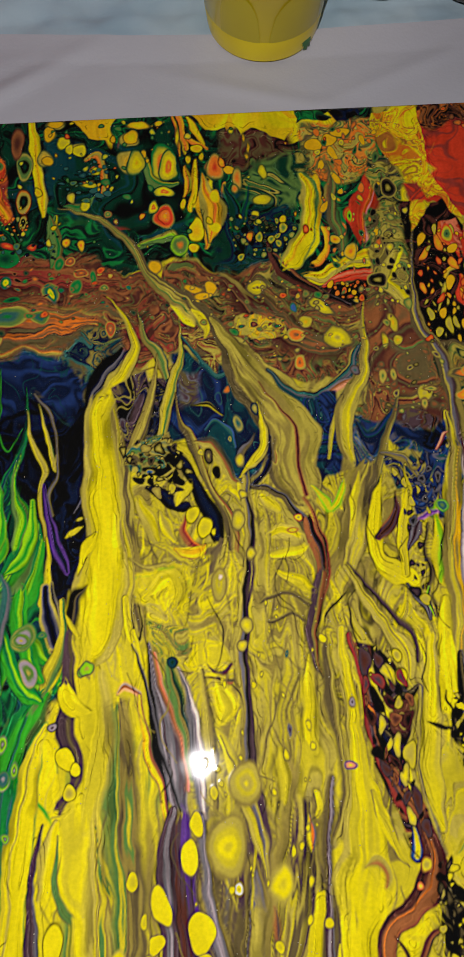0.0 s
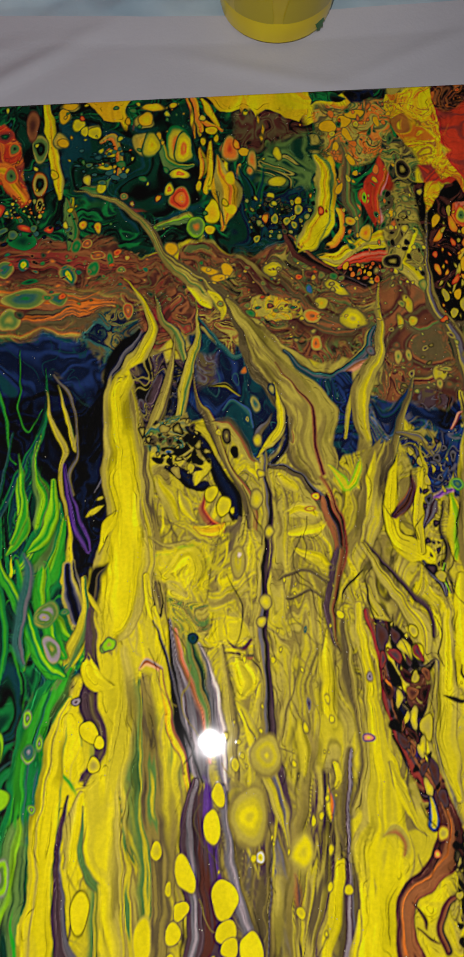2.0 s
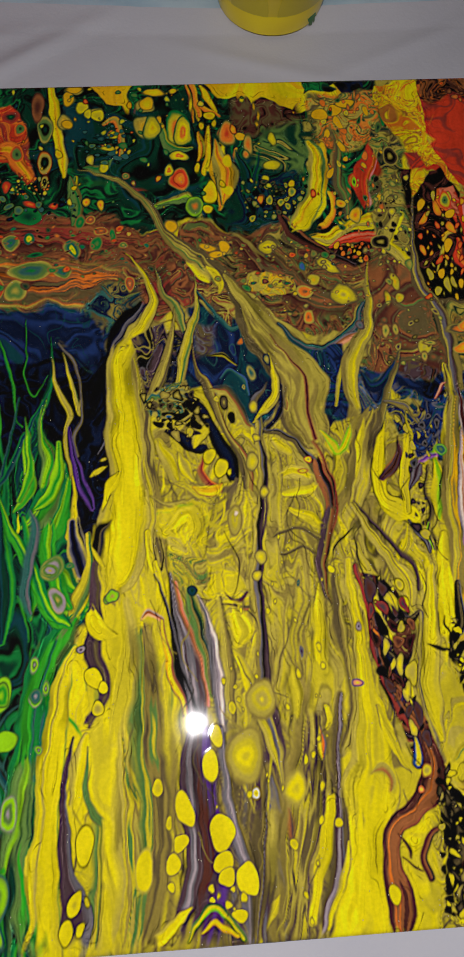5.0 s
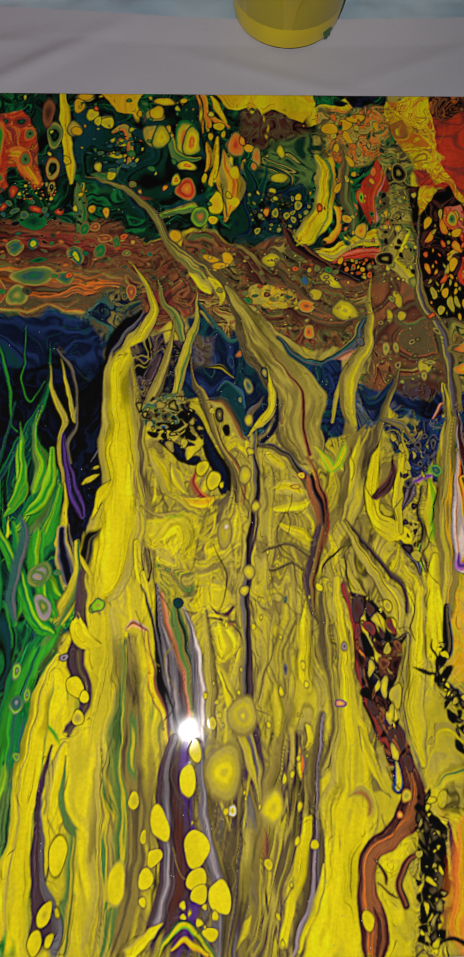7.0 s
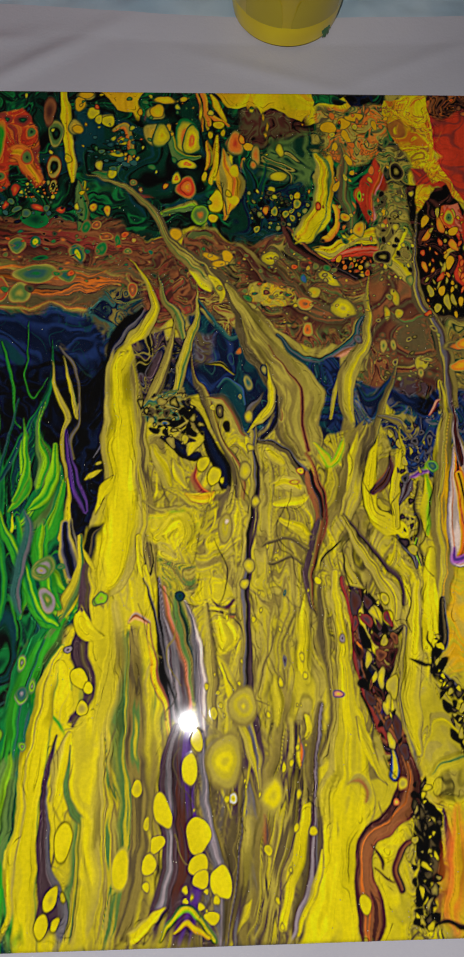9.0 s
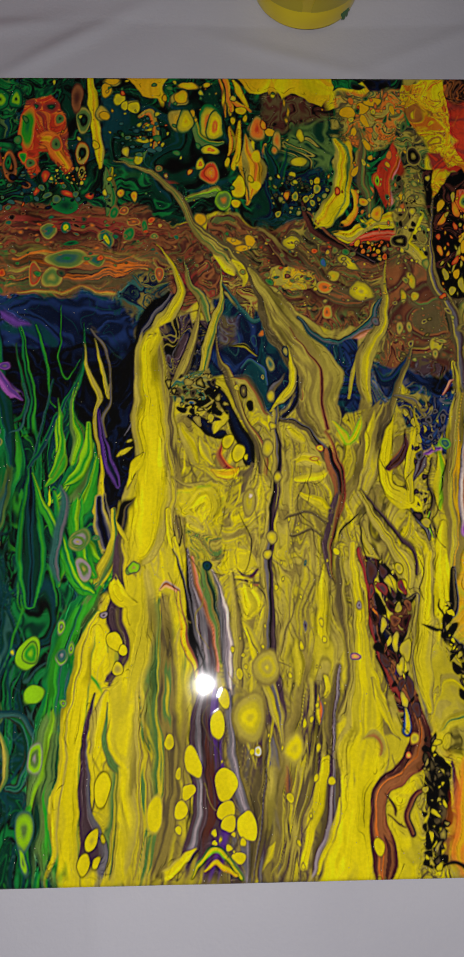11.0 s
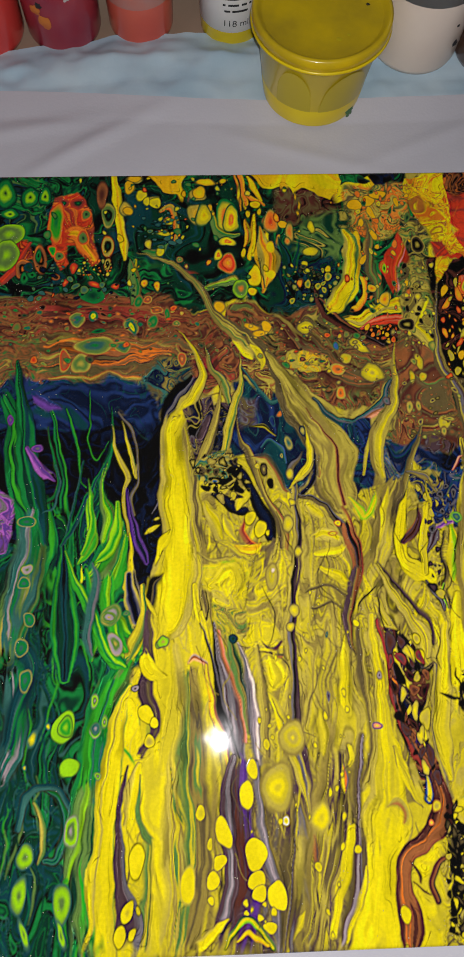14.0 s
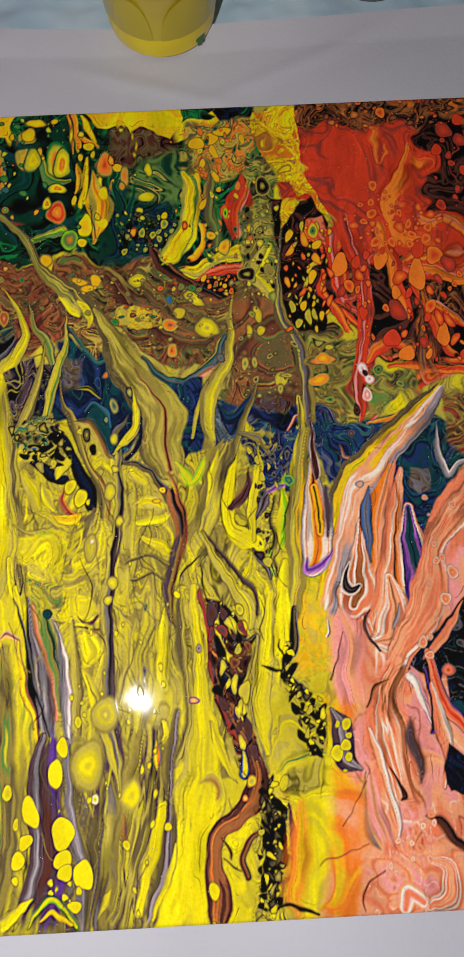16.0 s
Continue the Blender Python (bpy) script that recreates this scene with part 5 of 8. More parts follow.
# main yellow river
flow("okykokuo", [(-57.0, 44.0, 0.9), (-54.0, 28.0, 2.7), (-53.0, 4.0, 4.2), (-51.0, -19.0, 4.0), (-48.0, -41.0, 4.4), (-48.0, -62.0, 4.8)], fine=1.0, warp=0.3, edge=0.8)
flow("kyYyk", [(-59.0, 97.0, 0.3), (-52.0, 88.0, 0.9), (-48.0, 78.0, 1.8), (-46.0, 70.0, 2.4), (-49.0, 62.0, 3.3), (-54.0, 55.0, 4.8), (-60.0, 47.0, 3.8)], fine=0.5, warp=0.2, rim='K')
flow("kyYYYYyk", [(-59.0, 49.0, 5.1), (-63.0, 37.0, 6.0), (-62.0, 22.0, 7.2), (-61.0, 1.0, 9.0), (-61.0, -19.0, 7.2), (-62.0, -38.0, 12.0), (-64.0, -57.0, 9.0), (-67.0, -69.0, 4.2)], fine=0.35, warp=0.25, rim='o')
flow("YYY", [(-72.0, -32.0, 0.2), (-70.0, -26.0, 1.6), (-67.0, -20.0, 2.7), (-65.0, -16.0, 0.9)], fine=0.15, rim='K', warp=0.2)
flow("yY", [(-76.0, -17.0, 0.6), (-73.0, -14.0, 1.5), (-70.0, -12.0, 0.4)], fine=0.2, rim='K', warp=0.2)
cell("Yk", -71.0, -9.0, 1.8, 1.0, rim='K', turn=15.0)
flow("KubK", [(-68.0, -36.0, 0.4), (-72.0, -41.0, 2.4), (-74.0, -49.0, 2.7), (-77.0, -59.0, 2.4), (-78.0, -68.0, 1.8)], fine=1.0, rim='', edge=0.8, warp=0.8)
flow("Yy", [(-77.0, -48.0, 0.6), (-74.0, -53.0, 1.2), (-71.0, -57.0, 0.6)], fine=0.2, rim='K')
cell("hlk", -70.0, -71.0, 1.8, 2.1, rim='u')
flow("kKo", [(-47.0, -38.0, 0.3), (-49.0, -52.0, 0.4), (-47.0, -62.0, 0.9), (-45.0, -55.0, 0.6), (-46.0, -44.0, 0.3)], fine=0.3, rim='', warp=0.2)
flow("YyY", [(-51.0, -44.0, 1.5), (-51.0, -55.0, 1.8), (-48.0, -64.0, 1.2), (-47.0, -69.0, 0.6)], fine=0.3, rim='K', warp=0.2)
# spikes between river and blue pool
marble("KdbK", 6, [(-56, 52), (-42, 58), (-40, 44), (-45, 28), (-50, 24), (-54, 37)], feather=1.2, veins='sko', vein=0.06, seed=85, tall=1.6)
marble("rnuMr", 6, [(-38, 91), (-25, 91), (-26, 73), (-32, 65), (-37, 71)], feather=2, seed=86, veins='k', vein=0.05)
marble("runkr", 6, [(-25, 76), (-11, 80), (-7, 63), (-11, 53), (-19, 65)], feather=2, seed=87, veins='kn', vein=0.05)
marble("BbtbB", 13, [(-26, 71), (-19, 61), (-11, 53), (-3, 53), (8, 42), (11, 25), (7, 10), (-2, 3), (-6, 8), (-12, 23), (-24, 26), (-32, 23), (-33, 34), (-28, 50)], line=0, veins='tT', vein=0.03, feather=2, rings=1.5, seed=88)
marble("dsud", 6, [(-27, 57), (-18, 56), (-18, 41), (-27, 40)], feather=4, seed=89)
flow("tTt", [(-26.0, 76.0, 0.6), (-19.0, 64.0, 1.2), (-11.0, 54.0, 1.5), (-3.0, 56.0, 0.9)], fine=0.5, edge=0.6, rim='b')
flow("yKk", [(-21.0, 40.0, 0.3), (-15.0, 39.0, 1.2), (-9.0, 35.0, 0.6)], fine=0.4, rim='K')
flow("tTqb", [(-17.0, 28.0, 0.6), (-12.0, 31.0, 1.2), (-6.0, 26.0, 1.8), (-4.0, 19.0, 0.9)], fine=0.6, edge=0.6, rim='')
flow("usK", [(-3.0, 10.0, 0.4), (-1.0, 16.0, 2.1), (3.0, 20.0, 1.0), (5.0, 25.0, 0.3)], fine=0.6, edge=0.6, rim='K')
cell("rO", -6.0, 47.0, 1.8, 2.1, rim='t', wob=0.5)
cell("kT", -2.0, 30.0, 2.4, 4.1, rim='t', turn=20.0)
cell("TkT", -6.0, 23.0, 1.2, 1.9, rim='t')
cell("tk", 6.0, 37.0, 1.8, 3.2, rim='b')
flow("ohkTo", [(-45.0, 91.0, 0.3), (-42.0, 76.0, 1.5), (-36.0, 65.0, 2.7), (-32.0, 53.0, 1.8)], fine=0.9, rim='K', warp=0.3)
flow("okuo", [(-37.0, 66.0, 0.3), (-38.0, 53.0, 1.2), (-41.0, 41.0, 2.7), (-45.0, 28.0, 3.0), (-49.0, 18.0, 1.4)], fine=0.9, rim='K', warp=0.3)
flow("kyhko", [(-25.0, 85.0, 0.3), (-26.0, 71.0, 0.9), (-28.0, 58.0, 2.1), (-32.0, 44.0, 2.7), (-35.0, 28.0, 2.2), (-38.0, 13.0, 2.7)], fine=0.9, rim='K', warp=0.3)
marble("ohTkoK", 5, [(-51, 21), (-32, 28), (-27, 13), (-39, 8), (-50, 11)], feather=1.5, seed=90, veins='K', vein=0.08)
cell("TqT", -41.0, 10.0, 1.6, 1.3, rim='k')
drop("KuK", -48.0, 16.0, 4.2, 2.5, rim='k')
# black knot with yellow drops
flow("KbK", [(-32.0, 21.0, 0.9), (-27.0, 13.0, 2.4), (-23.0, 4.0, 2.7), (-18.0, -6.0, 3.3), (-15.0, -16.0, 3.9), (-13.0, -22.0, 1.8)], fine=0.3, warp=0.9, rim='')
flow("KK", [(-43.0, 12.0, 0.9), (-36.0, 9.0, 2.4), (-32.0, 12.0, 2.1), (-28.0, 18.0, 0.9)], fine=0.3, warp=0.9, rim='')
flow("KbK", [(-42.0, 3.0, 0.9), (-35.0, -1.0, 3.0), (-30.0, -7.0, 2.4), (-24.0, -6.0, 1.0)], fine=0.3, warp=0.9, rim='')
flow("okyk", [(-33.0, 13.0, 0.3), (-29.0, 6.0, 1.2), (-25.0, -1.0, 0.8), (-22.0, -9.0, 0.6)], fine=0.6, warp=0.3, rim='K')
flow("okk", [(-41.0, 4.0, 0.2), (-36.0, 7.0, 0.6), (-32.0, 10.0, 0.6), (-27.0, 13.0, 0.3)], fine=0.3, warp=0.2, rim='')
flow("yYk", [(-30.0, -6.0, 0.8), (-27.0, -1.0, 3.0), (-24.0, 4.0, 1.8)], fine=0.3, rim='K', warp=0.2)
cell("kyk", -32.0, 2.0, 2.1, 2.5, rim='K')
cell("Yy", -24.0, -10.0, 3.0, 4.1, rim='K', wob=0.35, turn=-15.0)
cell("Yy", -19.0, -16.0, 3.2, 5.0, rim='K', wob=0.4)
cell("Y", -15.0, -18.0, 1.2, 1.9, rim='K')
cell("Yk", -35.0, 7.0, 0.9, 1.0, rim='K')
flow("uokru", [(-29.0, 47.0, 0.3), (-27.0, 34.0, 1.2), (-23.0, 22.0, 2.4), (-19.0, 11.0, 1.8), (-14.0, -1.0, 1.4), (-8.0, -14.0, 2.7), (-7.0, -28.0, 2.4)], fine=1.0, rim='K', warp=0.3)
flow("kruk", [(-22.0, 23.0, 0.6), (-15.0, 21.0, 2.7), (-10.0, 13.0, 2.7), (-7.0, 6.0, 1.8), (-4.0, 2.0, 0.9)], fine=0.9, rim='', edge=0.7, warp=0.3)
cell("Kuk", -16.0, 16.0, 2.1, 3.8, rim='K')
cell("Yk", -19.0, 18.0, 1.5, 1.6, rim='u')
cell("K", -13.0, 8.0, 1.8, 2.9, turn=20.0)
flow("YkY", [(-37.0, -8.0, 0.8), (-35.0, -15.0, 2.7), (-32.0, -21.0, 1.2)], fine=0.3, rim='u', warp=0.3)
flow("kyYk", [(-47.0, -2.0, 1.8), (-42.0, -11.0, 3.0), (-39.0, -19.0, 1.6)], fine=0.6, rim='o', warp=0.4)
flow("rMOn", [(-27.0, -11.0, 0.6), (-28.0, -18.0, 1.5), (-25.0, -24.0, 1.9), (-20.0, -26.0, 0.6)], fine=0.7, edge=0.6, rim='')
flow("YAY", [(-32.0, -25.0, 0.8), (-27.0, -27.0, 2.4), (-21.0, -25.0, 1.5), (-19.0, -23.0, 0.3)], fine=0.2, rim='M', warp=0.3)
flow("kok", [(-51.0, -27.0, 0.4), (-43.0, -30.0, 0.9), (-32.0, -30.0, 0.6), (-24.0, -32.0, 0.4), (-17.0, -28.0, 0.6)], fine=0.8, edge=0.6, rim='u')
marble("lYyY", 8, [(-47, -33), (-29, -31), (-26, -39), (-29, -48), (-43, -48), (-47, -41)], feather=2, seed=92, line=0.1)
flow("hTh", [(-41.0, -34.0, 0.3), (-36.0, -37.0, 0.6), (-40.0, -40.0, 0.6), (-35.0, -43.0, 0.3)], fine=0.4, edge=0.8, rim='')
# long vein and olive river
flow("GtGKG", [(-62.0, 143.0, 0.6), (-59.0, 132.0, 3.6), (-54.0, 127.0, 4.2), (-51.0, 121.0, 1.8)], fine=1.0, rim='', edge=1)
flow("hgoG", [(-86.0, 143.0, 0.6), (-84.0, 136.0, 2.7), (-82.0, 127.0, 3.0), (-83.0, 119.0, 2.7), (-84.0, 114.0, 0.9)], fine=0.9, rim='G')
flow("ohkuoku", [(-82.0, 148.0, 0.3), (-66.0, 142.0, 1.2), (-55.0, 134.0, 1.8), (-46.0, 123.0, 2.1), (-40.0, 110.0, 2.4), (-32.0, 99.0, 3.9), (-20.0, 90.0, 5.1), (-9.0, 76.0, 4.8)], fine=1.1, rim='u', warp=0.3)
flow("Yk", [(-29.0, 91.0, 0.6), (-25.0, 87.0, 2.1), (-21.0, 83.0, 2.7), (-19.0, 80.0, 1.2)], fine=0.2, rim='o', warp=0.2)
flow("yY", [(-19.0, 88.0, 0.9), (-15.0, 82.0, 2.4), (-13.0, 77.0, 1.5), (-14.0, 73.0, 0.6)], fine=0.3, rim='o', warp=0.2)
flow("uokokkko", [(-11.0, 83.0, 1.2), (-4.0, 68.0, 5.4), (6.0, 51.0, 10.8), (16.0, 39.0, 13.2), (22.0, 25.0, 12.9), (20.0, 12.0, 11.4), (23.0, 2.0, 9.0), (27.0, -8.0, 2.8)], fine=0.7, sharp=0.0, rim='u', warp=0.25)
flow("rnr", [(8.0, 50.0, 0.3), (17.0, 37.0, 0.4), (23.0, 25.0, 0.9), (23.0, 9.0, 0.9), (26.0, -5.0, 0.9)], fine=0.3, warp=0.2, rim='')
flow("okro", [(10.0, 13.0, 0.6), (13.0, 10.0, 0.8), (15.0, 13.0, 1.6), (14.0, 16.0, 0.6)], fine=0.5, rim='', edge=0.7)
flow("yYkK", [(7.0, 41.0, 0.3), (9.0, 29.0, 1.5), (9.0, 19.0, 2.4), (4.0, 12.0, 2.1), (-3.0, 5.0, 0.6)], fine=0.4, rim='K', warp=0.2)
flow("bKbs", [(12.0, 23.0, 0.6), (11.0, 13.0, 1.2), (7.0, 5.0, 1.5), (-0.0, 1.0, 1.2), (-3.0, -4.0, 0.6)], fine=0.8, rim='', edge=0.6)
# teal band, olive tongue, blue bowls
flow("tsTbk", [(13.0, 56.0, 0.9), (20.0, 46.0, 1.8), (30.0, 41.0, 2.7), (39.0, 43.0, 2.7), (49.0, 53.0, 2.4), (54.0, 66.0, 1.2)], fine=0.8, rim='b', edge=0.6)
flow("crP", [(38.0, 40.0, 0.6), (44.0, 45.0, 1.5), (50.0, 49.0, 0.9)], fine=0.6, edge=0.8, rim='')
marble("bBtbB", 8, [(25, 40), (43, 43), (44, 28), (39, 11), (36, 5), (31, 8), (32, 15), (35, 25)], feather=1.5, line=0, seed=93, veins='T', vein=0.04)
flow("kyT", [(42.0, 35.0, 0.3), (39.0, 25.0, 1.2), (36.0, 12.0, 0.9)], fine=0.5, rim='b', warp=0.2)
cell("usT", 52.0, 53.0, 2.4, 2.5, rim='d')
flow("okyYk", [(61.0, 90.0, 0.3), (58.0, 76.0, 1.2), (57.0, 63.0, 2.4), (56.0, 53.0, 3.0), (50.0, 43.0, 3.9), (45.0, 31.0, 4.2), (44.0, 18.0, 3.6), (46.0, 9.0, 2.1)], fine=0.8, rim='b', warp=0.3)
marble("rnrur", 8, [(54, 43), (66, 48), (69, 40), (62, 28), (53, 31)], feather=2, seed=94, veins='k', vein=0.04)
flow("btBtb", [(50.0, 28.0, 0.9), (54.0, 22.0, 2.7), (62.0, 25.0, 3.0), (69.0, 36.0, 0.9)], fine=0.8, rim='', edge=0.6)
marble("bKbBb", 8, [(65, 27), (72, 23), (81, 23), (89, 27), (89, 12), (84, 12), (75, 15), (67, 18)], feather=2.5, line=0, seed=95)
marble("nKdn", 5, [(68, 32), (79, 32), (87, 27), (81, 23), (70, 24)], feather=2, seed=96, veins='us', vein=0.06)
marble("bBtkbs", 7, [(59, 12), (71, 12), (89, 15), (85, 0), (78, -13), (70, -16), (68, -4), (62, -3)], feather=1.5, line=0.2, seed=97, veins='ks', vein=0.06)
flow("uoks", [(71.0, 43.0, 0.3), (66.0, 29.0, 1.2), (60.0, 15.0, 2.1), (54.0, 2.0, 1.8), (50.0, -11.0, 2.4)], fine=0.9, rim='t', warp=0.3)
flow("oskbo", [(59.0, 14.0, 0.6), (66.0, 9.0, 1.8), (72.0, 5.0, 1.5), (76.0, -3.0, 0.6)], fine=0.9, rim='b', warp=0.4)
flow("kod", [(72.0, 12.0, 0.6), (75.0, 9.0, 1.0), (73.0, 5.0, 1.5), (70.0, 7.0, 0.6)], fine=0.5, rim='b', warp=0.2)
flow("bBq", [(68.0, -1.0, 0.3), (70.0, -9.0, 1.5), (75.0, -10.0, 1.8), (79.0, -4.0, 0.6)], nest=True, fine=0.3, rim='s')
flow("dcs", [(83.0, 15.0, 0.6), (86.0, 19.0, 1.2), (89.0, 21.0, 0.3)], fine=0.4, rim='M')
flow("okykou", [(54.0, 12.0, 3.0), (49.0, -3.0, 6.0), (44.0, -20.0, 6.6), (39.0, -37.0, 3.6)], fine=1.1, edge=0.8, warp=0.5)
flow("lYlh", [(28.0, -1.0, 0.6), (33.0, -7.0, 2.1), (35.0, -11.0, 1.5), (40.0, -3.0, 1.8), (42.0, 2.0, 0.3)], fine=0.4, rim='k', edge=0.8)
flow("Yyk", [(49.0, 6.0, 0.3), (46.0, -6.0, 2.1), (43.0, -17.0, 1.4), (41.0, -23.0, 0.6)], fine=0.3, rim='o', warp=0.2)
# yellow flames
flow("YYYY", [(57.0, 5.0, 0.2), (55.0, -7.0, 1.8), (52.0, -20.0, 3.6), (52.0, -31.0, 3.4), (58.0, -38.0, 4.8), (64.0, -42.0, 3.8), (66.0, -49.0, 1.8)], fine=0.1, rim='K', rimw=0.6, rise=0.04, warp=0.2)
flow("YyY", [(68.0, 5.0, 0.2), (68.0, -7.0, 1.8), (65.0, -17.0, 2.7), (63.0, -29.0, 2.4), (63.0, -40.0, 1.6)], fine=0.15, rim='K', warp=0.2)
flow("rdnK", [(62.0, -4.0, 0.2), (62.0, -13.0, 1.5), (58.0, -20.0, 2.4), (53.0, -24.0, 1.5)], nest=True, fine=0.3, rim='K', rimw=0.7, warp=0.2)
flow("dsdK", [(72.0, -17.0, 0.6), (69.0, -22.0, 2.7), (67.0, -27.0, 1.8), (65.0, -31.0, 0.4)], nest=True, fine=0.4, rim='K', warp=0.3)
flow("vpv", [(71.0, -17.0, 0.6), (74.0, -16.0, 1.2), (79.0, -15.0, 0.9)], fine=0.4, edge=0.7, rim='')
flow("KuK", [(74.0, -20.0, 0.6), (72.0, -32.0, 0.9), (74.0, -40.0, 1.2), (71.0, -48.0, 0.9)], fine=0.6, rim='', edge=0.6)
flow("YlY", [(78.0, -17.0, 1.2), (79.0, -27.0, 3.6), (78.0, -37.0, 3.9), (77.0, -44.0, 1.4)], fine=0.15, rim='K', rimw=0.6, warp=0.2)
cell("lTh", 82.0, -12.0, 2.7, 3.2, rim='g')
flow("KsK", [(63.0, -45.0, 0.6), (66.0, -51.0, 1.0), (70.0, -55.0, 2.1), (71.0, -60.0, 0.9)], nest=True, fine=0.4, rim='K')
flow("Yy", [(77.0, -51.0, 1.5), (77.0, -64.0, 3.6), (75.0, -75.0, 2.4), (72.0, -82.0, 1.5)], fine=0.15, rim='K', warp=0.3)
flow("lKs", [(72.0, -47.0, 0.4), (71.0, -53.0, 0.9), (73.0, -59.0, 0.3)], fine=0.4, rim='')
flow("kyoYk", [(38.0, -35.0, 1.2), (45.0, -48.0, 2.0), (52.0, -59.0, 3.1), (58.0, -72.0, 4.2), (59.0, -82.0, 2.4)], fine=1.0, rim='u', edge=0.6)
flow("KduK", [(39.0, -34.0, 0.3), (47.0, -44.0, 0.9), (56.0, -55.0, 1.2), (62.0, -64.0, 1.2), (63.0, -74.0, 0.9)], fine=0.6, rim='', edge=0.5)
flow("rKnMrK", [(25.0, -6.0, 0.6), (28.0, -16.0, 1.1), (30.0, -27.0, 1.8), (29.0, -39.0, 3.0), (24.0, -55.0, 2.2), (23.0, -70.0, 0.6)], fine=1.1, rim='', edge=0.6, warp=0.5)
# khaki middle: stem, drops and folds
marble("YyYyk", 7, [(-47, -34), (-26, -32), (-27, -50), (-38, -51), (-46, -45)], seed=70, feather=2.5, veins='ky', vein=0.05)
flow("Yy", [(-42.0, -42.0, 2.4), (-35.0, -36.0, 4.2), (-31.0, -41.0, 3.6), (-33.0, -45.0, 1.8)], fine=0.5, edge=1.5)
cell("okyk", -14.0, -40.0, 3.6, 7.2, rim='o', wob=0.25)
cell("kw", -13.0, -37.0, 1.5, 1.8)
marble("hykoh", 5, [(-43, -54), (-27, -56), (-26, -66), (-33, -72), (-41, -66)], seed=71, feather=2, veins='yo', vein=0.07, warp=1.5)
marble("YkY", 6, [(-30, -71), (-23, -62), (-16, -61), (-12, -67), (-10, -74), (-19, -76)], seed=72, feather=0.8, ragged=1.2)
flow("rud", [(-22.0, -76.0, 0.3), (-15.0, -77.0, 0.5), (-11.0, -79.0, 0.9)], fine=0.4)
cell("GtG", -34.0, -70.0, 2.1, 2.4)
flow("koskd", [(-1.0, 7.0, 2.1), (-1.0, -10.0, 1.8), (-1.0, -23.0, 2.1), (-2.0, -38.0, 2.4), (-5.0, -52.0, 2.2), (-7.0, -70.0, 2.7), (-6.0, -87.0, 1.8), (-6.0, -104.0, 3.0), (-5.0, -120.0, 3.6), (-3.0, -134.0, 2.5), (-2.0, -155.0, 0.9)], fine=0.8, warp=0.4, rim='u', rimw=0.4)
flow("Kd", [(-0.0, -3.0, 0.4), (1.0, -17.0, 0.9), (-2.0, -35.0, 1.2), (-4.0, -55.0, 1.2), (-5.0, -81.0, 1.2), (-5.0, -104.0, 1.5), (-4.0, -120.0, 1.0)], fine=0.4)
cell("kY", -5.0, -13.0, 3.0, 4.8, rim='u', rimw=0.7)
cell("kY", 0.0, -28.0, 2.0, 3.3, rim='u', rimw=0.7)
cell("kY", -4.0, -57.0, 2.7, 3.6, rim='u', rimw=0.7, turn=-20.0)
cell("kY", -6.0, -65.0, 2.4, 2.4, rim='u', rimw=0.7)
cell("kY", -2.0, -2.0, 2.1, 2.1, rim='u', rimw=0.7)
cell("kY", -2.0, 13.0, 2.4, 3.0, rim='u', rimw=0.7)
flow("Yk", [(-4.0, 2.0, 1.2), (-3.0, -2.0, 2.4)], fine=0.2, rim='o')
flow("kYy", [(6.0, -3.0, 1.5), (9.0, -7.0, 2.7), (13.0, -11.0, 1.5)], fine=0.3, rim='o')
flow("uKso", [(2.0, 2.0, 0.9), (10.0, -1.0, 1.5), (17.0, -7.0, 1.8), (22.0, -14.0, 2.1), (25.0, -22.0, 2.1)], fine=0.8, warp=0.5)
cell("OYk", 21.0, -14.0, 1.8, 1.8, rim='r')
cell("OYk", 18.0, -19.0, 2.4, 1.2, rim='r')
flow("rdKMr", [(24.0, -14.0, 1.8), (26.0, -22.0, 2.7), (28.0, -31.0, 2.7), (28.0, -42.0, 2.4)], fine=1, rim='u', rimw=0.3)
flow("dorKo", [(28.0, -36.0, 2.4), (25.0, -48.0, 3.0), (22.0, -59.0, 3.0), (22.0, -71.0, 2.1), (24.0, -78.0, 0.6)], fine=1.1, warp=0.9, edge=0.7)
flow("kYk", [(8.0, -21.0, 2.4), (16.0, -20.0, 3.6), (22.0, -23.0, 1.8)], fine=0.5, rim='o', edge=0.6)
flow("Yyk", [(8.0, -28.0, 1.5), (15.0, -28.0, 2.4), (24.0, -26.0, 1.8)], fine=0.5, rim='o', edge=0.6)
flow("yYk", [(10.0, -35.0, 1.2), (18.0, -40.0, 2.7), (23.0, -45.0, 2.1)], fine=0.7, rim='u', rimw=0.3, warp=1.2)
flow("uk", [(3.0, -47.0, 0.9), (11.0, -44.0, 0.9), (21.0, -49.0, 1.2)], fine=0.6, warp=1.2)
flow("uk", [(5.0, -56.0, 0.6), (14.0, -54.0, 0.9), (19.0, -56.0, 0.6)], fine=0.5, warp=1.2)
cell("oTo", 11.0, -69.0, 0.8, 2.1)
cell("Ysd", 10.0, -98.0, 1.2, 4.2, rim='o', wob=0.4)
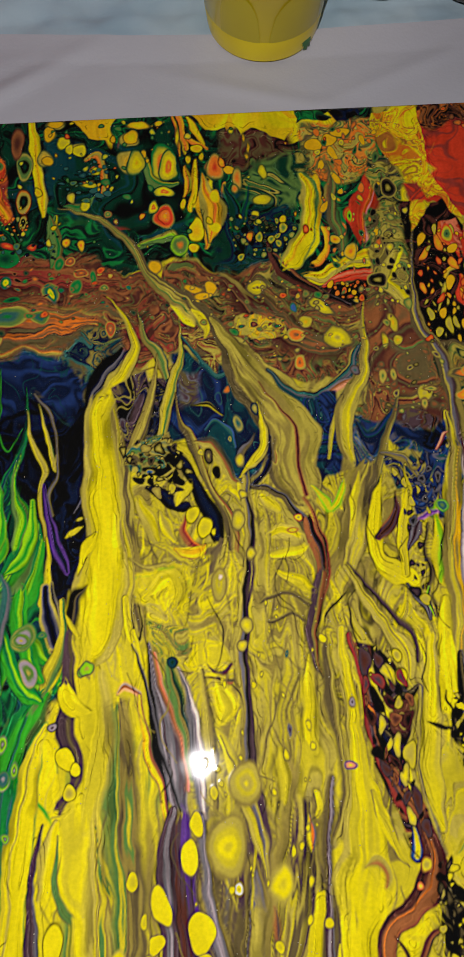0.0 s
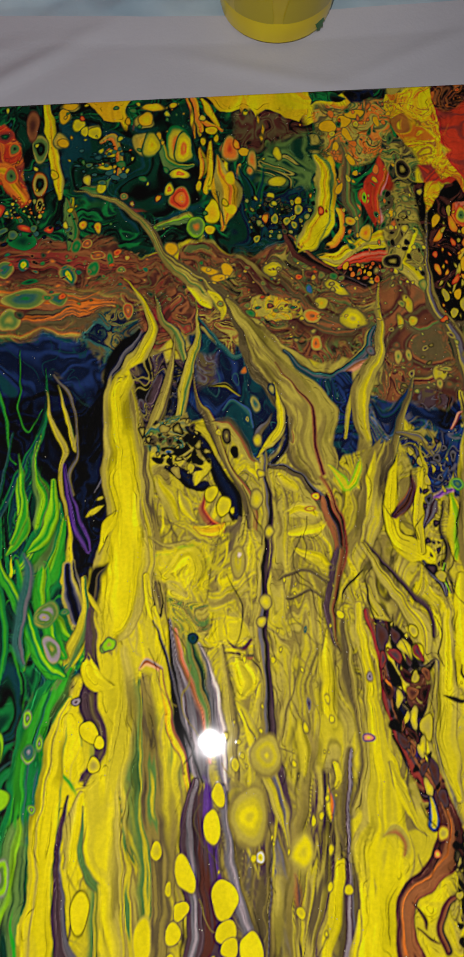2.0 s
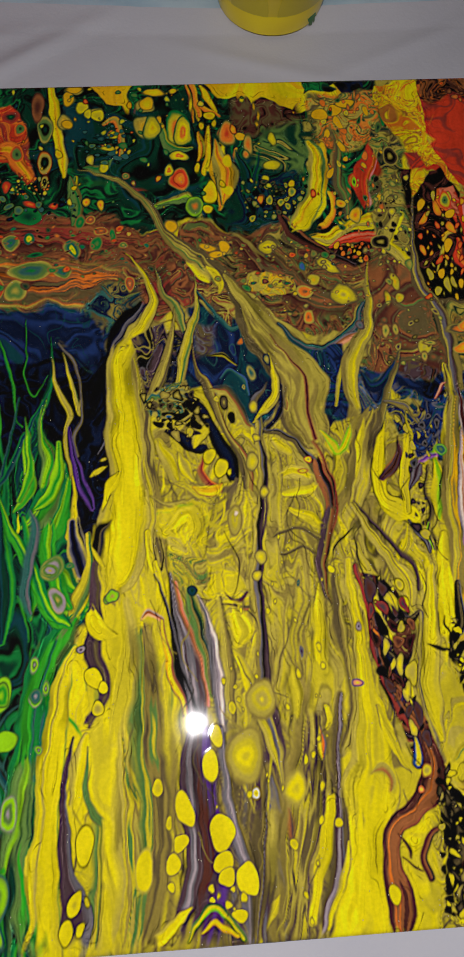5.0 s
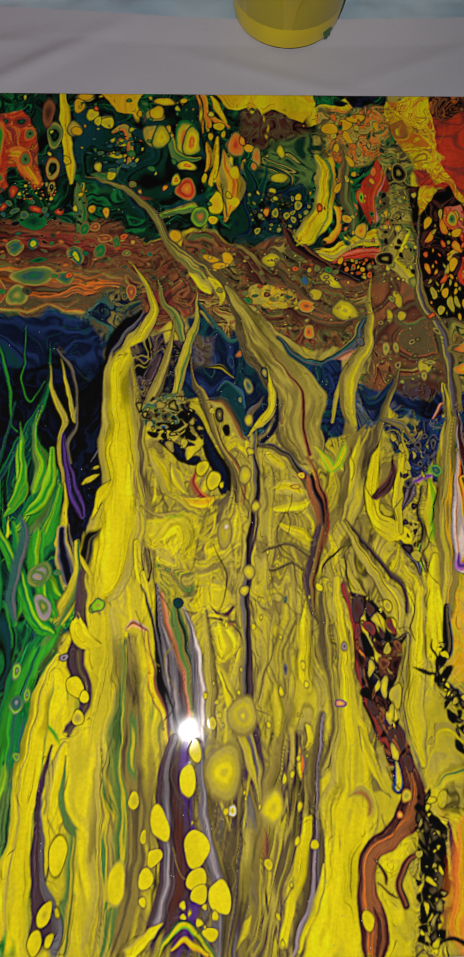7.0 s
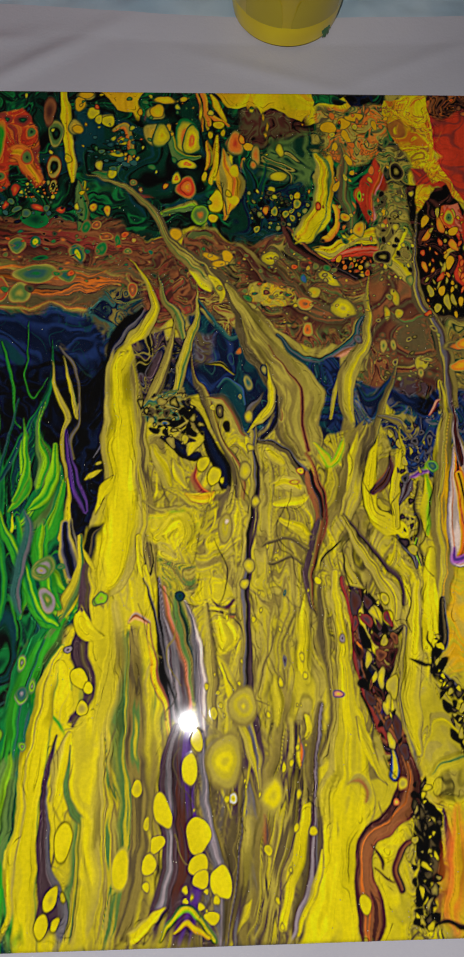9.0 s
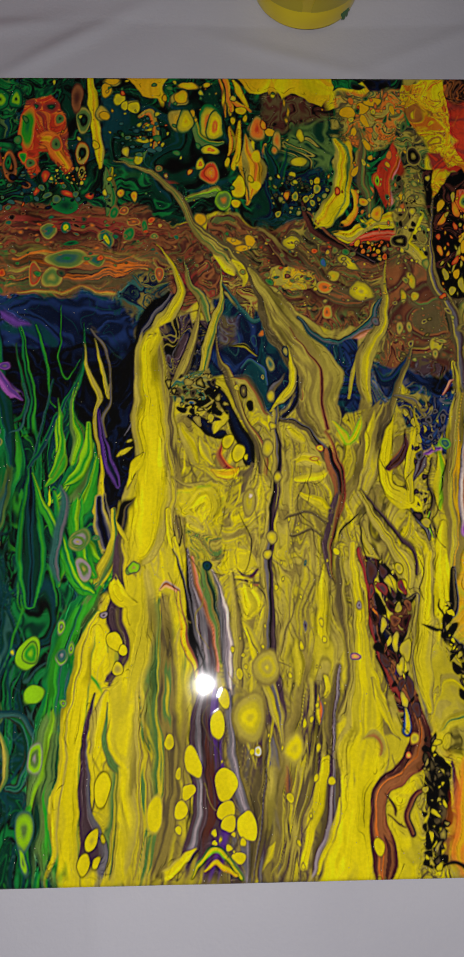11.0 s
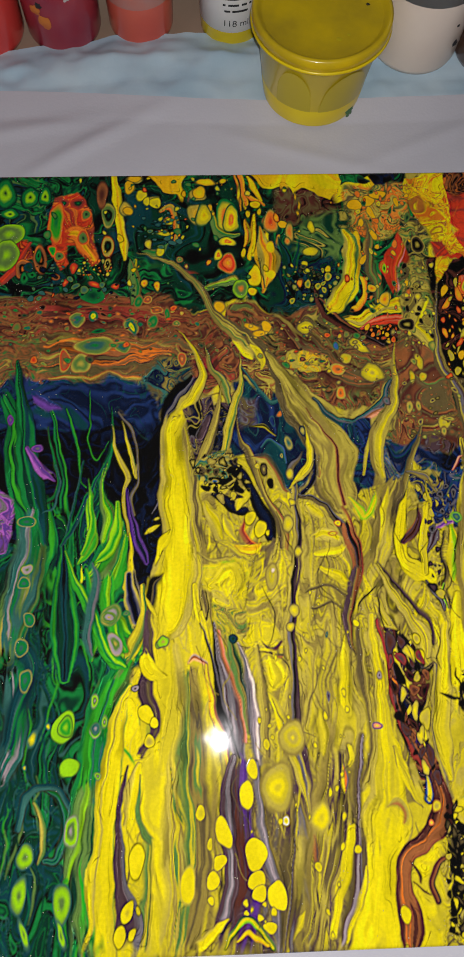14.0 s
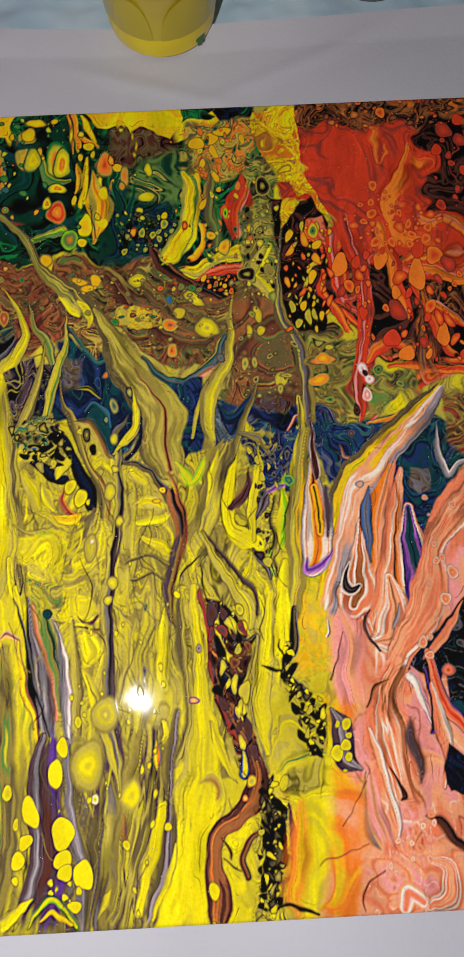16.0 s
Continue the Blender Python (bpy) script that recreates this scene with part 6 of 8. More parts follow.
flow("Yy", [(19.0, -71.0, 0.6), (18.0, -82.0, 2.7), (18.0, -96.0, 3.6), (18.0, -105.0, 2.7)], fine=0.5, edge=1.4, warp=1.2)
flow("Yy", [(18.0, -121.0, 1.5), (19.0, -125.0, 1.5), (18.0, -129.0, 0.9)], fine=0.3, edge=0.7)
flow("yo", [(5.0, -104.0, 2.5), (8.0, -115.0, 4.2), (5.0, -126.0, 2.0)], fine=0.9, edge=2, warp=1.5)
# front left: green bank
flow("gGegG", [(-153.0, 63.0, 2.8), (-145.0, 45.0, 5.3), (-145.0, 28.0, 5.7), (-141.0, 12.0, 6.9), (-133.0, -5.0, 8.9), (-130.0, -21.0, 10.5), (-133.0, -36.0, 9.7)], warp=0.5, fine=0.9, rim='b', rimw=0.6)
marble("pvsp", 6, [(-188, 9), (-151, 7), (-142, 3), (-142, -14), (-146, -25), (-184, -28)], seed=75, feather=1.2, veins='dv', vein=0.05)
cell("vps", -148.0, 46.0, 2.1, 2.8, rim='b')
cell("vps", -133.0, 30.0, 3.0, 2.4, rim='b')
flow("vPp", [(-139.0, 38.0, 0.8), (-136.0, 25.0, 2.0), (-130.0, 17.0, 3.6), (-125.0, 14.0, 2.2)], warp=0.2, fine=0.6, rim='b')
flow("pB", [(-136.0, 61.0, 2.8), (-130.0, 55.0, 3.6), (-123.0, 53.0, 1.6)], warp=0.2, fine=0.5, edge=1)
flow("hkThg", [(-131.0, -8.0, 5.7), (-134.0, -27.0, 7.3), (-137.0, -45.0, 8.1), (-142.0, -62.0, 7.3), (-143.0, -77.0, 5.7)], warp=1, fine=1.2, edge=1.5)
flow("TPTg", [(-139.0, -82.0, 5.7), (-137.0, -99.0, 6.1), (-137.0, -115.0, 6.5), (-141.0, -131.0, 4.0)], warp=1, fine=1, edge=1.5)
cell("TgT", -136.0, -9.0, 4.0, 3.0, rim='k', rimw=0.4)
cell("TgT", -136.0, -71.0, 3.0, 4.8, rim='k', rimw=0.4)
cell("TgT", -133.0, -58.0, 3.0, 3.0, rim='k', rimw=0.4)
cell("TgT", -133.0, -87.0, 2.7, 5.4, rim='k', rimw=0.4)
cell("TgT", -136.0, -40.0, 2.7, 3.0, rim='k', rimw=0.4)
cell("kPh", -135.0, -33.0, 3.0, 2.7, rim='g')
flow("gG", [(-129.0, 42.0, 0.4), (-123.0, 21.0, 0.9), (-122.0, 5.0, 1.0), (-127.0, -0.0, 0.9)], warp=0.2, fine=0.3)
flow("elgh", [(-103.0, -43.0, 3.2), (-94.0, -40.0, 5.7), (-90.0, -31.0, 4.0), (-87.0, -15.0, 2.0)], warp=0.2, fine=0.9, edge=1)
flow("Gt", [(-99.0, -64.0, 0.8), (-91.0, -67.0, 1.6), (-86.0, -73.0, 1.4), (-84.0, -80.0, 1.2)], warp=0.2, fine=0.4)
flow("ksbK", [(-85.0, -37.0, 1.9), (-83.0, -49.0, 3.6), (-81.0, -58.0, 3.6), (-80.0, -61.0, 1.7)], warp=0.2, nest=True, fine=0.3, rim='k', rimw=0.7)
flow("yhY", [(-78.0, -43.0, 1.2), (-77.0, -55.0, 1.6), (-79.0, -64.0, 3.2), (-83.0, -73.0, 3.2), (-85.0, -84.0, 1.4)], warp=0.2, fine=0.8, rim='u', rimw=0.3)
cell("ll", -114.0, -108.0, 5.7, 7.2, rim='G', rimw=0.7, turn=-10.0)
cell("ll", -111.0, -126.0, 5.7, 4.0, rim='G', rimw=0.7, turn=30.0)
cell("hY", -121.0, -107.0, 1.4, 1.8, rim='T', rimw=0.8)
cell("hY", -128.0, -113.0, 2.1, 4.2, rim='T', rimw=0.8, turn=-15.0)
cell("hY", -131.0, -125.0, 1.2, 1.2, rim='T', rimw=0.8)
flow("GTgt", [(-122.0, -134.0, 1.0), (-114.0, -139.0, 2.7), (-111.0, -150.0, 2.7), (-114.0, -162.0, 2.4), (-120.0, -164.0, 1.4)], warp=0.2, nest=True, fine=0.8)
flow("khg", [(-126.0, -141.0, 0.8), (-122.0, -149.0, 1.4), (-121.0, -159.0, 1.4), (-123.0, -165.0, 0.7)], warp=0.2, fine=0.6)
flow("TtG", [(-133.0, -151.0, 1.6), (-128.0, -136.0, 2.0), (-117.0, -134.0, 1.6), (-109.0, -145.0, 1.7), (-110.0, -162.0, 1.7)], warp=0.2, fine=0.9)
cell("hlh", -129.0, -162.0, 3.9, 5.4, rim='T', rimw=0.6)
cell("hlh", -131.0, -177.0, 3.6, 7.2, rim='T', rimw=0.6, turn=-10.0)
cell("hlh", -128.0, -192.0, 1.6, 6.4, rim='T', rimw=0.6, turn=20.0)
cell("hlh", -112.0, -181.0, 4.2, 7.6, rim='T', rimw=0.6)
cell("hlh", -112.0, -193.0, 1.6, 6.0, rim='T', rimw=0.6, turn=15.0)
flow("geGhe", [(-83.0, -78.0, 2.0), (-90.0, -87.0, 5.7), (-96.0, -98.0, 7.3), (-98.0, -111.0, 6.8), (-102.0, -129.0, 6.1), (-104.0, -147.0, 6.8), (-105.0, -167.0, 6.5), (-104.0, -186.0, 9.5), (-102.0, -202.0, 10.1)], warp=0.6, fine=1.1, edge=0.8)
flow("hl", [(-103.0, -132.0, 1.7), (-106.0, -145.0, 3.6), (-109.0, -162.0, 2.4), (-111.0, -172.0, 2.0)], warp=0.2, fine=0.6, edge=1.4)
cell("PlhP", -109.0, -152.0, 3.3, 7.2, rim='h', rimw=0.5, turn=-10.0)
cell("PlhP", -99.0, -110.0, 3.0, 3.0, rim='h', rimw=0.5)
cell("PlhP", -100.0, -97.0, 2.0, 3.0, rim='h', rimw=0.5)
cell("PlhP", -95.0, -106.0, 1.4, 3.0, rim='h', rimw=0.5)
cell("PlhP", -98.0, -130.0, 1.5, 1.8, rim='h', rimw=0.5)
flow("gel", [(-106.0, -34.0, 0.8), (-103.0, -50.0, 2.0), (-101.0, -66.0, 2.4), (-102.0, -78.0, 1.2)], warp=0.2, fine=0.6, rim='G')
# red corner: orange glow, trunk and lattice
marble("KKnKK", 9, [(133, 102), (146, 96), (157, 84), (153, 57), (139, 60), (130, 58), (129, 78)], feather=3, line=0, ragged=2.0, seed=141)
marble("KKnK", 9, [(158, 62), (173, 74), (188, 58), (184, 45), (163, 48)], feather=3, line=0, ragged=2.0, seed=142)
marble("KnK", 8, [(106, 114), (113, 103), (116, 82), (109, 74), (103, 90)], feather=2, line=0, ragged=2.0, seed=143)
flow("ROOR", [(160.0, 173.0, 3.0), (152.0, 152.0, 7.2), (143.0, 136.0, 4.8), (149.0, 117.0, 6.3), (163.0, 108.0, 7.2)], fine=0.8, edge=3.0, rim='')
flow("RMR", [(132.0, 178.0, 0.9), (136.0, 161.0, 1.6), (139.0, 145.0, 0.9)], fine=0.6, edge=2.0, rim='')
flow("OR", [(138.0, 125.0, 3.0), (143.0, 107.0, 4.4), (146.0, 88.0, 3.6), (150.0, 69.0, 2.1)], fine=0.8, rim='K', warp=1.2)
flow("OCRO", [(151.0, 101.0, 3.2), (164.0, 101.0, 6.0), (176.0, 97.0, 8.8), (194.0, 99.0, 6.0)], fine=0.8, rim='K', warp=1.2)
flow("RO", [(153.0, 87.0, 2.7), (159.0, 75.0, 2.4), (164.0, 59.0, 2.4), (171.0, 48.0, 2.2)], fine=0.6, rim='K', warp=1.2)
flow("ROm", [(160.0, 80.0, 0.9), (165.0, 73.0, 3.6), (173.0, 69.0, 2.7), (177.0, 64.0, 0.9)], fine=0.6, rim='K', warp=1.0)
flow("RmRMR", [(113.0, 123.0, 3.6), (113.0, 109.0, 3.6), (114.0, 94.0, 3.2), (117.0, 81.0, 2.2)], fine=0.9, rim='n', warp=0.8)
flow("ROR", [(106.0, 100.0, 1.2), (108.0, 86.0, 2.4), (113.0, 74.0, 2.7), (119.0, 63.0, 1.9)], fine=0.6, rim='K', warp=1.0)
flow("RMmRMR", [(120.0, 133.0, 6.3), (124.0, 113.0, 5.4), (127.0, 96.0, 5.1), (127.0, 72.0, 4.1), (124.0, 55.0, 3.0), (121.0, 39.0, 3.6), (120.0, 21.0, 2.1), (118.0, 14.0, 0.3)], fine=1.1, rim='n', warp=0.6)
flow("ROC", [(126.0, 47.0, 1.3), (132.0, 54.0, 3.6), (140.0, 57.0, 2.7), (146.0, 52.0, 1.8), (141.0, 47.0, 0.6)], fine=0.6, rim='K', warp=0.6)
flow("ORO", [(137.0, 44.0, 1.2), (150.0, 44.0, 2.1), (165.0, 41.0, 2.4), (183.0, 40.0, 2.4)], fine=0.6, rim='n', warp=0.6)
flow("nrdrn", [(157.0, 87.0, 0.3), (156.0, 68.0, 1.2), (154.0, 55.0, 2.4), (154.0, 44.0, 5.7), (155.0, 39.0, 7.6)], fine=0.8, rim='K', warp=0.3)
# blue pools under the bridge
marble("bBtbB", 9, [(92, 16), (122, 15), (135, 19), (113, -7), (102, -14), (98, 2)], feather=2, line=0, seed=101, veins='Ts', vein=0.05)
flow("crs", [(107.0, 4.0, 0.3), (109.0, -3.0, 0.9), (115.0, -3.0, 0.9), (120.0, 2.0, 0.3)], fine=0.4, rim='b')
cell("sds", 114.0, 10.0, 2.1, 2.2, rim='b')
marble("tbBtb", 11, [(136, -0), (152, 15), (155, -6), (162, -18), (147, -31), (143, -49), (136, -67), (132, -48), (133, -18)], feather=2, line=0, seed=102, veins='bT', vein=0.04)
flow("GhG", [(143.0, 3.0, 0.9), (146.0, 8.0, 2.7), (150.0, 10.0, 2.4)], fine=0.8, edge=1.2, rim='')
marble("usdu", 6, [(143, -9), (151, -10), (151, -21), (145, -23), (141, -19)], feather=1.5, seed=103)
flow("OA", [(122.0, 14.0, 0.6), (131.0, 16.0, 1.2), (141.0, 20.0, 1.2), (150.0, 26.0, 0.9)], fine=0.4, rim='u')
# amber, peach and white run
flow("uAYAcwcPsP", [(162.0, 33.0, 1.8), (152.0, 23.0, 6.0), (138.0, 9.0, 8.1), (124.0, -5.0, 9.6), (113.0, -17.0, 10.2), (108.0, -32.0, 8.4), (104.0, -47.0, 7.2), (99.0, -61.0, 6.0), (95.0, -75.0, 4.2)], fine=0.5, warp=0.25, rim='d')
cell("Pc", 116.0, -15.0, 2.1, 1.9, rim='s')
flow("okykoAo", [(92.0, 15.0, 2.5), (88.0, -7.0, 3.2), (84.0, -28.0, 4.8), (83.0, -46.0, 4.4), (83.0, -63.0, 3.6), (80.0, -79.0, 2.5)], fine=1.1, edge=0.8, warp=0.4)
flow("PwcwAOK", [(96.0, 5.0, 0.6), (94.0, -13.0, 3.6), (94.0, -31.0, 7.5), (93.0, -45.0, 8.1), (90.0, -55.0, 4.4)], nest=True, fine=0.3, rim='d', warp=0.25)
flow("wdnK", [(95.0, 18.0, 0.3), (95.0, 3.0, 1.5), (96.0, -8.0, 2.1), (96.0, -12.0, 1.2)], nest=True, fine=0.3, rim='n', warp=0.2)
flow("OAK", [(94.0, -16.0, 1.9), (95.0, -28.0, 2.8), (95.0, -39.0, 2.1)], nest=True, fine=0.3, rim='d', warp=0.2)
flow("ds", [(100.0, -17.0, 1.2), (100.0, -29.0, 2.1), (99.0, -40.0, 0.9)], fine=0.7, edge=0.8, rim='')
flow("vpvb", [(87.0, -50.0, 0.6), (88.0, -56.0, 1.8), (94.0, -53.0, 1.8), (101.0, -46.0, 0.6)], fine=0.5, rim='', edge=0.7)
flow("OcOcC", [(134.0, -5.0, 1.8), (127.0, -20.0, 4.8), (123.0, -36.0, 4.2), (122.0, -53.0, 3.6), (118.0, -67.0, 3.6)], fine=0.8, rim='d', warp=0.3)
flow("cwcCwrC", [(115.0, -32.0, 1.3), (113.0, -51.0, 4.4), (111.0, -66.0, 9.6), (108.0, -74.0, 6.6)], nest=True, fine=0.3, rim='d', warp=0.25)
flow("wKd", [(108.0, -53.0, 0.3), (105.0, -61.0, 2.1), (107.0, -66.0, 2.7), (111.0, -64.0, 1.2)], nest=True, fine=0.3, rim='w', warp=0.2)
flow("dqsq", [(121.0, -16.0, 0.4), (118.0, -31.0, 3.3), (118.0, -43.0, 1.8), (118.0, -53.0, 0.6)], nest=True, fine=0.4, rim='n', warp=0.2)
flow("CcwcCc", [(137.0, -10.0, 1.3), (131.0, -30.0, 3.9), (128.0, -51.0, 5.1), (123.0, -69.0, 6.0), (116.0, -83.0, 3.6)], fine=0.7, rim='d', warp=0.25)
flow("KOK", [(134.0, -15.0, 0.3), (132.0, -36.0, 0.8), (130.0, -57.0, 1.8), (132.0, -72.0, 1.2)], fine=0.4, rim='', warp=0.2)
flow("cwKpvtb", [(138.0, -28.0, 2.4), (138.0, -47.0, 7.5), (139.0, -61.0, 8.4), (136.0, -71.0, 4.8)], nest=True, fine=0.35, rim='C', warp=0.25)
flow("cwcwCcr", [(126.0, -62.0, 2.4), (127.0, -76.0, 7.8), (124.0, -87.0, 8.4), (117.0, -90.0, 3.0)], nest=True, fine=0.3, rim='r', warp=0.25)
flow("Kdn", [(115.0, -76.0, 0.3), (112.0, -83.0, 0.9), (114.0, -89.0, 0.9), (118.0, -94.0, 0.6)], fine=0.3, rim='', warp=0.2)
flow("sPs", [(129.0, -74.0, 0.6), (127.0, -80.0, 1.3), (125.0, -83.0, 0.6)], fine=0.4, rim='d')
flow("CcCcCcw", [(179.0, -12.0, 8.4), (161.0, -29.0, 9.6), (149.0, -46.0, 5.4), (145.0, -64.0, 8.2), (139.0, -80.0, 8.4), (130.0, -90.0, 7.2), (123.0, -101.0, 3.2)], fine=0.8, warp=0.4, rim='d', edge=0.7)
cell("wcCc", 149.0, -46.0, 1.5, 1.6, rim='s', rimw=0.35)
cell("wcCc", 149.0, -54.0, 1.8, 2.2, rim='s', rimw=0.35)
cell("wcCc", 152.0, -54.0, 1.5, 2.5, rim='s', rimw=0.35)
cell("wcCc", 151.0, -72.0, 2.7, 3.2, rim='s', rimw=0.35)
cell("wcCc", 156.0, -60.0, 2.7, 3.2, rim='s', rimw=0.35)
cell("wcCc", 144.0, -65.0, 1.2, 1.3, rim='s', rimw=0.35)
cell("wcCc", 148.0, -32.0, 1.0, 0.8, rim='s', rimw=0.35)
cell("wcCc", 160.0, -28.0, 1.8, 1.9, rim='s', rimw=0.35)
cell("wcCc", 147.0, -24.0, 1.8, 1.3, rim='s', rimw=0.35)
cell("wcCc", 142.0, -89.0, 1.2, 1.6, rim='s', rimw=0.35)
cell("wcCc", 138.0, -91.0, 2.2, 3.0, rim='s', rimw=0.35)
cell("wcCc", 141.0, -97.0, 2.1, 2.2, rim='s', rimw=0.35)
cell("wcCc", 146.0, -81.0, 1.2, 1.3, rim='s', rimw=0.35)
flow("sPws", [(156.0, 14.0, 0.3), (156.0, 0.0, 1.5), (159.0, -12.0, 2.1), (165.0, -9.0, 1.5), (173.0, -4.0, 0.9)], fine=0.7, rim='t', warp=0.3)
marble("KKbK", 8, [(165, -64), (152, -80), (138, -93), (129, -102), (136, -106), (142, -122), (148, -102), (161, -92)], feather=1, seed=104, line=0, veins='s', vein=0.04)
flow("Cc", [(158.0, -74.0, 0.4), (151.0, -86.0, 2.1), (143.0, -94.0, 2.1), (138.0, -100.0, 0.6)], fine=0.4, rim='K')
marble("KbKK", 8, [(148, -94), (170, -78), (162, -144), (150, -125)], feather=1, seed=105, line=0, veins='ts', vein=0.05)
cell("RCR", 149.0, -104.0, 3.0, 2.9, rim='s')
flow("wPmw", [(129.0, -102.0, 2.7), (133.0, -109.0, 2.7), (136.0, -119.0, 1.8), (140.0, -128.0, 0.9)], fine=0.6, rim='p', warp=0.3)
flow("KpK", [(137.0, -104.0, 0.9), (139.0, -115.0, 1.2), (140.0, -126.0, 2.1), (138.0, -130.0, 0.6)], fine=0.4, rim='')
flow("CRCp", [(140.0, -96.0, 1.5), (143.0, -109.0, 2.8), (148.0, -122.0, 3.0), (156.0, -134.0, 2.0)], fine=0.5, rim='K', warp=0.3)
flow("CcwC", [(140.0, -110.0, 1.2), (143.0, -127.0, 3.6), (144.0, -144.0, 2.0), (141.0, -154.0, 1.2)], fine=0.7, rim='K', warp=0.3)
marble("KKbK", 6, [(145, -135), (156, -145), (154, -157), (144, -157), (142, -146)], feather=1, seed=106, line=0)
flow("CcwcCrcC", [(126.0, -97.0, 5.4), (119.0, -114.0, 6.4), (119.0, -131.0, 11.4), (123.0, -148.0, 7.2), (125.0, -164.0, 9.0)], fine=1.2, edge=2.0, rim='', warp=0.8)
flow("dnr", [(129.0, -124.0, 0.4), (129.0, -132.0, 2.7), (132.0, -143.0, 2.1), (131.0, -151.0, 0.6)], fine=1.0, edge=1.0, rim='')
flow("KrC", [(122.0, -106.0, 0.2), (115.0, -111.0, 0.9), (110.0, -119.0, 0.6)], fine=0.4, rim='')
flow("cwPc", [(110.0, -128.0, 0.9), (114.0, -140.0, 1.8), (117.0, -154.0, 1.6), (120.0, -166.0, 1.6), (118.0, -176.0, 0.4)], fine=0.8, rim='r', warp=0.4)
flow("mcm", [(109.0, -147.0, 1.8), (109.0, -162.0, 4.2), (114.0, -175.0, 3.0)], fine=0.6, rim='r', edge=1.0)
flow("usk", [(107.0, -146.0, 0.3), (105.0, -160.0, 0.7), (106.0, -172.0, 1.8), (110.0, -177.0, 0.4)], fine=0.7, edge=0.7, rim='')
flow("nK", [(118.0, -144.0, 0.2), (122.0, -150.0, 0.9), (124.0, -156.0, 1.3), (122.0, -158.0, 0.4)], fine=0.4, rim='')
flow("mmcm", [(101.0, -75.0, 2.4), (105.0, -90.0, 6.6), (102.0, -102.0, 6.3), (105.0, -119.0, 3.2)], fine=0.4, edge=3.0, rim='')
flow("nK", [(102.0, -85.0, 0.2), (98.0, -94.0, 0.3), (94.0, -105.0, 0.4)], fine=0.2, rim='')
flow("Wsd", [(96.0, -78.0, 0.3), (96.0, -83.0, 0.6), (95.0, -85.0, 0.6)], fine=0.3, rim='')
# yellow and coral field at the front
marble("YYyY", 14, [(84, -132), (91, -139), (96, -154), (90, -178), (85, -202), (73, -202), (75, -165), (71, -148)], feather=5, line=0, rings=1, seed=107)
marble("AOcA", 14, [(92, -144), (105, -150), (105, -179), (99, -203), (84, -202), (90, -178)], feather=9, line=0, rings=1, seed=108)
marble("CcmCc", 13, [(104, -178), (114, -180), (152, -174), (153, -208), (98, -205)], feather=6, line=0.1, rings=1.2, seed=109, veins='w', vein=0.03)
flow("CwCwCc", [(131.0, -182.0, 1.5), (139.0, -188.0, 4.2), (138.0, -198.0, 5.7), (129.0, -201.0, 3.6)], nest=True, fine=0.4, rim='', edge=1.0)
flow("cwmC", [(118.0, -201.0, 3.0), (121.0, -194.0, 4.2), (126.0, -198.0, 3.0)], nest=True, fine=0.4, rim='r', edge=1.0)
scatter(['wc', 'cC', 'mc'], 40, 0.5, 1.6, [(128, -156), (138, -156), (134, -181), (113, -194), (114, -180)], rim='C', seed=19)
flow("nM", [(107.0, -150.0, 0.3), (100.0, -159.0, 0.2), (95.0, -167.0, 0.2)], fine=0.2, rim='')
flow("Mr", [(105.0, -175.0, 0.2), (94.0, -179.0, 0.3), (83.0, -183.0, 0.2)], fine=0.2, rim='')
flow("nM", [(111.0, -186.0, 0.3), (103.0, -191.0, 0.4), (101.0, -197.0, 0.4), (102.0, -201.0, 0.2)], fine=0.2, rim='')
flow("nKd", [(132.0, -165.0, 0.4), (138.0, -169.0, 1.8), (143.0, -176.0, 2.4), (150.0, -181.0, 1.2)], fine=0.8, rim='', edge=0.7)
# yellow islets
flow("dPsPd", [(94.0, -119.0, 0.9), (98.0, -127.0, 4.8), (98.0, -138.0, 5.1), (105.0, -144.0, 1.0)], fine=0.7, rim='d', warp=0.4)
cell("Yy", 96.0, -125.0, 1.2, 1.9, rim='d', rimw=0.4)
cell("Yy", 100.0, -125.0, 2.1, 3.2, rim='d', rimw=0.4)
cell("Yy", 101.0, -130.0, 1.5, 1.6, rim='d', rimw=0.4)
cell("Yy", 95.0, -137.0, 3.2, 3.4, rim='d', rimw=0.4)
cell("Yy", 99.0, -134.0, 2.5, 2.7, rim='d', rimw=0.4)
cell("Yy", 100.0, -139.0, 1.8, 2.2, rim='d', rimw=0.4)
cell("Yy", 98.0, -145.0, 1.4, 0.8, rim='d', rimw=0.4)
flow("KuKK", [(75.0, -87.0, 1.3), (76.0, -102.0, 2.0), (82.0, -112.0, 2.4), (86.0, -120.0, 4.2), (87.0, -129.0, 3.0), (87.0, -136.0, 0.9)], fine=0.6, warp=1.8, rim='')
flow("Kk", [(80.0, -116.0, 1.2), (83.0, -125.0, 3.3), (84.0, -134.0, 1.2)], fine=0.8, warp=2.0, rim='')
flow("cC", [(89.0, -122.0, 0.2), (89.0, -130.0, 0.4), (88.0, -135.0, 0.3)], fine=0.2, rim='')
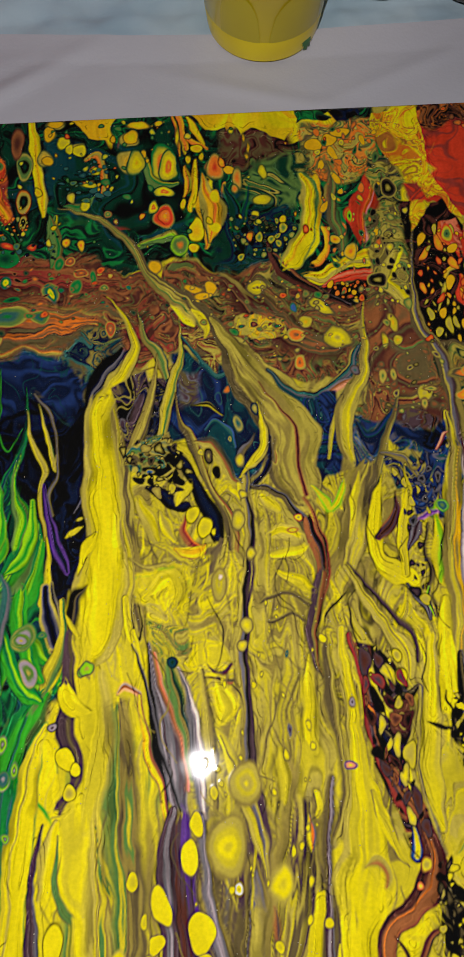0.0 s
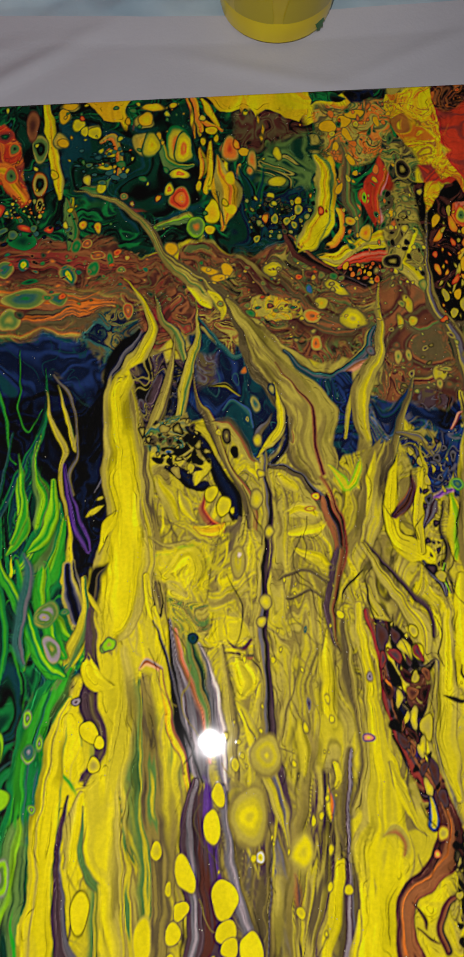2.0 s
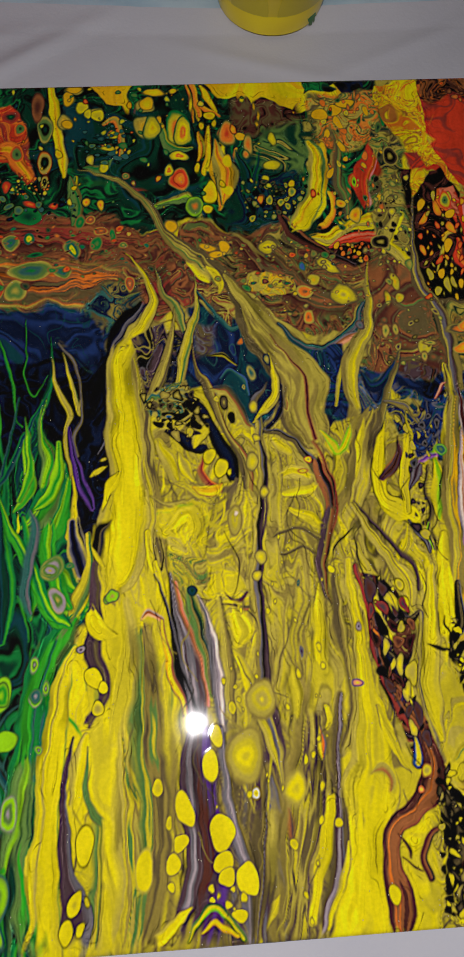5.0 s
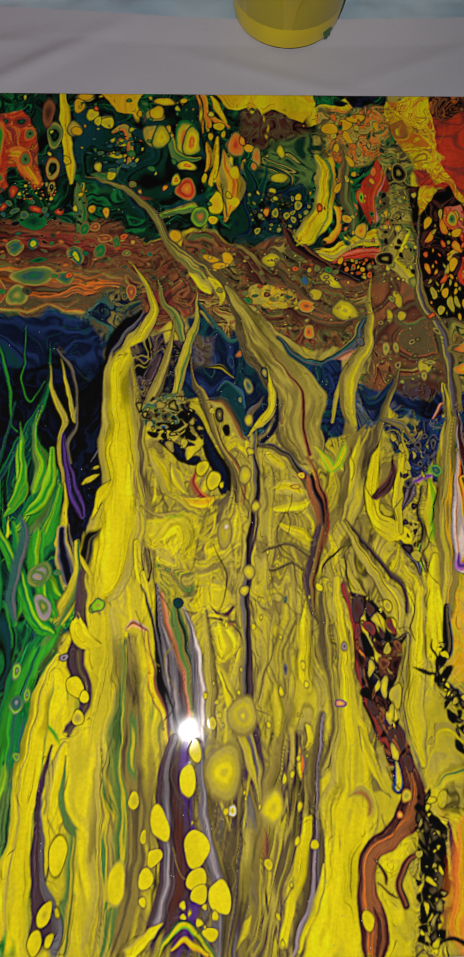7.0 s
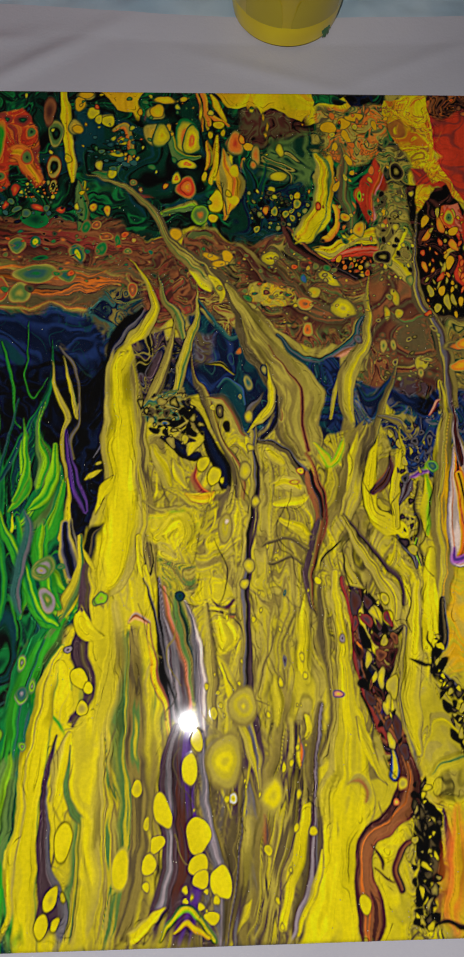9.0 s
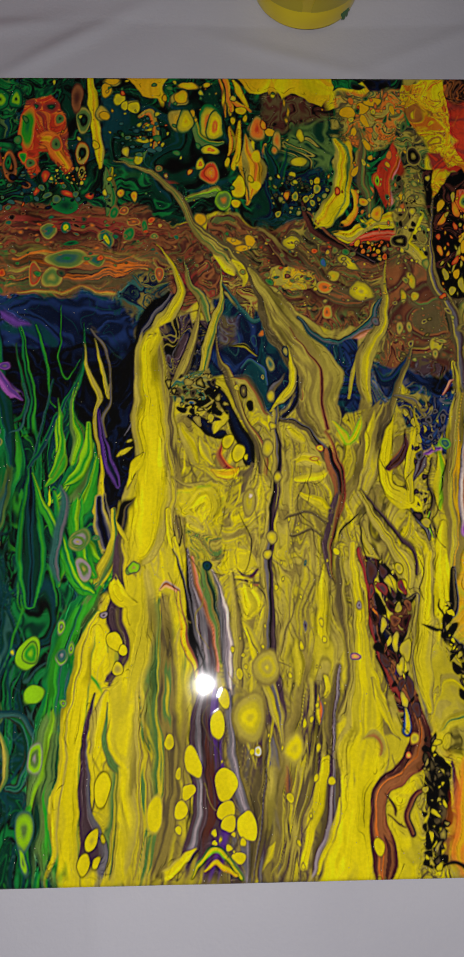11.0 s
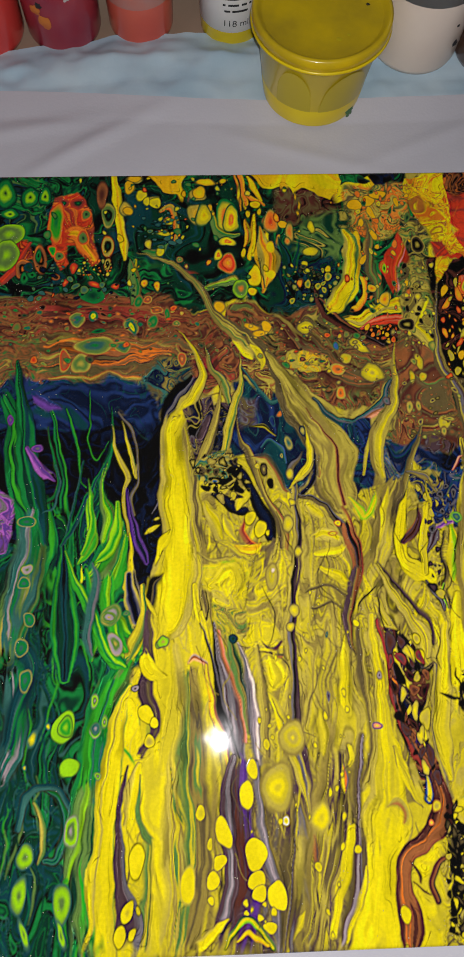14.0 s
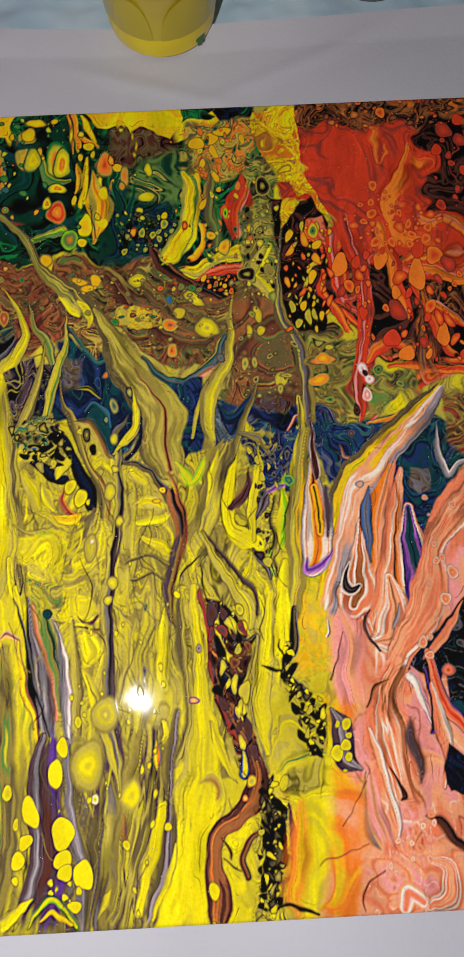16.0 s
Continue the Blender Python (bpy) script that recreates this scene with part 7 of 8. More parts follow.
# green bank: lobes, leaves and pale foam
flow("gGgtG", [(-146.0, 81.0, 0.9), (-141.0, 49.0, 4.2), (-137.0, 22.0, 6.0), (-132.0, -1.0, 5.4), (-127.0, -23.0, 2.5)], fine=0.8, rim='K', warp=0.4)
flow("TPhTg", [(-134.0, -1.0, 1.8), (-136.0, -23.0, 4.8), (-140.0, -47.0, 4.5), (-142.0, -68.0, 3.0)], fine=1.2, edge=1.2, rim='', warp=1.0)
flow("tTgt", [(-134.0, -71.0, 1.8), (-131.0, -85.0, 3.6), (-137.0, -101.0, 4.8), (-140.0, -120.0, 3.6)], fine=1.2, edge=1.2, rim='', warp=1.0)
flow("gegGtK", [(-118.0, -19.0, 0.6), (-117.0, -36.0, 3.9), (-116.0, -54.0, 6.6), (-115.0, -71.0, 6.6), (-114.0, -86.0, 2.4)], nest=True, fine=0.4, rim='G', warp=0.3)
flow("vpv", [(-138.0, 30.0, 1.2), (-130.0, 18.0, 2.4), (-124.0, 11.0, 0.6)], fine=0.5, rim='K', warp=0.2)
flow("Ttg", [(-109.0, 23.0, 0.3), (-113.0, -2.0, 0.6), (-117.0, -21.0, 0.9)], fine=0.3, rim='', warp=0.2)
flow("gtT", [(-95.0, 27.0, 0.3), (-104.0, 8.0, 0.9), (-112.0, -11.0, 1.2), (-119.0, -22.0, 0.6)], fine=0.3, rim='', warp=0.2)
flow("Tt", [(-129.0, -5.0, 0.3), (-123.0, -2.0, 0.6), (-121.0, 8.0, 0.6), (-123.0, 21.0, 0.3)], fine=0.3, rim='', warp=0.2)
flow("egleg", [(-117.0, -25.0, 0.6), (-112.0, -38.0, 1.8), (-105.0, -51.0, 2.7), (-99.0, -65.0, 3.3), (-92.0, -78.0, 3.6), (-86.0, -82.0, 1.5)], fine=0.9, rim='G', warp=0.3)
flow("elge", [(-94.0, -37.0, 2.4), (-95.0, -50.0, 4.2), (-91.0, -63.0, 3.8), (-86.0, -75.0, 1.6)], fine=1.1, rim='G', edge=0.7, warp=0.4)
flow("lel", [(-106.0, 13.0, 0.3), (-103.0, -7.0, 1.5), (-104.0, -17.0, 2.1), (-108.0, -26.0, 1.2)], fine=0.4, rim='G', warp=0.2)
flow("hlehl", [(-97.0, 22.0, 0.3), (-99.0, 5.0, 1.5), (-95.0, -9.0, 3.3), (-98.0, -22.0, 2.4)], fine=0.8, rim='G', warp=0.2)
flow("lele", [(-91.0, 0.0, 1.2), (-91.0, -16.0, 2.7), (-97.0, -28.0, 2.7), (-102.0, -32.0, 0.6)], fine=0.5, rim='G', warp=0.2)
flow("TsTK", [(-103.0, -33.0, 0.9), (-100.0, -43.0, 2.8), (-105.0, -66.0, 2.7), (-102.0, -76.0, 1.2)], fine=1.2, edge=1.0, rim='', warp=1.2)
cell("khPk", -94.0, -58.0, 3.9, 2.9, rim='g', turn=-15.0)
cell("kPhk", -91.0, -71.0, 3.6, 6.0, rim='g', turn=25.0)
cell("hTP", -99.0, -109.0, 2.7, 2.9, rim='g')
cell("lel", -113.0, -108.0, 4.0, 4.5, rim='G', rimw=0.8, wob=0.4, turn=20.0)
flow("egTge", [(-91.0, -86.0, 2.1), (-96.0, -100.0, 4.2), (-99.0, -119.0, 5.1), (-100.0, -137.0, 4.8)], fine=1.1, edge=0.8, rim='', warp=0.5)
# front left: yellow bank with dark run
flow("yYkYYYy", [(-84.0, -91.0, 1.5), (-89.0, -106.0, 3.6), (-91.0, -122.0, 4.8), (-93.0, -140.0, 5.7), (-95.0, -158.0, 4.4), (-96.0, -176.0, 7.2), (-95.0, -188.0, 5.6), (-96.0, -200.0, 8.4)], fine=0.4, warp=0.3, rim='g')
marble("YYyYY", 10, [(-81, -121), (-68, -109), (-64, -126), (-66, -152), (-66, -177), (-67, -202), (-79, -202), (-74, -174), (-78, -151)], feather=4, line=0.1, tall=4, rings=1, seed=110)
flow("hkyhok", [(-75.0, -158.0, 1.5), (-75.0, -174.0, 2.0), (-76.0, -186.0, 2.4), (-77.0, -201.0, 3.8)], fine=1.0, edge=1.2, rim='', warp=0.4)
flow("kyokoyhk", [(-65.0, -120.0, 0.8), (-64.0, -139.0, 3.2), (-63.0, -159.0, 6.0), (-62.0, -179.0, 5.4), (-64.0, -201.0, 5.4)], fine=1.2, edge=1.6, rim='', warp=0.4)
flow("hyhouo", [(-56.0, -82.0, 3.0), (-55.0, -105.0, 5.7), (-54.0, -129.0, 6.0), (-52.0, -152.0, 6.0), (-53.0, -175.0, 5.4), (-57.0, -201.0, 3.2)], fine=1.2, edge=1.2, rim='', warp=0.4)
flow("Yyk", [(-63.0, -71.0, 3.6), (-63.0, -91.0, 5.7), (-65.0, -110.0, 6.0), (-69.0, -126.0, 4.4)], fine=0.7, edge=1.5, rim='', warp=0.6)
flow("ddud", [(-75.0, -56.0, 1.5), (-76.0, -70.0, 2.7), (-75.0, -84.0, 3.5), (-76.0, -94.0, 3.9), (-72.0, -103.0, 3.4), (-71.0, -111.0, 2.4), (-76.0, -117.0, 1.6), (-80.0, -122.0, 2.4)], fine=0.4, warp=0.8, rim='', edge=0.5)
flow("dds", [(-84.0, -125.0, 0.4), (-86.0, -138.0, 1.2), (-88.0, -151.0, 1.4), (-88.0, -166.0, 2.7), (-86.0, -178.0, 3.0), (-83.0, -188.0, 6.0), (-84.0, -200.0, 6.0)], fine=0.4, warp=0.3, rim='K')
flow("YYY", [(-77.0, -75.0, 1.8), (-75.0, -82.0, 4.2), (-70.0, -85.0, 2.7), (-67.0, -86.0, 0.6)], fine=0.15, rim='K', warp=0.2)
cell("YY", -76.0, -103.0, 3.3, 5.4, rim='K', rimw=0.4, wob=0.3, turn=30.0)
cell("Y", -72.0, -107.0, 2.1, 2.9, rim='K', rimw=0.4)
cell("Yk", -74.0, -115.0, 2.7, 3.2, rim='K', rimw=0.4, turn=40.0)
cell("sPd", -81.0, -91.0, 2.4, 1.6, rim='K')
cell("hlk", -68.0, -70.0, 3.0, 3.2, rim='u')
flow("kYY", [(-79.0, -126.0, 1.5), (-81.0, -136.0, 4.1), (-82.0, -146.0, 2.8), (-85.0, -154.0, 1.8)], fine=0.2, rim='u', warp=0.2, rise=0.05)
flow("hhk", [(-78.0, -130.0, 0.3), (-79.0, -146.0, 1.2), (-77.0, -154.0, 1.8), (-73.0, -158.0, 2.1)], fine=0.5, rim='u', warp=0.2)
cell("YY", -80.0, -165.0, 4.0, 7.0, rim='K', rimw=0.5, rise=0.05, wob=0.35)
cell("YYy", -84.0, -185.0, 2.4, 5.3, rim='K', rimw=0.4, rise=0.05, turn=-28.0)
cell("YY", -87.0, -194.0, 2.7, 4.5, rim='K', rimw=0.4)
cell("YY", -82.0, -194.0, 1.4, 3.4, rim='K', rimw=0.4, turn=-20.0)
cell("YY", -57.0, -176.0, 3.3, 8.0, rim='k', rimw=0.5)
cell("Yy", -79.0, -185.0, 1.3, 2.0, rim='K')
# front middle: grey run and drops
flow("YyYk", [(-49.0, -57.0, 1.2), (-48.0, -66.0, 1.6), (-46.0, -73.0, 1.5), (-49.0, -80.0, 0.9)], fine=0.3, rim='K', warp=0.2)
flow("crPc", [(-55.0, -80.0, 0.4), (-52.0, -78.0, 1.5), (-48.0, -81.0, 1.2)], fine=0.5, rim='', edge=0.8)
flow("KsPsdsPs", [(-43.0, -64.0, 0.9), (-41.0, -80.0, 2.6), (-38.0, -96.0, 6.0), (-36.0, -111.0, 5.4), (-34.0, -125.0, 4.2)], fine=0.9, warp=0.3, edge=0.6, rim='')
flow("Ks", [(-50.0, -62.0, 0.3), (-46.0, -73.0, 0.6), (-43.0, -87.0, 0.9), (-40.0, -102.0, 0.9), (-36.0, -113.0, 0.9), (-33.0, -123.0, 0.6)], fine=0.4, rim='', warp=0.2)
flow("rCmr", [(-41.0, -67.0, 0.9), (-38.0, -80.0, 1.2), (-33.0, -92.0, 1.8), (-31.0, -103.0, 0.8), (-30.0, -116.0, 0.9)], fine=0.6, edge=0.8, rim='', warp=0.2)
flow("hoGhk", [(-35.0, -68.0, 0.4), (-35.0, -76.0, 2.7), (-32.0, -86.0, 3.0), (-29.0, -99.0, 2.1), (-28.0, -112.0, 1.5)], fine=0.8, edge=0.8, rim='', warp=0.2)
flow("sPwPs", [(-32.0, -72.0, 0.6), (-28.0, -82.0, 1.6), (-26.0, -96.0, 2.7), (-25.0, -112.0, 3.2), (-24.0, -127.0, 1.4)], fine=0.9, edge=0.9, rim='', warp=0.2)
flow("kouk", [(-23.0, -74.0, 1.2), (-21.0, -89.0, 2.0), (-20.0, -106.0, 2.7), (-20.0, -125.0, 2.0)], fine=0.9, edge=1.2, rim='', warp=0.3)
flow("AYrd", [(-48.0, -82.0, 0.9), (-46.0, -94.0, 1.5), (-44.0, -105.0, 1.8), (-40.0, -116.0, 1.5), (-38.0, -127.0, 0.9)], fine=0.4, rim='d', warp=0.2)
flow("ddndpd", [(-33.0, -123.0, 3.6), (-33.0, -140.0, 5.1), (-34.0, -155.0, 6.6), (-32.0, -171.0, 8.1), (-35.0, -185.0, 9.0), (-39.0, -202.0, 9.0)], fine=0.6, warp=0.3, edge=0.9, rim='')
flow("dsPsd", [(-36.0, -123.0, 1.4), (-39.0, -140.0, 2.7), (-39.0, -155.0, 3.6), (-38.0, -170.0, 2.8), (-40.0, -183.0, 3.6), (-45.0, -196.0, 1.8)], fine=0.9, rim='K', warp=0.3)
flow("sPsuo", [(-25.0, -126.0, 1.5), (-24.0, -144.0, 1.8), (-22.0, -160.0, 2.4), (-19.0, -174.0, 3.2), (-18.0, -188.0, 2.0), (-18.0, -203.0, 1.8)], fine=0.9, edge=0.8, rim='', warp=0.3)
cell("YY", -30.0, -140.0, 3.0, 7.0, rim='d', rimw=0.4, rise=0.05, wob=0.35)
cell("YY", -27.0, -164.0, 5.0, 6.8, rim='d', rimw=0.4, rise=0.05, wob=0.35, turn=15.0)
cell("YY", -41.0, -155.0, 3.3, 7.6, rim='d', rimw=0.4, rise=0.05, wob=0.35, turn=15.0)
cell("YY", -43.0, -167.0, 2.8, 3.6, rim='d', rimw=0.4, rise=0.05, wob=0.35, turn=-20.0)
cell("YY", -46.0, -174.0, 3.0, 4.1, rim='d', rimw=0.4, rise=0.05, wob=0.35, turn=-10.0)
cell("YY", -47.0, -182.0, 1.6, 1.9, rim='d', rimw=0.4, rise=0.05, wob=0.35)
cell("YY", -27.0, -175.0, 4.2, 4.1, rim='d', rimw=0.4, rise=0.05, wob=0.35)
cell("YY", -26.0, -180.0, 3.6, 3.2, rim='d', rimw=0.4, rise=0.05, wob=0.35)
cell("YY", -18.0, -181.0, 3.9, 7.0, rim='d', rimw=0.4, rise=0.05, wob=0.35, turn=10.0)
cell("YY", -32.0, -183.0, 1.2, 1.9, rim='d', rimw=0.4, rise=0.05, wob=0.35)
cell("YY", -26.0, -189.0, 1.8, 1.3, rim='d', rimw=0.4, rise=0.05, wob=0.35)
cell("YY", -22.0, -193.0, 3.5, 2.3, rim='d', rimw=0.4, rise=0.05, wob=0.35, turn=-30.0)
cell("YY", -32.0, -187.0, 1.2, 1.3, rim='d', rimw=0.4, rise=0.05, wob=0.35)
cell("YY", -24.0, -184.0, 1.2, 1.0, rim='d', rimw=0.4, rise=0.05, wob=0.35)
cell("YY", -27.0, -129.0, 2.7, 4.5, rim='d', rimw=0.4, rise=0.05, wob=0.35)
cell("Yy", -51.0, -147.0, 2.4, 3.2, rim='u', rimw=0.4)
cell("Yy", -47.0, -160.0, 1.5, 2.5, rim='u', rimw=0.4)
cell("Yy", -18.0, -110.0, 1.0, 1.1, rim='u', rimw=0.4)
cell("Yy", -17.0, -115.0, 1.0, 1.3, rim='u', rimw=0.4)
cell("Yy", -20.0, -118.0, 1.5, 3.2, rim='u', rimw=0.4)
cell("Yy", 1.0, -170.0, 1.8, 2.3, rim='u', rimw=0.4)
cell("okyYy", -16.0, -137.0, 6.7, 12.1, rim='o', rimw=0.6, wob=0.35, edge=0.7)
cell("kWYk", -13.0, -151.0, 1.8, 2.5, rim='o')
flow("Yyk", [(-18.0, -96.0, 0.6), (-15.0, -102.0, 2.1), (-12.0, -109.0, 2.7), (-9.0, -114.0, 1.8)], fine=0.2, rim='u', warp=0.2)
cell("okykY", -8.0, -116.0, 6.3, 8.0, rim='o', rimw=0.5, wob=0.2, edge=0.7)
flow("kyo", [(-9.0, -122.0, 1.8), (-6.0, -132.0, 1.8), (-3.0, -145.0, 0.6), (-2.0, -155.0, 0.2)], fine=0.5, rim='u', warp=0.2)
marble("YYyY", 7, [(-29, -71), (-25, -64), (-19, -62), (-14, -64), (-11, -70), (-18, -72)], feather=0.8, ragged=0.6, seed=111, line=0.1)
flow("ndK", [(-20.0, -72.0, 0.2), (-15.0, -75.0, 0.9), (-11.0, -72.0, 0.6)], fine=0.4, rim='')
flow("YyY", [(-17.0, -77.0, 2.4), (-14.0, -87.0, 3.6), (-16.0, -94.0, 1.6)], fine=0.3, edge=1.0, rim='', warp=0.4)
flow("lYhl", [(-41.0, -200.0, 0.6), (-36.0, -192.0, 1.3), (-32.0, -190.0, 1.5), (-27.0, -193.0, 1.2), (-21.0, -201.0, 1.2)], fine=0.4, rim='K', rimw=0.6, warp=0.2)
flow("AYA", [(-36.0, -198.0, 0.6), (-32.0, -195.0, 1.0), (-28.0, -197.0, 1.2), (-23.0, -200.0, 0.8)], fine=0.3, rim='n', warp=0.2)
flow("YYk", [(-53.0, -200.0, 2.5), (-46.0, -194.0, 2.4), (-42.0, -190.0, 1.2), (-40.0, -188.0, 0.4)], fine=0.2, rim='n', warp=0.2)
flow("YYy", [(-14.0, -201.0, 1.2), (-10.0, -193.0, 2.5), (-7.0, -187.0, 0.4)], fine=0.2, rim='u', warp=0.2)
# front right of the stem
flow("uosduok", [(-9.0, -156.0, 3.6), (-11.0, -171.0, 6.0), (-13.0, -186.0, 4.4), (-15.0, -203.0, 4.0)], fine=1.2, edge=1.4, rim='', warp=0.5)
flow("okyukodok", [(11.0, -123.0, 4.8), (8.0, -144.0, 9.0), (4.0, -167.0, 9.6), (0.0, -187.0, 6.0), (-4.0, -203.0, 7.8)], fine=1.3, edge=1.8, rim='', warp=0.6)
flow("rdr", [(-1.0, -158.0, 0.2), (0.0, -164.0, 1.2), (1.0, -170.0, 0.4)], fine=0.6, edge=1.0, rim='')
cell("kYy", 3.0, -150.0, 4.2, 7.0, rim='', edge=0.9)
flow("YOp", [(15.0, -130.0, 0.3), (15.0, -135.0, 1.5), (15.0, -139.0, 0.6)], fine=0.5, edge=0.8, rim='')
flow("udPdsu", [(24.0, -116.0, 1.5), (22.0, -132.0, 2.4), (20.0, -150.0, 2.0), (19.0, -168.0, 4.4), (16.0, -185.0, 3.2), (8.0, -202.0, 3.2)], fine=1.1, edge=0.8, rim='', warp=0.3)
flow("YYY", [(17.0, -152.0, 1.8), (15.0, -161.0, 2.4), (13.0, -172.0, 2.7), (9.0, -185.0, 2.2), (5.0, -197.0, 1.6)], fine=0.15, rim='o', warp=0.2)
cell("YY", 19.0, -164.0, 2.1, 1.9, rim='d', rimw=0.6)
flow("kYY", [(22.0, -171.0, 0.6), (19.0, -182.0, 1.5), (15.0, -192.0, 1.2), (10.0, -200.0, 0.9)], fine=0.3, rim='u', warp=0.2)
# yellow stream widening to the front edge
flow("uokuo", [(27.0, -66.0, 1.8), (27.0, -88.0, 2.7), (29.0, -105.0, 1.6), (29.0, -121.0, 1.8), (25.0, -137.0, 2.1)], fine=1.1, edge=0.9, rim='', warp=0.5)
flow("kyyYyYk", [(34.0, -60.0, 1.6), (34.0, -80.0, 2.7), (35.0, -100.0, 3.3), (35.0, -116.0, 4.8), (36.0, -129.0, 7.8), (35.0, -143.0, 8.5), (32.0, -155.0, 12.0), (31.0, -165.0, 8.4)], fine=0.5, warp=0.2, rim='o')
flow("YYYYY", [(33.0, -153.0, 10.8), (31.0, -165.0, 8.1), (28.0, -180.0, 6.8), (26.0, -192.0, 9.4), (23.0, -206.0, 13.8)], fine=0.08, warp=0.15, rim='o', fine_lines=0.3)
cell("dPd", 35.0, -89.0, 1.5, 2.2, rim='o')
cell("dcY", 32.0, -112.0, 2.1, 1.9, rim='p')
flow("rkY", [(34.0, -146.0, 0.6), (39.0, -144.0, 2.1), (42.0, -148.0, 1.8), (41.0, -153.0, 1.2)], fine=0.4, edge=0.9, rim='o')
# dark braid
marble("dKnrKMd", 9, [(37, -66), (48, -69), (58, -82), (58, -99), (55, -114), (62, -138), (60, -147), (52, -145), (48, -129), (41, -112), (40, -92)], tall=2.4, feather=1.2, seed=112, veins='k', vein=0.04)
flow("MdrK", [(37.0, -63.0, 1.2), (40.0, -80.0, 1.2), (41.0, -97.0, 2.1), (44.0, -112.0, 1.6), (51.0, -125.0, 2.7), (58.0, -136.0, 1.6)], fine=1.0, rim='K', warp=0.3)
flow("Yk", [(43.0, -70.0, 0.4), (44.0, -76.0, 1.2), (45.0, -86.0, 1.5), (49.0, -93.0, 1.8), (50.0, -97.0, 0.6)], fine=0.3, rim='K', warp=0.3)
cell("rOA", 42.0, -93.0, 1.8, 3.8, rim='n', turn=15.0)
flow("KbuK", [(45.0, -99.0, 1.8), (48.0, -106.0, 3.6), (50.0, -114.0, 2.1)], fine=0.8, rim='', warp=0.5)
flow("KuKs", [(52.0, -84.0, 0.9), (57.0, -88.0, 1.8), (62.0, -84.0, 0.9)], fine=0.7, rim='')
cell("kyYk", 51.0, -80.0, 2.7, 5.1, rim='K', turn=20.0)
cell("Y", 56.0, -80.0, 2.5, 3.7, rim='K')
cell("Yk", 55.0, -72.0, 2.1, 2.9, rim='K')
cell("qpb", 51.0, -119.0, 1.5, 2.2, rim='n')
flow("Yky", [(58.0, -99.0, 0.4), (55.0, -110.0, 1.2), (56.0, -120.0, 1.9), (57.0, -125.0, 0.6)], fine=0.4, rim='d', warp=0.3)
flow("ksdu", [(63.0, -84.0, 0.9), (61.0, -101.0, 1.5), (59.0, -114.0, 1.2), (61.0, -130.0, 1.8), (63.0, -144.0, 1.5)], fine=1.0, rim='d', warp=0.3)
flow("YyY", [(39.0, -122.0, 0.6), (43.0, -131.0, 2.4), (47.0, -142.0, 1.4), (50.0, -148.0, 0.4)], fine=0.2, rim='d', warp=0.2)
flow("bqYY", [(53.0, -132.0, 0.3), (54.0, -139.0, 2.0), (53.0, -145.0, 2.2)], nest=True, fine=0.2, rim='b', rimw=0.8, warp=0.2)
# khaki field with black wriggles
marble("ykYyk", 10, [(64, -104), (91, -113), (89, -155), (65, -155), (63, -136)], feather=8, seed=113, veins='oK', vein=0.05, tall=1.2)
flow("yYYk", [(70.0, -64.0, 1.8), (67.0, -87.0, 3.6), (64.0, -106.0, 4.2), (63.0, -122.0, 3.8), (64.0, -136.0, 1.6)], fine=0.5, rim='u', warp=0.4)
flow("YYY", [(77.0, -65.0, 2.5), (75.0, -84.0, 4.8), (72.0, -97.0, 3.0)], fine=0.15, rim='K', warp=0.3)
flow("KuKsK", [(82.0, -73.0, 0.9), (79.0, -89.0, 2.4), (74.0, -100.0, 1.0), (79.0, -106.0, 1.4), (84.0, -115.0, 2.7)], fine=0.8, warp=1.2, rim='')
flow("yhyk", [(68.0, -145.0, 0.9), (73.0, -140.0, 2.4), (80.0, -138.0, 3.0), (88.0, -137.0, 1.2)], fine=0.9, edge=1.2, rim='', warp=1.0)
flow("KK", [(64.0, -98.0, 0.3), (69.0, -101.0, 0.9), (73.0, -100.0, 0.3)], fine=0.3, rim='')
marble("YYyY", 10, [(45, -169), (60, -162), (56, -181), (54, -194), (55, -206), (43, -205), (44, -183)], feather=1.5, line=0, rings=1, seed=114)
marble("kyuYk", 6, [(54, -168), (62, -156), (73, -154), (72, -180), (68, -194), (76, -200), (75, -206), (52, -205), (56, -189)], feather=5, seed=115, veins='Ku', vein=0.06, tall=1.5)
flow("KuKK", [(63.0, -148.0, 1.5), (63.0, -156.0, 2.5), (65.0, -166.0, 4.4), (64.0, -178.0, 3.9), (60.0, -184.0, 2.0), (64.0, -191.0, 1.4), (61.0, -199.0, 0.8)], fine=0.6, warp=1.6, rim='')
flow("nrGnk", [(59.0, -167.0, 0.4), (54.0, -172.0, 1.5), (51.0, -179.0, 1.5), (53.0, -186.0, 1.5)], fine=0.8, rim='', warp=0.3)
flow("dnd", [(72.0, -157.0, 0.6), (73.0, -170.0, 1.5), (72.0, -178.0, 0.8), (70.0, -182.0, 0.2)], fine=0.6, rim='', warp=0.5)
flow("OAO", [(78.0, -157.0, 0.6), (74.0, -177.0, 4.8), (71.0, -194.0, 3.2), (73.0, -200.0, 1.6)], fine=0.5, edge=3.0, rim='')
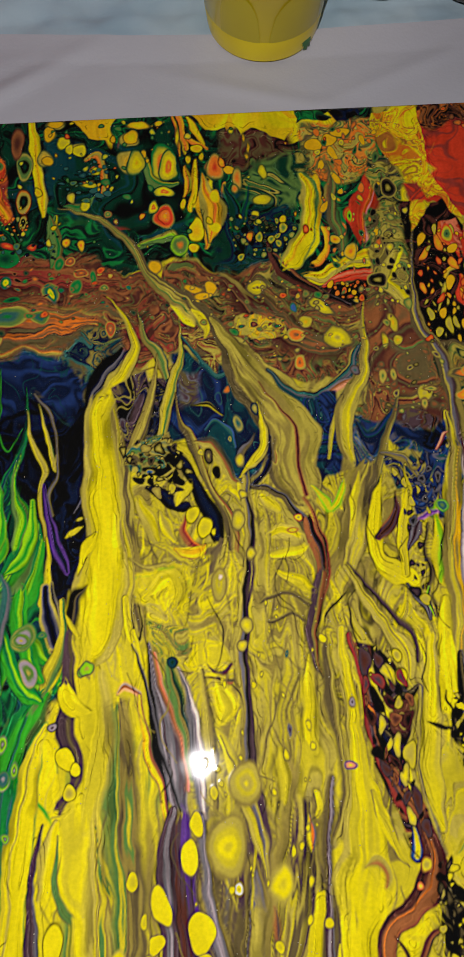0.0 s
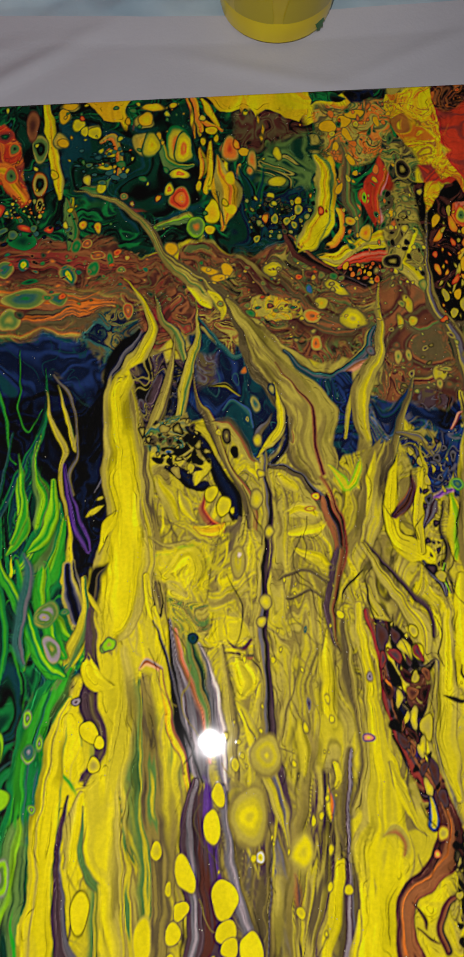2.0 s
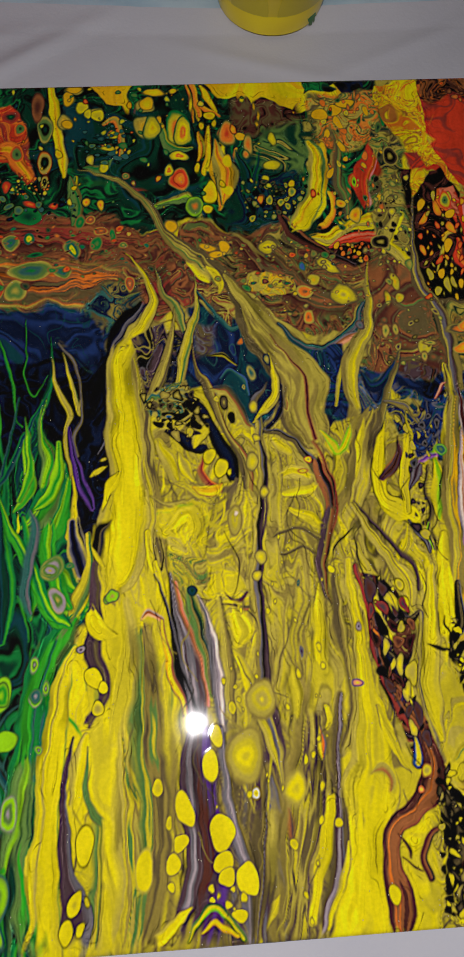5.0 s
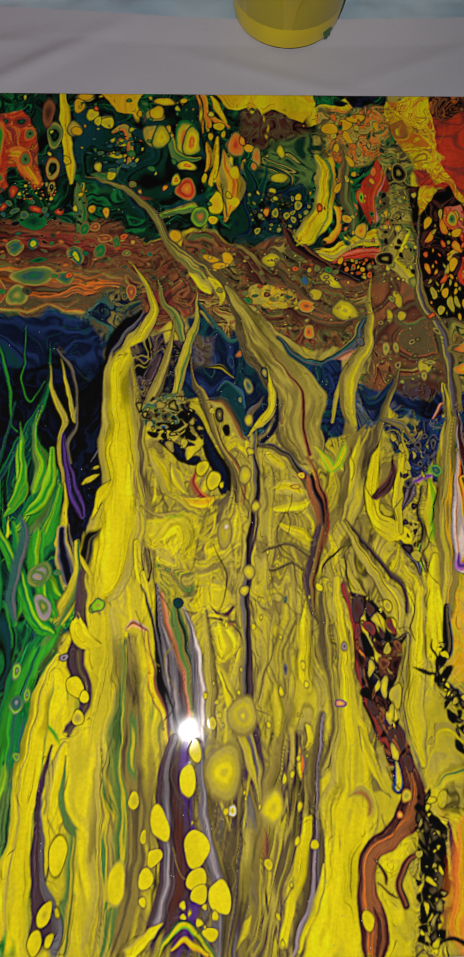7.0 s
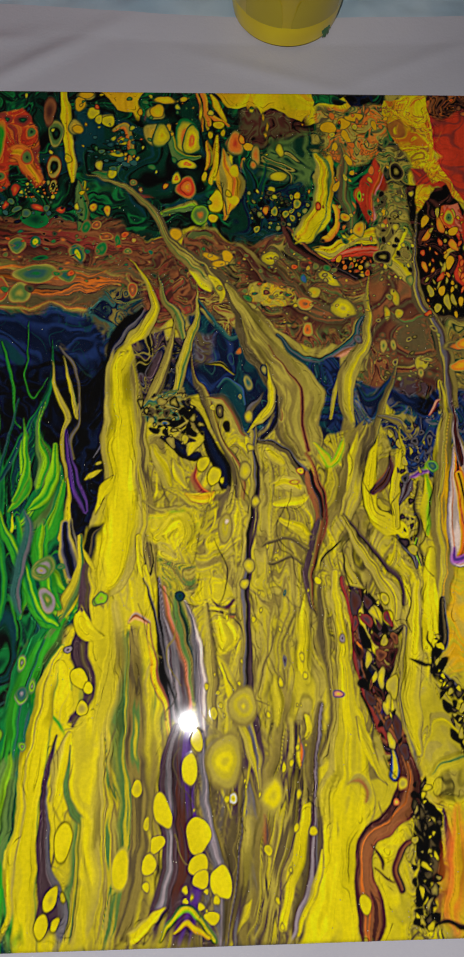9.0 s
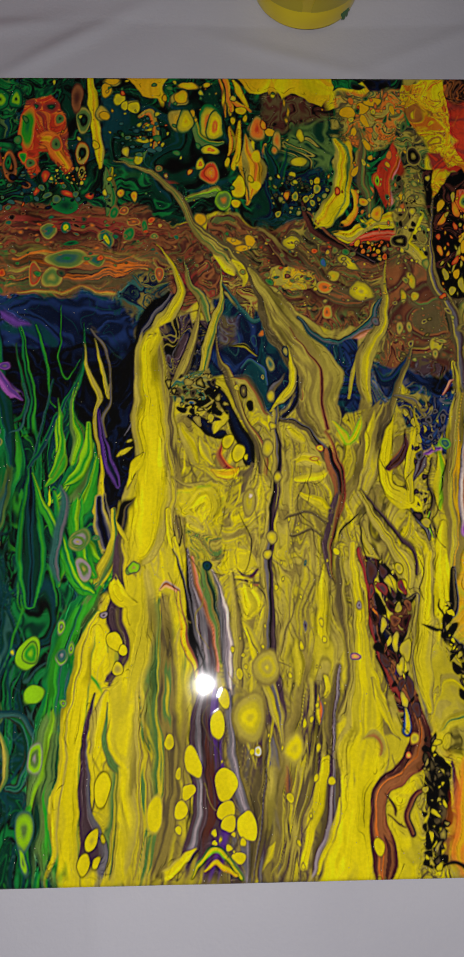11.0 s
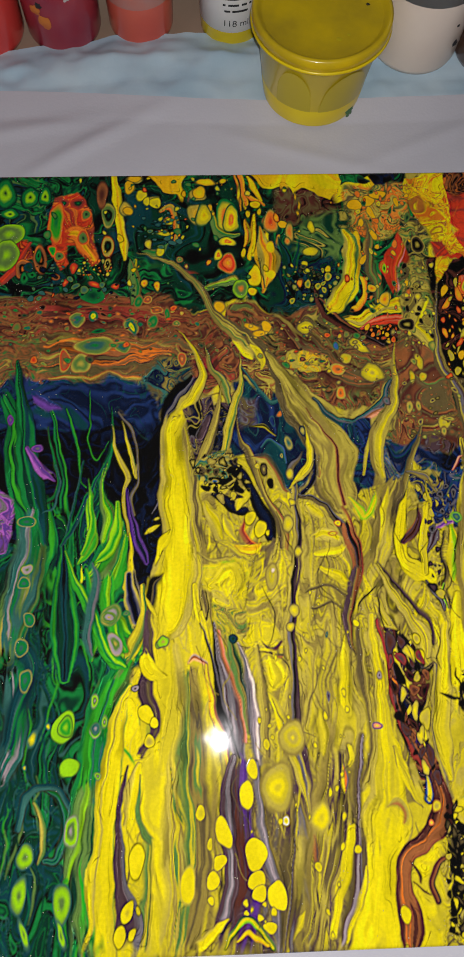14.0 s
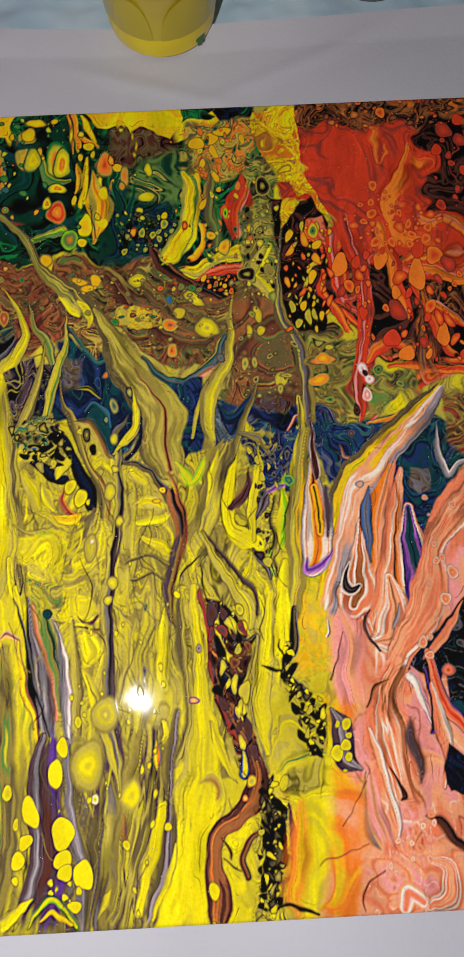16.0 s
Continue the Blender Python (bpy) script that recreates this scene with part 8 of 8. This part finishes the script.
flow("Kn", [(57.0, -199.0, 0.3), (65.0, -198.0, 0.6), (76.0, -199.0, 0.9), (83.0, -201.0, 0.6)], fine=0.4, rim='')
# brown run at the front
flow("nrOrrrn", [(56.0, -130.0, 1.8), (59.0, -143.0, 4.1), (57.0, -154.0, 5.4), (48.0, -162.0, 4.0), (40.0, -169.0, 3.6), (38.0, -181.0, 4.0), (40.0, -192.0, 5.4), (39.0, -206.0, 3.2)], fine=1.0, warp=0.25, rim='n')
flow("nK", [(42.0, -170.0, 0.2), (46.0, -175.0, 0.8), (46.0, -178.0, 0.4)], fine=0.3, rim='')
flow("nK", [(43.0, -178.0, 0.3), (47.0, -181.0, 0.4), (50.0, -183.0, 0.3)], fine=0.2, rim='')
cell("cY", 53.0, -154.0, 1.2, 1.3, rim='O')
cell("Yk", 56.0, -147.0, 2.1, 2.9, rim='r', turn=-20.0)
cell("YY", 38.0, -190.0, 2.2, 4.4, rim='n', rimw=0.4)
# knots and curds in the dark runs
scatter(['K', 'Ku', 'K'], 46, 0.5, 2.2, [(74, -86), (78, -88), (80, -107), (91, -115), (89, -137), (82, -137), (77, -117)], tall=1.3, rim='', seed=24, turn=50, wob=0.7)
scatter(['yY', 'yk', 'Y'], 26, 0.5, 1.5, [(74, -86), (78, -88), (80, -107), (91, -115), (89, -137), (82, -137), (77, -117)], tall=1.3, rim='K', seed=25, turn=50, wob=0.7)
scatter(['K', 'Ku', 'K'], 46, 0.5, 2.2, [(61, -147), (66, -148), (70, -164), (67, -182), (65, -199), (57, -199), (57, -181)], tall=1.3, rim='', seed=26, turn=50, wob=0.7)
scatter(['yY', 'yk', 'uk'], 26, 0.5, 1.5, [(61, -147), (66, -148), (70, -164), (67, -182), (65, -199), (57, -199), (57, -181)], tall=1.3, rim='K', seed=27, turn=50, wob=0.7)
scatter(['K', 'nK', 'Md', 'yk', 'dn', 'rn', 'kY'], 90, 0.5, 2.3, [(39, -67), (48, -69), (58, -82), (58, -99), (55, -114), (61, -136), (54, -135), (48, -122), (42, -107), (40, -89)], tall=1.9, rim='K', rimw=0.35, seed=28, turn=35, wob=0.7)
scatter(['K', 'Kk', 'ok', 'uK'], 44, 0.5, 2.2, [(-53, 24), (-31, 25), (-22, 4), (-32, -3), (-43, 3), (-52, 10)], tall=1.0, rim='K', rimw=0.35, seed=29, turn=60, wob=0.7)
scatter(['Kd', 'sK', 'yk'], 34, 0.5, 1.8, [(63, 9), (86, 9), (74, -20), (71, -53), (65, -53), (65, -14)], tall=1.5, rim='K', rimw=0.35, seed=30, turn=40, wob=0.7)
scatter(['A', 'YA', 'kY', 'OA', 'hY', 'RO', 'gh'], 45, 0.6, 2.2, [(-182, 201), (80, 197), (66, 115), (-178, 121)], tall=1.35, rim='K', rimw=0.6, seed=21, turn=25)
scatter(['hg', 'Tg', 'rh', 'OR', 'kh', 'uG'], 90, 0.6, 2.6, [(-178, 120), (-30, 110), (52, 94), (75, 72), (43, 66), (-31, 82), (-175, 76)], tall=0.75, rim='n', rimw=0.6, seed=22, turn=30)
scatter(['Y', 'yY'], 45, 0.4, 1.4, [(-0, -47), (29, -48), (13, -196), (-32, -205), (-26, -103)], tall=1.5, rim='u', rimw=0.45, seed=23)
hairs(['i', 'u', 'o'], 40, [(-48, 4), (32, 1), (18, -196), (-40, -193), (-54, -102)], length=20, width=0.15, sway=0.6, seed=31)
hairs(['K', 'i'], 22, [(44, 1), (84, -1), (68, -148), (44, -146), (35, -48)], length=20, width=0.22, sway=0.6, seed=32)
glaze()
stir(1.1, 14.0, 1.6, seed=4)
stir(0.5, 6.0, 1.5, seed=5)
agate()
rise_drops()
stir(0.5, 6.0, 1.3, seed=6)


def crisp(amount):
    """Firms up the borders between pigments."""
    global RGB
    soft = RGB.copy()
    for axis in (0, 1):
        soft = 0.25 * np.roll(soft, 1, axis) + 0.5 * soft + 0.25 * np.roll(soft, -1, axis)
        soft = 0.25 * np.roll(soft, 2, axis) + 0.5 * soft + 0.25 * np.roll(soft, -2, axis)
    RGB = np.clip(RGB + amount * (RGB - soft), 0.003, 0.9)


def paint_layer(parent):
    """The pigment grid as a glossy skin with slight relief, rounded over the canvas edges."""
    crisp(0.65)
    rows, cols = PX.shape
    lift = 0.00012 * billow(PX / 22, PY / 22, 71) + 0.0006 * HEIGHT
    rim = np.minimum(np.minimum(PX + 250, 250 - PX), np.minimum(PY + 203.5, 201.5 - PY))
    lift -= 0.0022 * (1 - np.sqrt(1 - np.clip(1 - rim / 2.2, 0, 1) ** 2))
    wave = 0.0004 * (billow(PX / 14, PY / 14, 73) - 0.5) * (rim < 0.01)
    co = np.stack([PX / 1000, PY / 1000 + wave, 0.0195 + lift], -1).astype(np.float32)
    index = np.arange(rows * cols).reshape(rows, cols)
    quads = np.stack([index[:-1, :-1], index[:-1, 1:], index[1:, 1:], index[1:, :-1]], -1).reshape(-1, 4)
    me = bpy.data.meshes.new("paint_layer")
    me.vertices.add(rows * cols)
    me.vertices.foreach_set("co", co.ravel())
    me.loops.add(quads.size)
    me.loops.foreach_set("vertex_index", quads.ravel().astype(np.int32))
    me.polygons.add(len(quads))
    me.polygons.foreach_set("loop_start", np.arange(0, quads.size, 4, dtype=np.int32))
    me.polygons.foreach_set("use_smooth", np.ones(len(quads), bool))
    me.update(calc_edges=True)
    tint = me.attributes.new("pigment", "FLOAT_COLOR", "POINT")
    rgba = np.concatenate([np.clip(RGB, 0.002, 0.9), np.ones((rows, cols, 1))], -1).astype(np.float32)
    tint.data.foreach_set("color", rgba.ravel())
    me.materials.append(WET)
    ob = new("paint_layer", me)
    ob.parent = parent
    return ob


def wrapped_side(x0, x1, y0, y1):
    """One painted side of the stretched canvas, cut fine enough to carry drips of pigment."""
    bm = block(x0, x1, y0, y1, 0.0035, 0.0176)
    return bm


painting = thing("painting", 0, 0, 0, "wet glossy poured acrylic painting on canvas, yellow, green, black and red", "painting")
tagged(paint_layer(painting), "marbled wet paint in yellow, olive, green, blue and red")
SIDE = plain("dripped_canvas_side", (0.45, 0.36, 0.02), (0.03, 0.05, 0.02), 0.3, 60.0, 0.2, 200.0, coat=0.4)
for x0, x1, y0, y1 in ((-0.2495, 0.2495, -0.2032, -0.1990), (-0.2495, 0.2495, 0.1970, 0.2012), (-0.2497, -0.2455, -0.1989, 0.1969), (0.2455, 0.2497, -0.1989, 0.1969)):
    part("canvas_side", wrapped_side(x0, x1, y0, y1), SIDE, painting)
BAR = plain("pine_bar", (0.5, 0.36, 0.2), (0.42, 0.29, 0.16), 0.6, 30.0, 0.2, 120.0)
for x0, x1, y0, y1 in ((-0.245, 0.245, -0.1985, -0.16), (-0.245, 0.245, 0.16, 0.1965), (-0.245, -0.21, -0.1595, 0.1595), (0.21, 0.245, -0.1595, 0.1595)):
    part("stretcher_bar", block(x0, x1, y0, y1, 0.0022, 0.0172, 0.001), BAR, painting)


# ---- pots along the back ----
def yellow_tub(x, y):
    tub = thing("paint_tub", x, y, 0.0030, "translucent yellow plastic tub of yellow paint with a cloudy lid", "tub")
    part("body", lathe([(0, 0), (0.0285, 0), (0.0305, 0.0012), (0.0312, 0.004), (0.0372, 0.048), (0.0385, 0.0495), (0.0385, 0.052), (0.0368, 0.0522), (0.0365, 0.048), (0.0302, 0.004), (0, 0.003)]), YELLOW_TUB, tub)
    lid = part("lid", lathe([(0.0355, 0.0515), (0.0392, 0.0505), (0.0408, 0.0515), (0.0412, 0.0545), (0.0408, 0.0580), (0.0395, 0.0588), (0.0378, 0.0584), (0.0362, 0.0562), (0.0345, 0.0552), (0.02, 0.0549), (0, 0.0550)]), YELLOW_LID, tub, "cloudy yellow snap lid")
    part("rim_bead", lathe([(0.0400, 0.0492), (0.0414, 0.0499), (0.0418, 0.0510), (0.0412, 0.0519), (0.0400, 0.0516)]), YELLOW_TUB, lid)
    # two arched dull panels on the wall, above the paint line
    for mid, wide in ((-62, 27), (-118, 20)):
        bm = bmesh.new()
        n, rows = 16, 12
        grid = []
        for i in range(n + 1):
            s = -1 + 2 * i / n
            col = []
            for j in range(rows + 1):
                top = 0.018 + 0.025 * math.sqrt(max(0.0, 1 - s * s))
                z = 0.0145 + (top - 0.0145) * j / rows
                r = 0.0312 + (z - 0.004) * (0.006 / 0.044) + 0.0003
                a = radians(mid + wide * s)
                col.append(bm.verts.new((r * math.cos(a), r * math.sin(a), z)))
            grid.append(col)
        for a, b in zip(grid, grid[1:]):
            for j in range(rows):
                bm.faces.new((a[j], b[j], b[j + 1], a[j + 1]))
        part("wall_panel", bm, YELLOW_DULL, tub, "dull olive patch of empty wall")
    part("paint_fill", lathe([(0.0308, 0.0012), (0.03145, 0.004), (0.03275, 0.0138), (0.0326, 0.0145)]), YELLOW_FILL, tub, "bright yellow paint seen through the wall")
    smear = part("paint_smear", splash(0.0042, 3), GREEN_SMEAR, tub, "dark green paint smear")
    smear.matrix_basis = Matrix.Translation((0.0225, -0.0224, 0.0052)) @ Euler((radians(80), 0, radians(45))).to_matrix().to_4x4()
    for k, (sx, sy, r) in enumerate(((0.012, 0.018, 0.0016), (0.018, 0.02, 0.002), (0.027, 0.006, 0.0012), (0.008, -0.02, 0.0018), (0.014, -0.017, 0.0012))):
        s = part("paint_speck", splash(r, 20 + k), INK if k < 3 else YELLOW_DULL, lid)
        s.location = (sx, sy, 0.0553)
    return tub


def pot(name, x, y, z, r0, r1, h, material, label, fill=0.0, inner=None, lid=None, lid_label=""):
    """A slightly tapered jar with a rolled foot, a shoulder and a lip; fill: height to which paint shows through."""
    jar = thing(name, x, y, z, label, "jar", "paint pots behind the painting")
    at_h = lambda q: r0 + (r1 - r0) * q / h
    part("body", lathe([(0, 0), (r0 * 0.86, 0), (r0 * 0.96, 0.001), (r0, 0.004), (at_h(h * 0.5), h * 0.5), (at_h(h * 0.94), h * 0.94), (r1 * 0.97, h * 0.97), (r1 * 0.94, h), (r1 * 0.9, h), (r1 * 0.9, h * 0.9), (0, h * 0.88)]), material, jar)
    if inner is not None:
        part("paint_band", lathe([(at_h(fill) * 1.002 + 0.0003, fill), (at_h(h * 0.6) + 0.0004, h * 0.6), (at_h(h * 0.9) + 0.0003, h * 0.9)]), inner, jar, "cloudy wall above the paint line")
    if lid is not None:
        part("lid", lathe([(r1 * 1.0, h * 0.93), (r1 * 1.06, h * 0.94), (r1 * 1.07, h * 1.04), (r1 * 1.02, h * 1.07), (r1 * 0.9, h * 1.08), (0, h * 1.08)]), lid, jar, lid_label)
    return jar


def on_wall(ob, r, angle, z, lean=0.0):
    """Turns a flat spatter against a round wall."""
    a = radians(angle)
    ob.matrix_basis = Matrix.Translation((r * math.cos(a), r * math.sin(a), z)) @ Euler((radians(90 - lean), 0, a + radians(90))).to_matrix().to_4x4()


yellow_tub(0.0275, 0.2805)

cream = pot("paint_pot", 0.097, 0.3165, 0.0048, 0.0285, 0.0320, 0.085, CREAM, "cloudy plastic pot two thirds full of cream white paint", 0.052, CLOUDY)
for k, (a, z, r) in enumerate(((-48, 0.040, 0.003), (-52, 0.022, 0.0026), (-40, 0.055, 0.002), (-58, 0.036, 0.0014))):
    on_wall(part("ink_mark", splash(r, 40 + k, 4), INK, cream), 0.0302 + z * 0.035, a, z)

brown = pot("paint_jar", 0.1535, 0.3105, 0.0045, 0.030, 0.031, 0.07, BROWN_JAR, "dark brown paint jar with a blue smeared shoulder", 0.046, BLUE_SMEAR)
on_wall(part("paint_smear", splash(0.007, 52), BLUE_SMEAR, brown), 0.0312, -140, 0.042)

red = pot("paint_jar", -0.188, 0.3360, -0.003, 0.0270, 0.0275, 0.085, RED_JAR, "bright red paint jar behind the plastic sheet")
crimson = pot("paint_jar", -0.1345, 0.3410, -0.003, 0.0245, 0.0260, 0.085, CRIMSON_JAR, "dark crimson paint jar streaked with orange and white")
for k, (a, z, r, m) in enumerate(((-118, 0.031, 0.004, ORANGE_SMEAR), (-108, 0.024, 0.005, ORANGE_SMEAR), (-112, 0.035, 0.0025, INK), (-70, 0.04, 0.0022, CLOUDY), (-68, 0.048, 0.0018, CLOUDY))):
    on_wall(part("paint_smear", splash(r, 60 + k, 5), m, crimson), 0.0246 + z * 0.0177, a, z)
coral = pot("paint_jar", -0.083, 0.3440, -0.003, 0.0215, 0.0230, 0.08, CORAL_JAR, "coral red paint jar with a smeared cloudy wall", 0.028, PINK_HAZE)


def labelled_bottle(x, y):
    bottle = thing("paint_bottle", x, y, -0.003, "small yellow paint bottle with a printed white label", "bottle")
    r = 0.0205
    part("body", lathe([(0, 0), (r * 0.85, 0), (r * 0.97, 0.0012), (r, 0.004), (r, 0.082), (r * 0.9, 0.09), (r * 0.4, 0.094), (0, 0.094)]), YELLOW_TUB, bottle)
    label = part("label", lathe([(r + 0.0002, 0.0125), (r + 0.0005, 0.0128), (r + 0.0005, 0.0745), (r + 0.0002, 0.0748)]), LABEL_WHITE, bottle, "white printed label")
    text = bpy.data.curves.new("volume_text", "FONT")
    text.body, text.size, text.align_x = "118 ml", 0.0062, "CENTER"
    holder = bpy.data.objects.new("volume_text", text)
    me = bpy.data.meshes.new_from_object(holder)
    bpy.data.objects.remove(holder)
    mid = radians(-84)
    for v in me.vertices:
        a = mid + v.co.x / r
        v.co = ((r + 0.0008) * math.cos(a), (r + 0.0008) * math.sin(a), 0.0175 + v.co.y)
    me.materials.append(INK)
    new("volume_text", me).parent = label
    rnd = random.Random(8)
    for row in range(6):
        z0 = 0.0275 + row * 0.0042
        bm = bmesh.new()
        wide = rnd.uniform(18, 30)
        lo = [bm.verts.new(((r + 0.0008) * math.cos(radians(-84 - wide + i * wide / 6)), (r + 0.0008) * math.sin(radians(-84 - wide + i * wide / 6)), z0)) for i in range(13)]
        hi = [bm.verts.new((v.co.x, v.co.y, z0 + 0.0014)) for v in lo]
        for i in range(12):
            if rnd.random() > 0.12:
                bm.faces.new((lo[i], lo[i + 1], hi[i + 1], hi[i]))
        part("print_bar", bm, INK, label)
    return bottle


labelled_bottle(-0.0225, 0.3415)
drip = tagged(part("paint_drip", splash(0.0035, 77), RED_SMEAR), "small red paint drip on the plastic sheet", "paint drip")
drip.location = (-0.1555, 0.3005, film_height(-0.1555, 0.3005) + 0.0006)
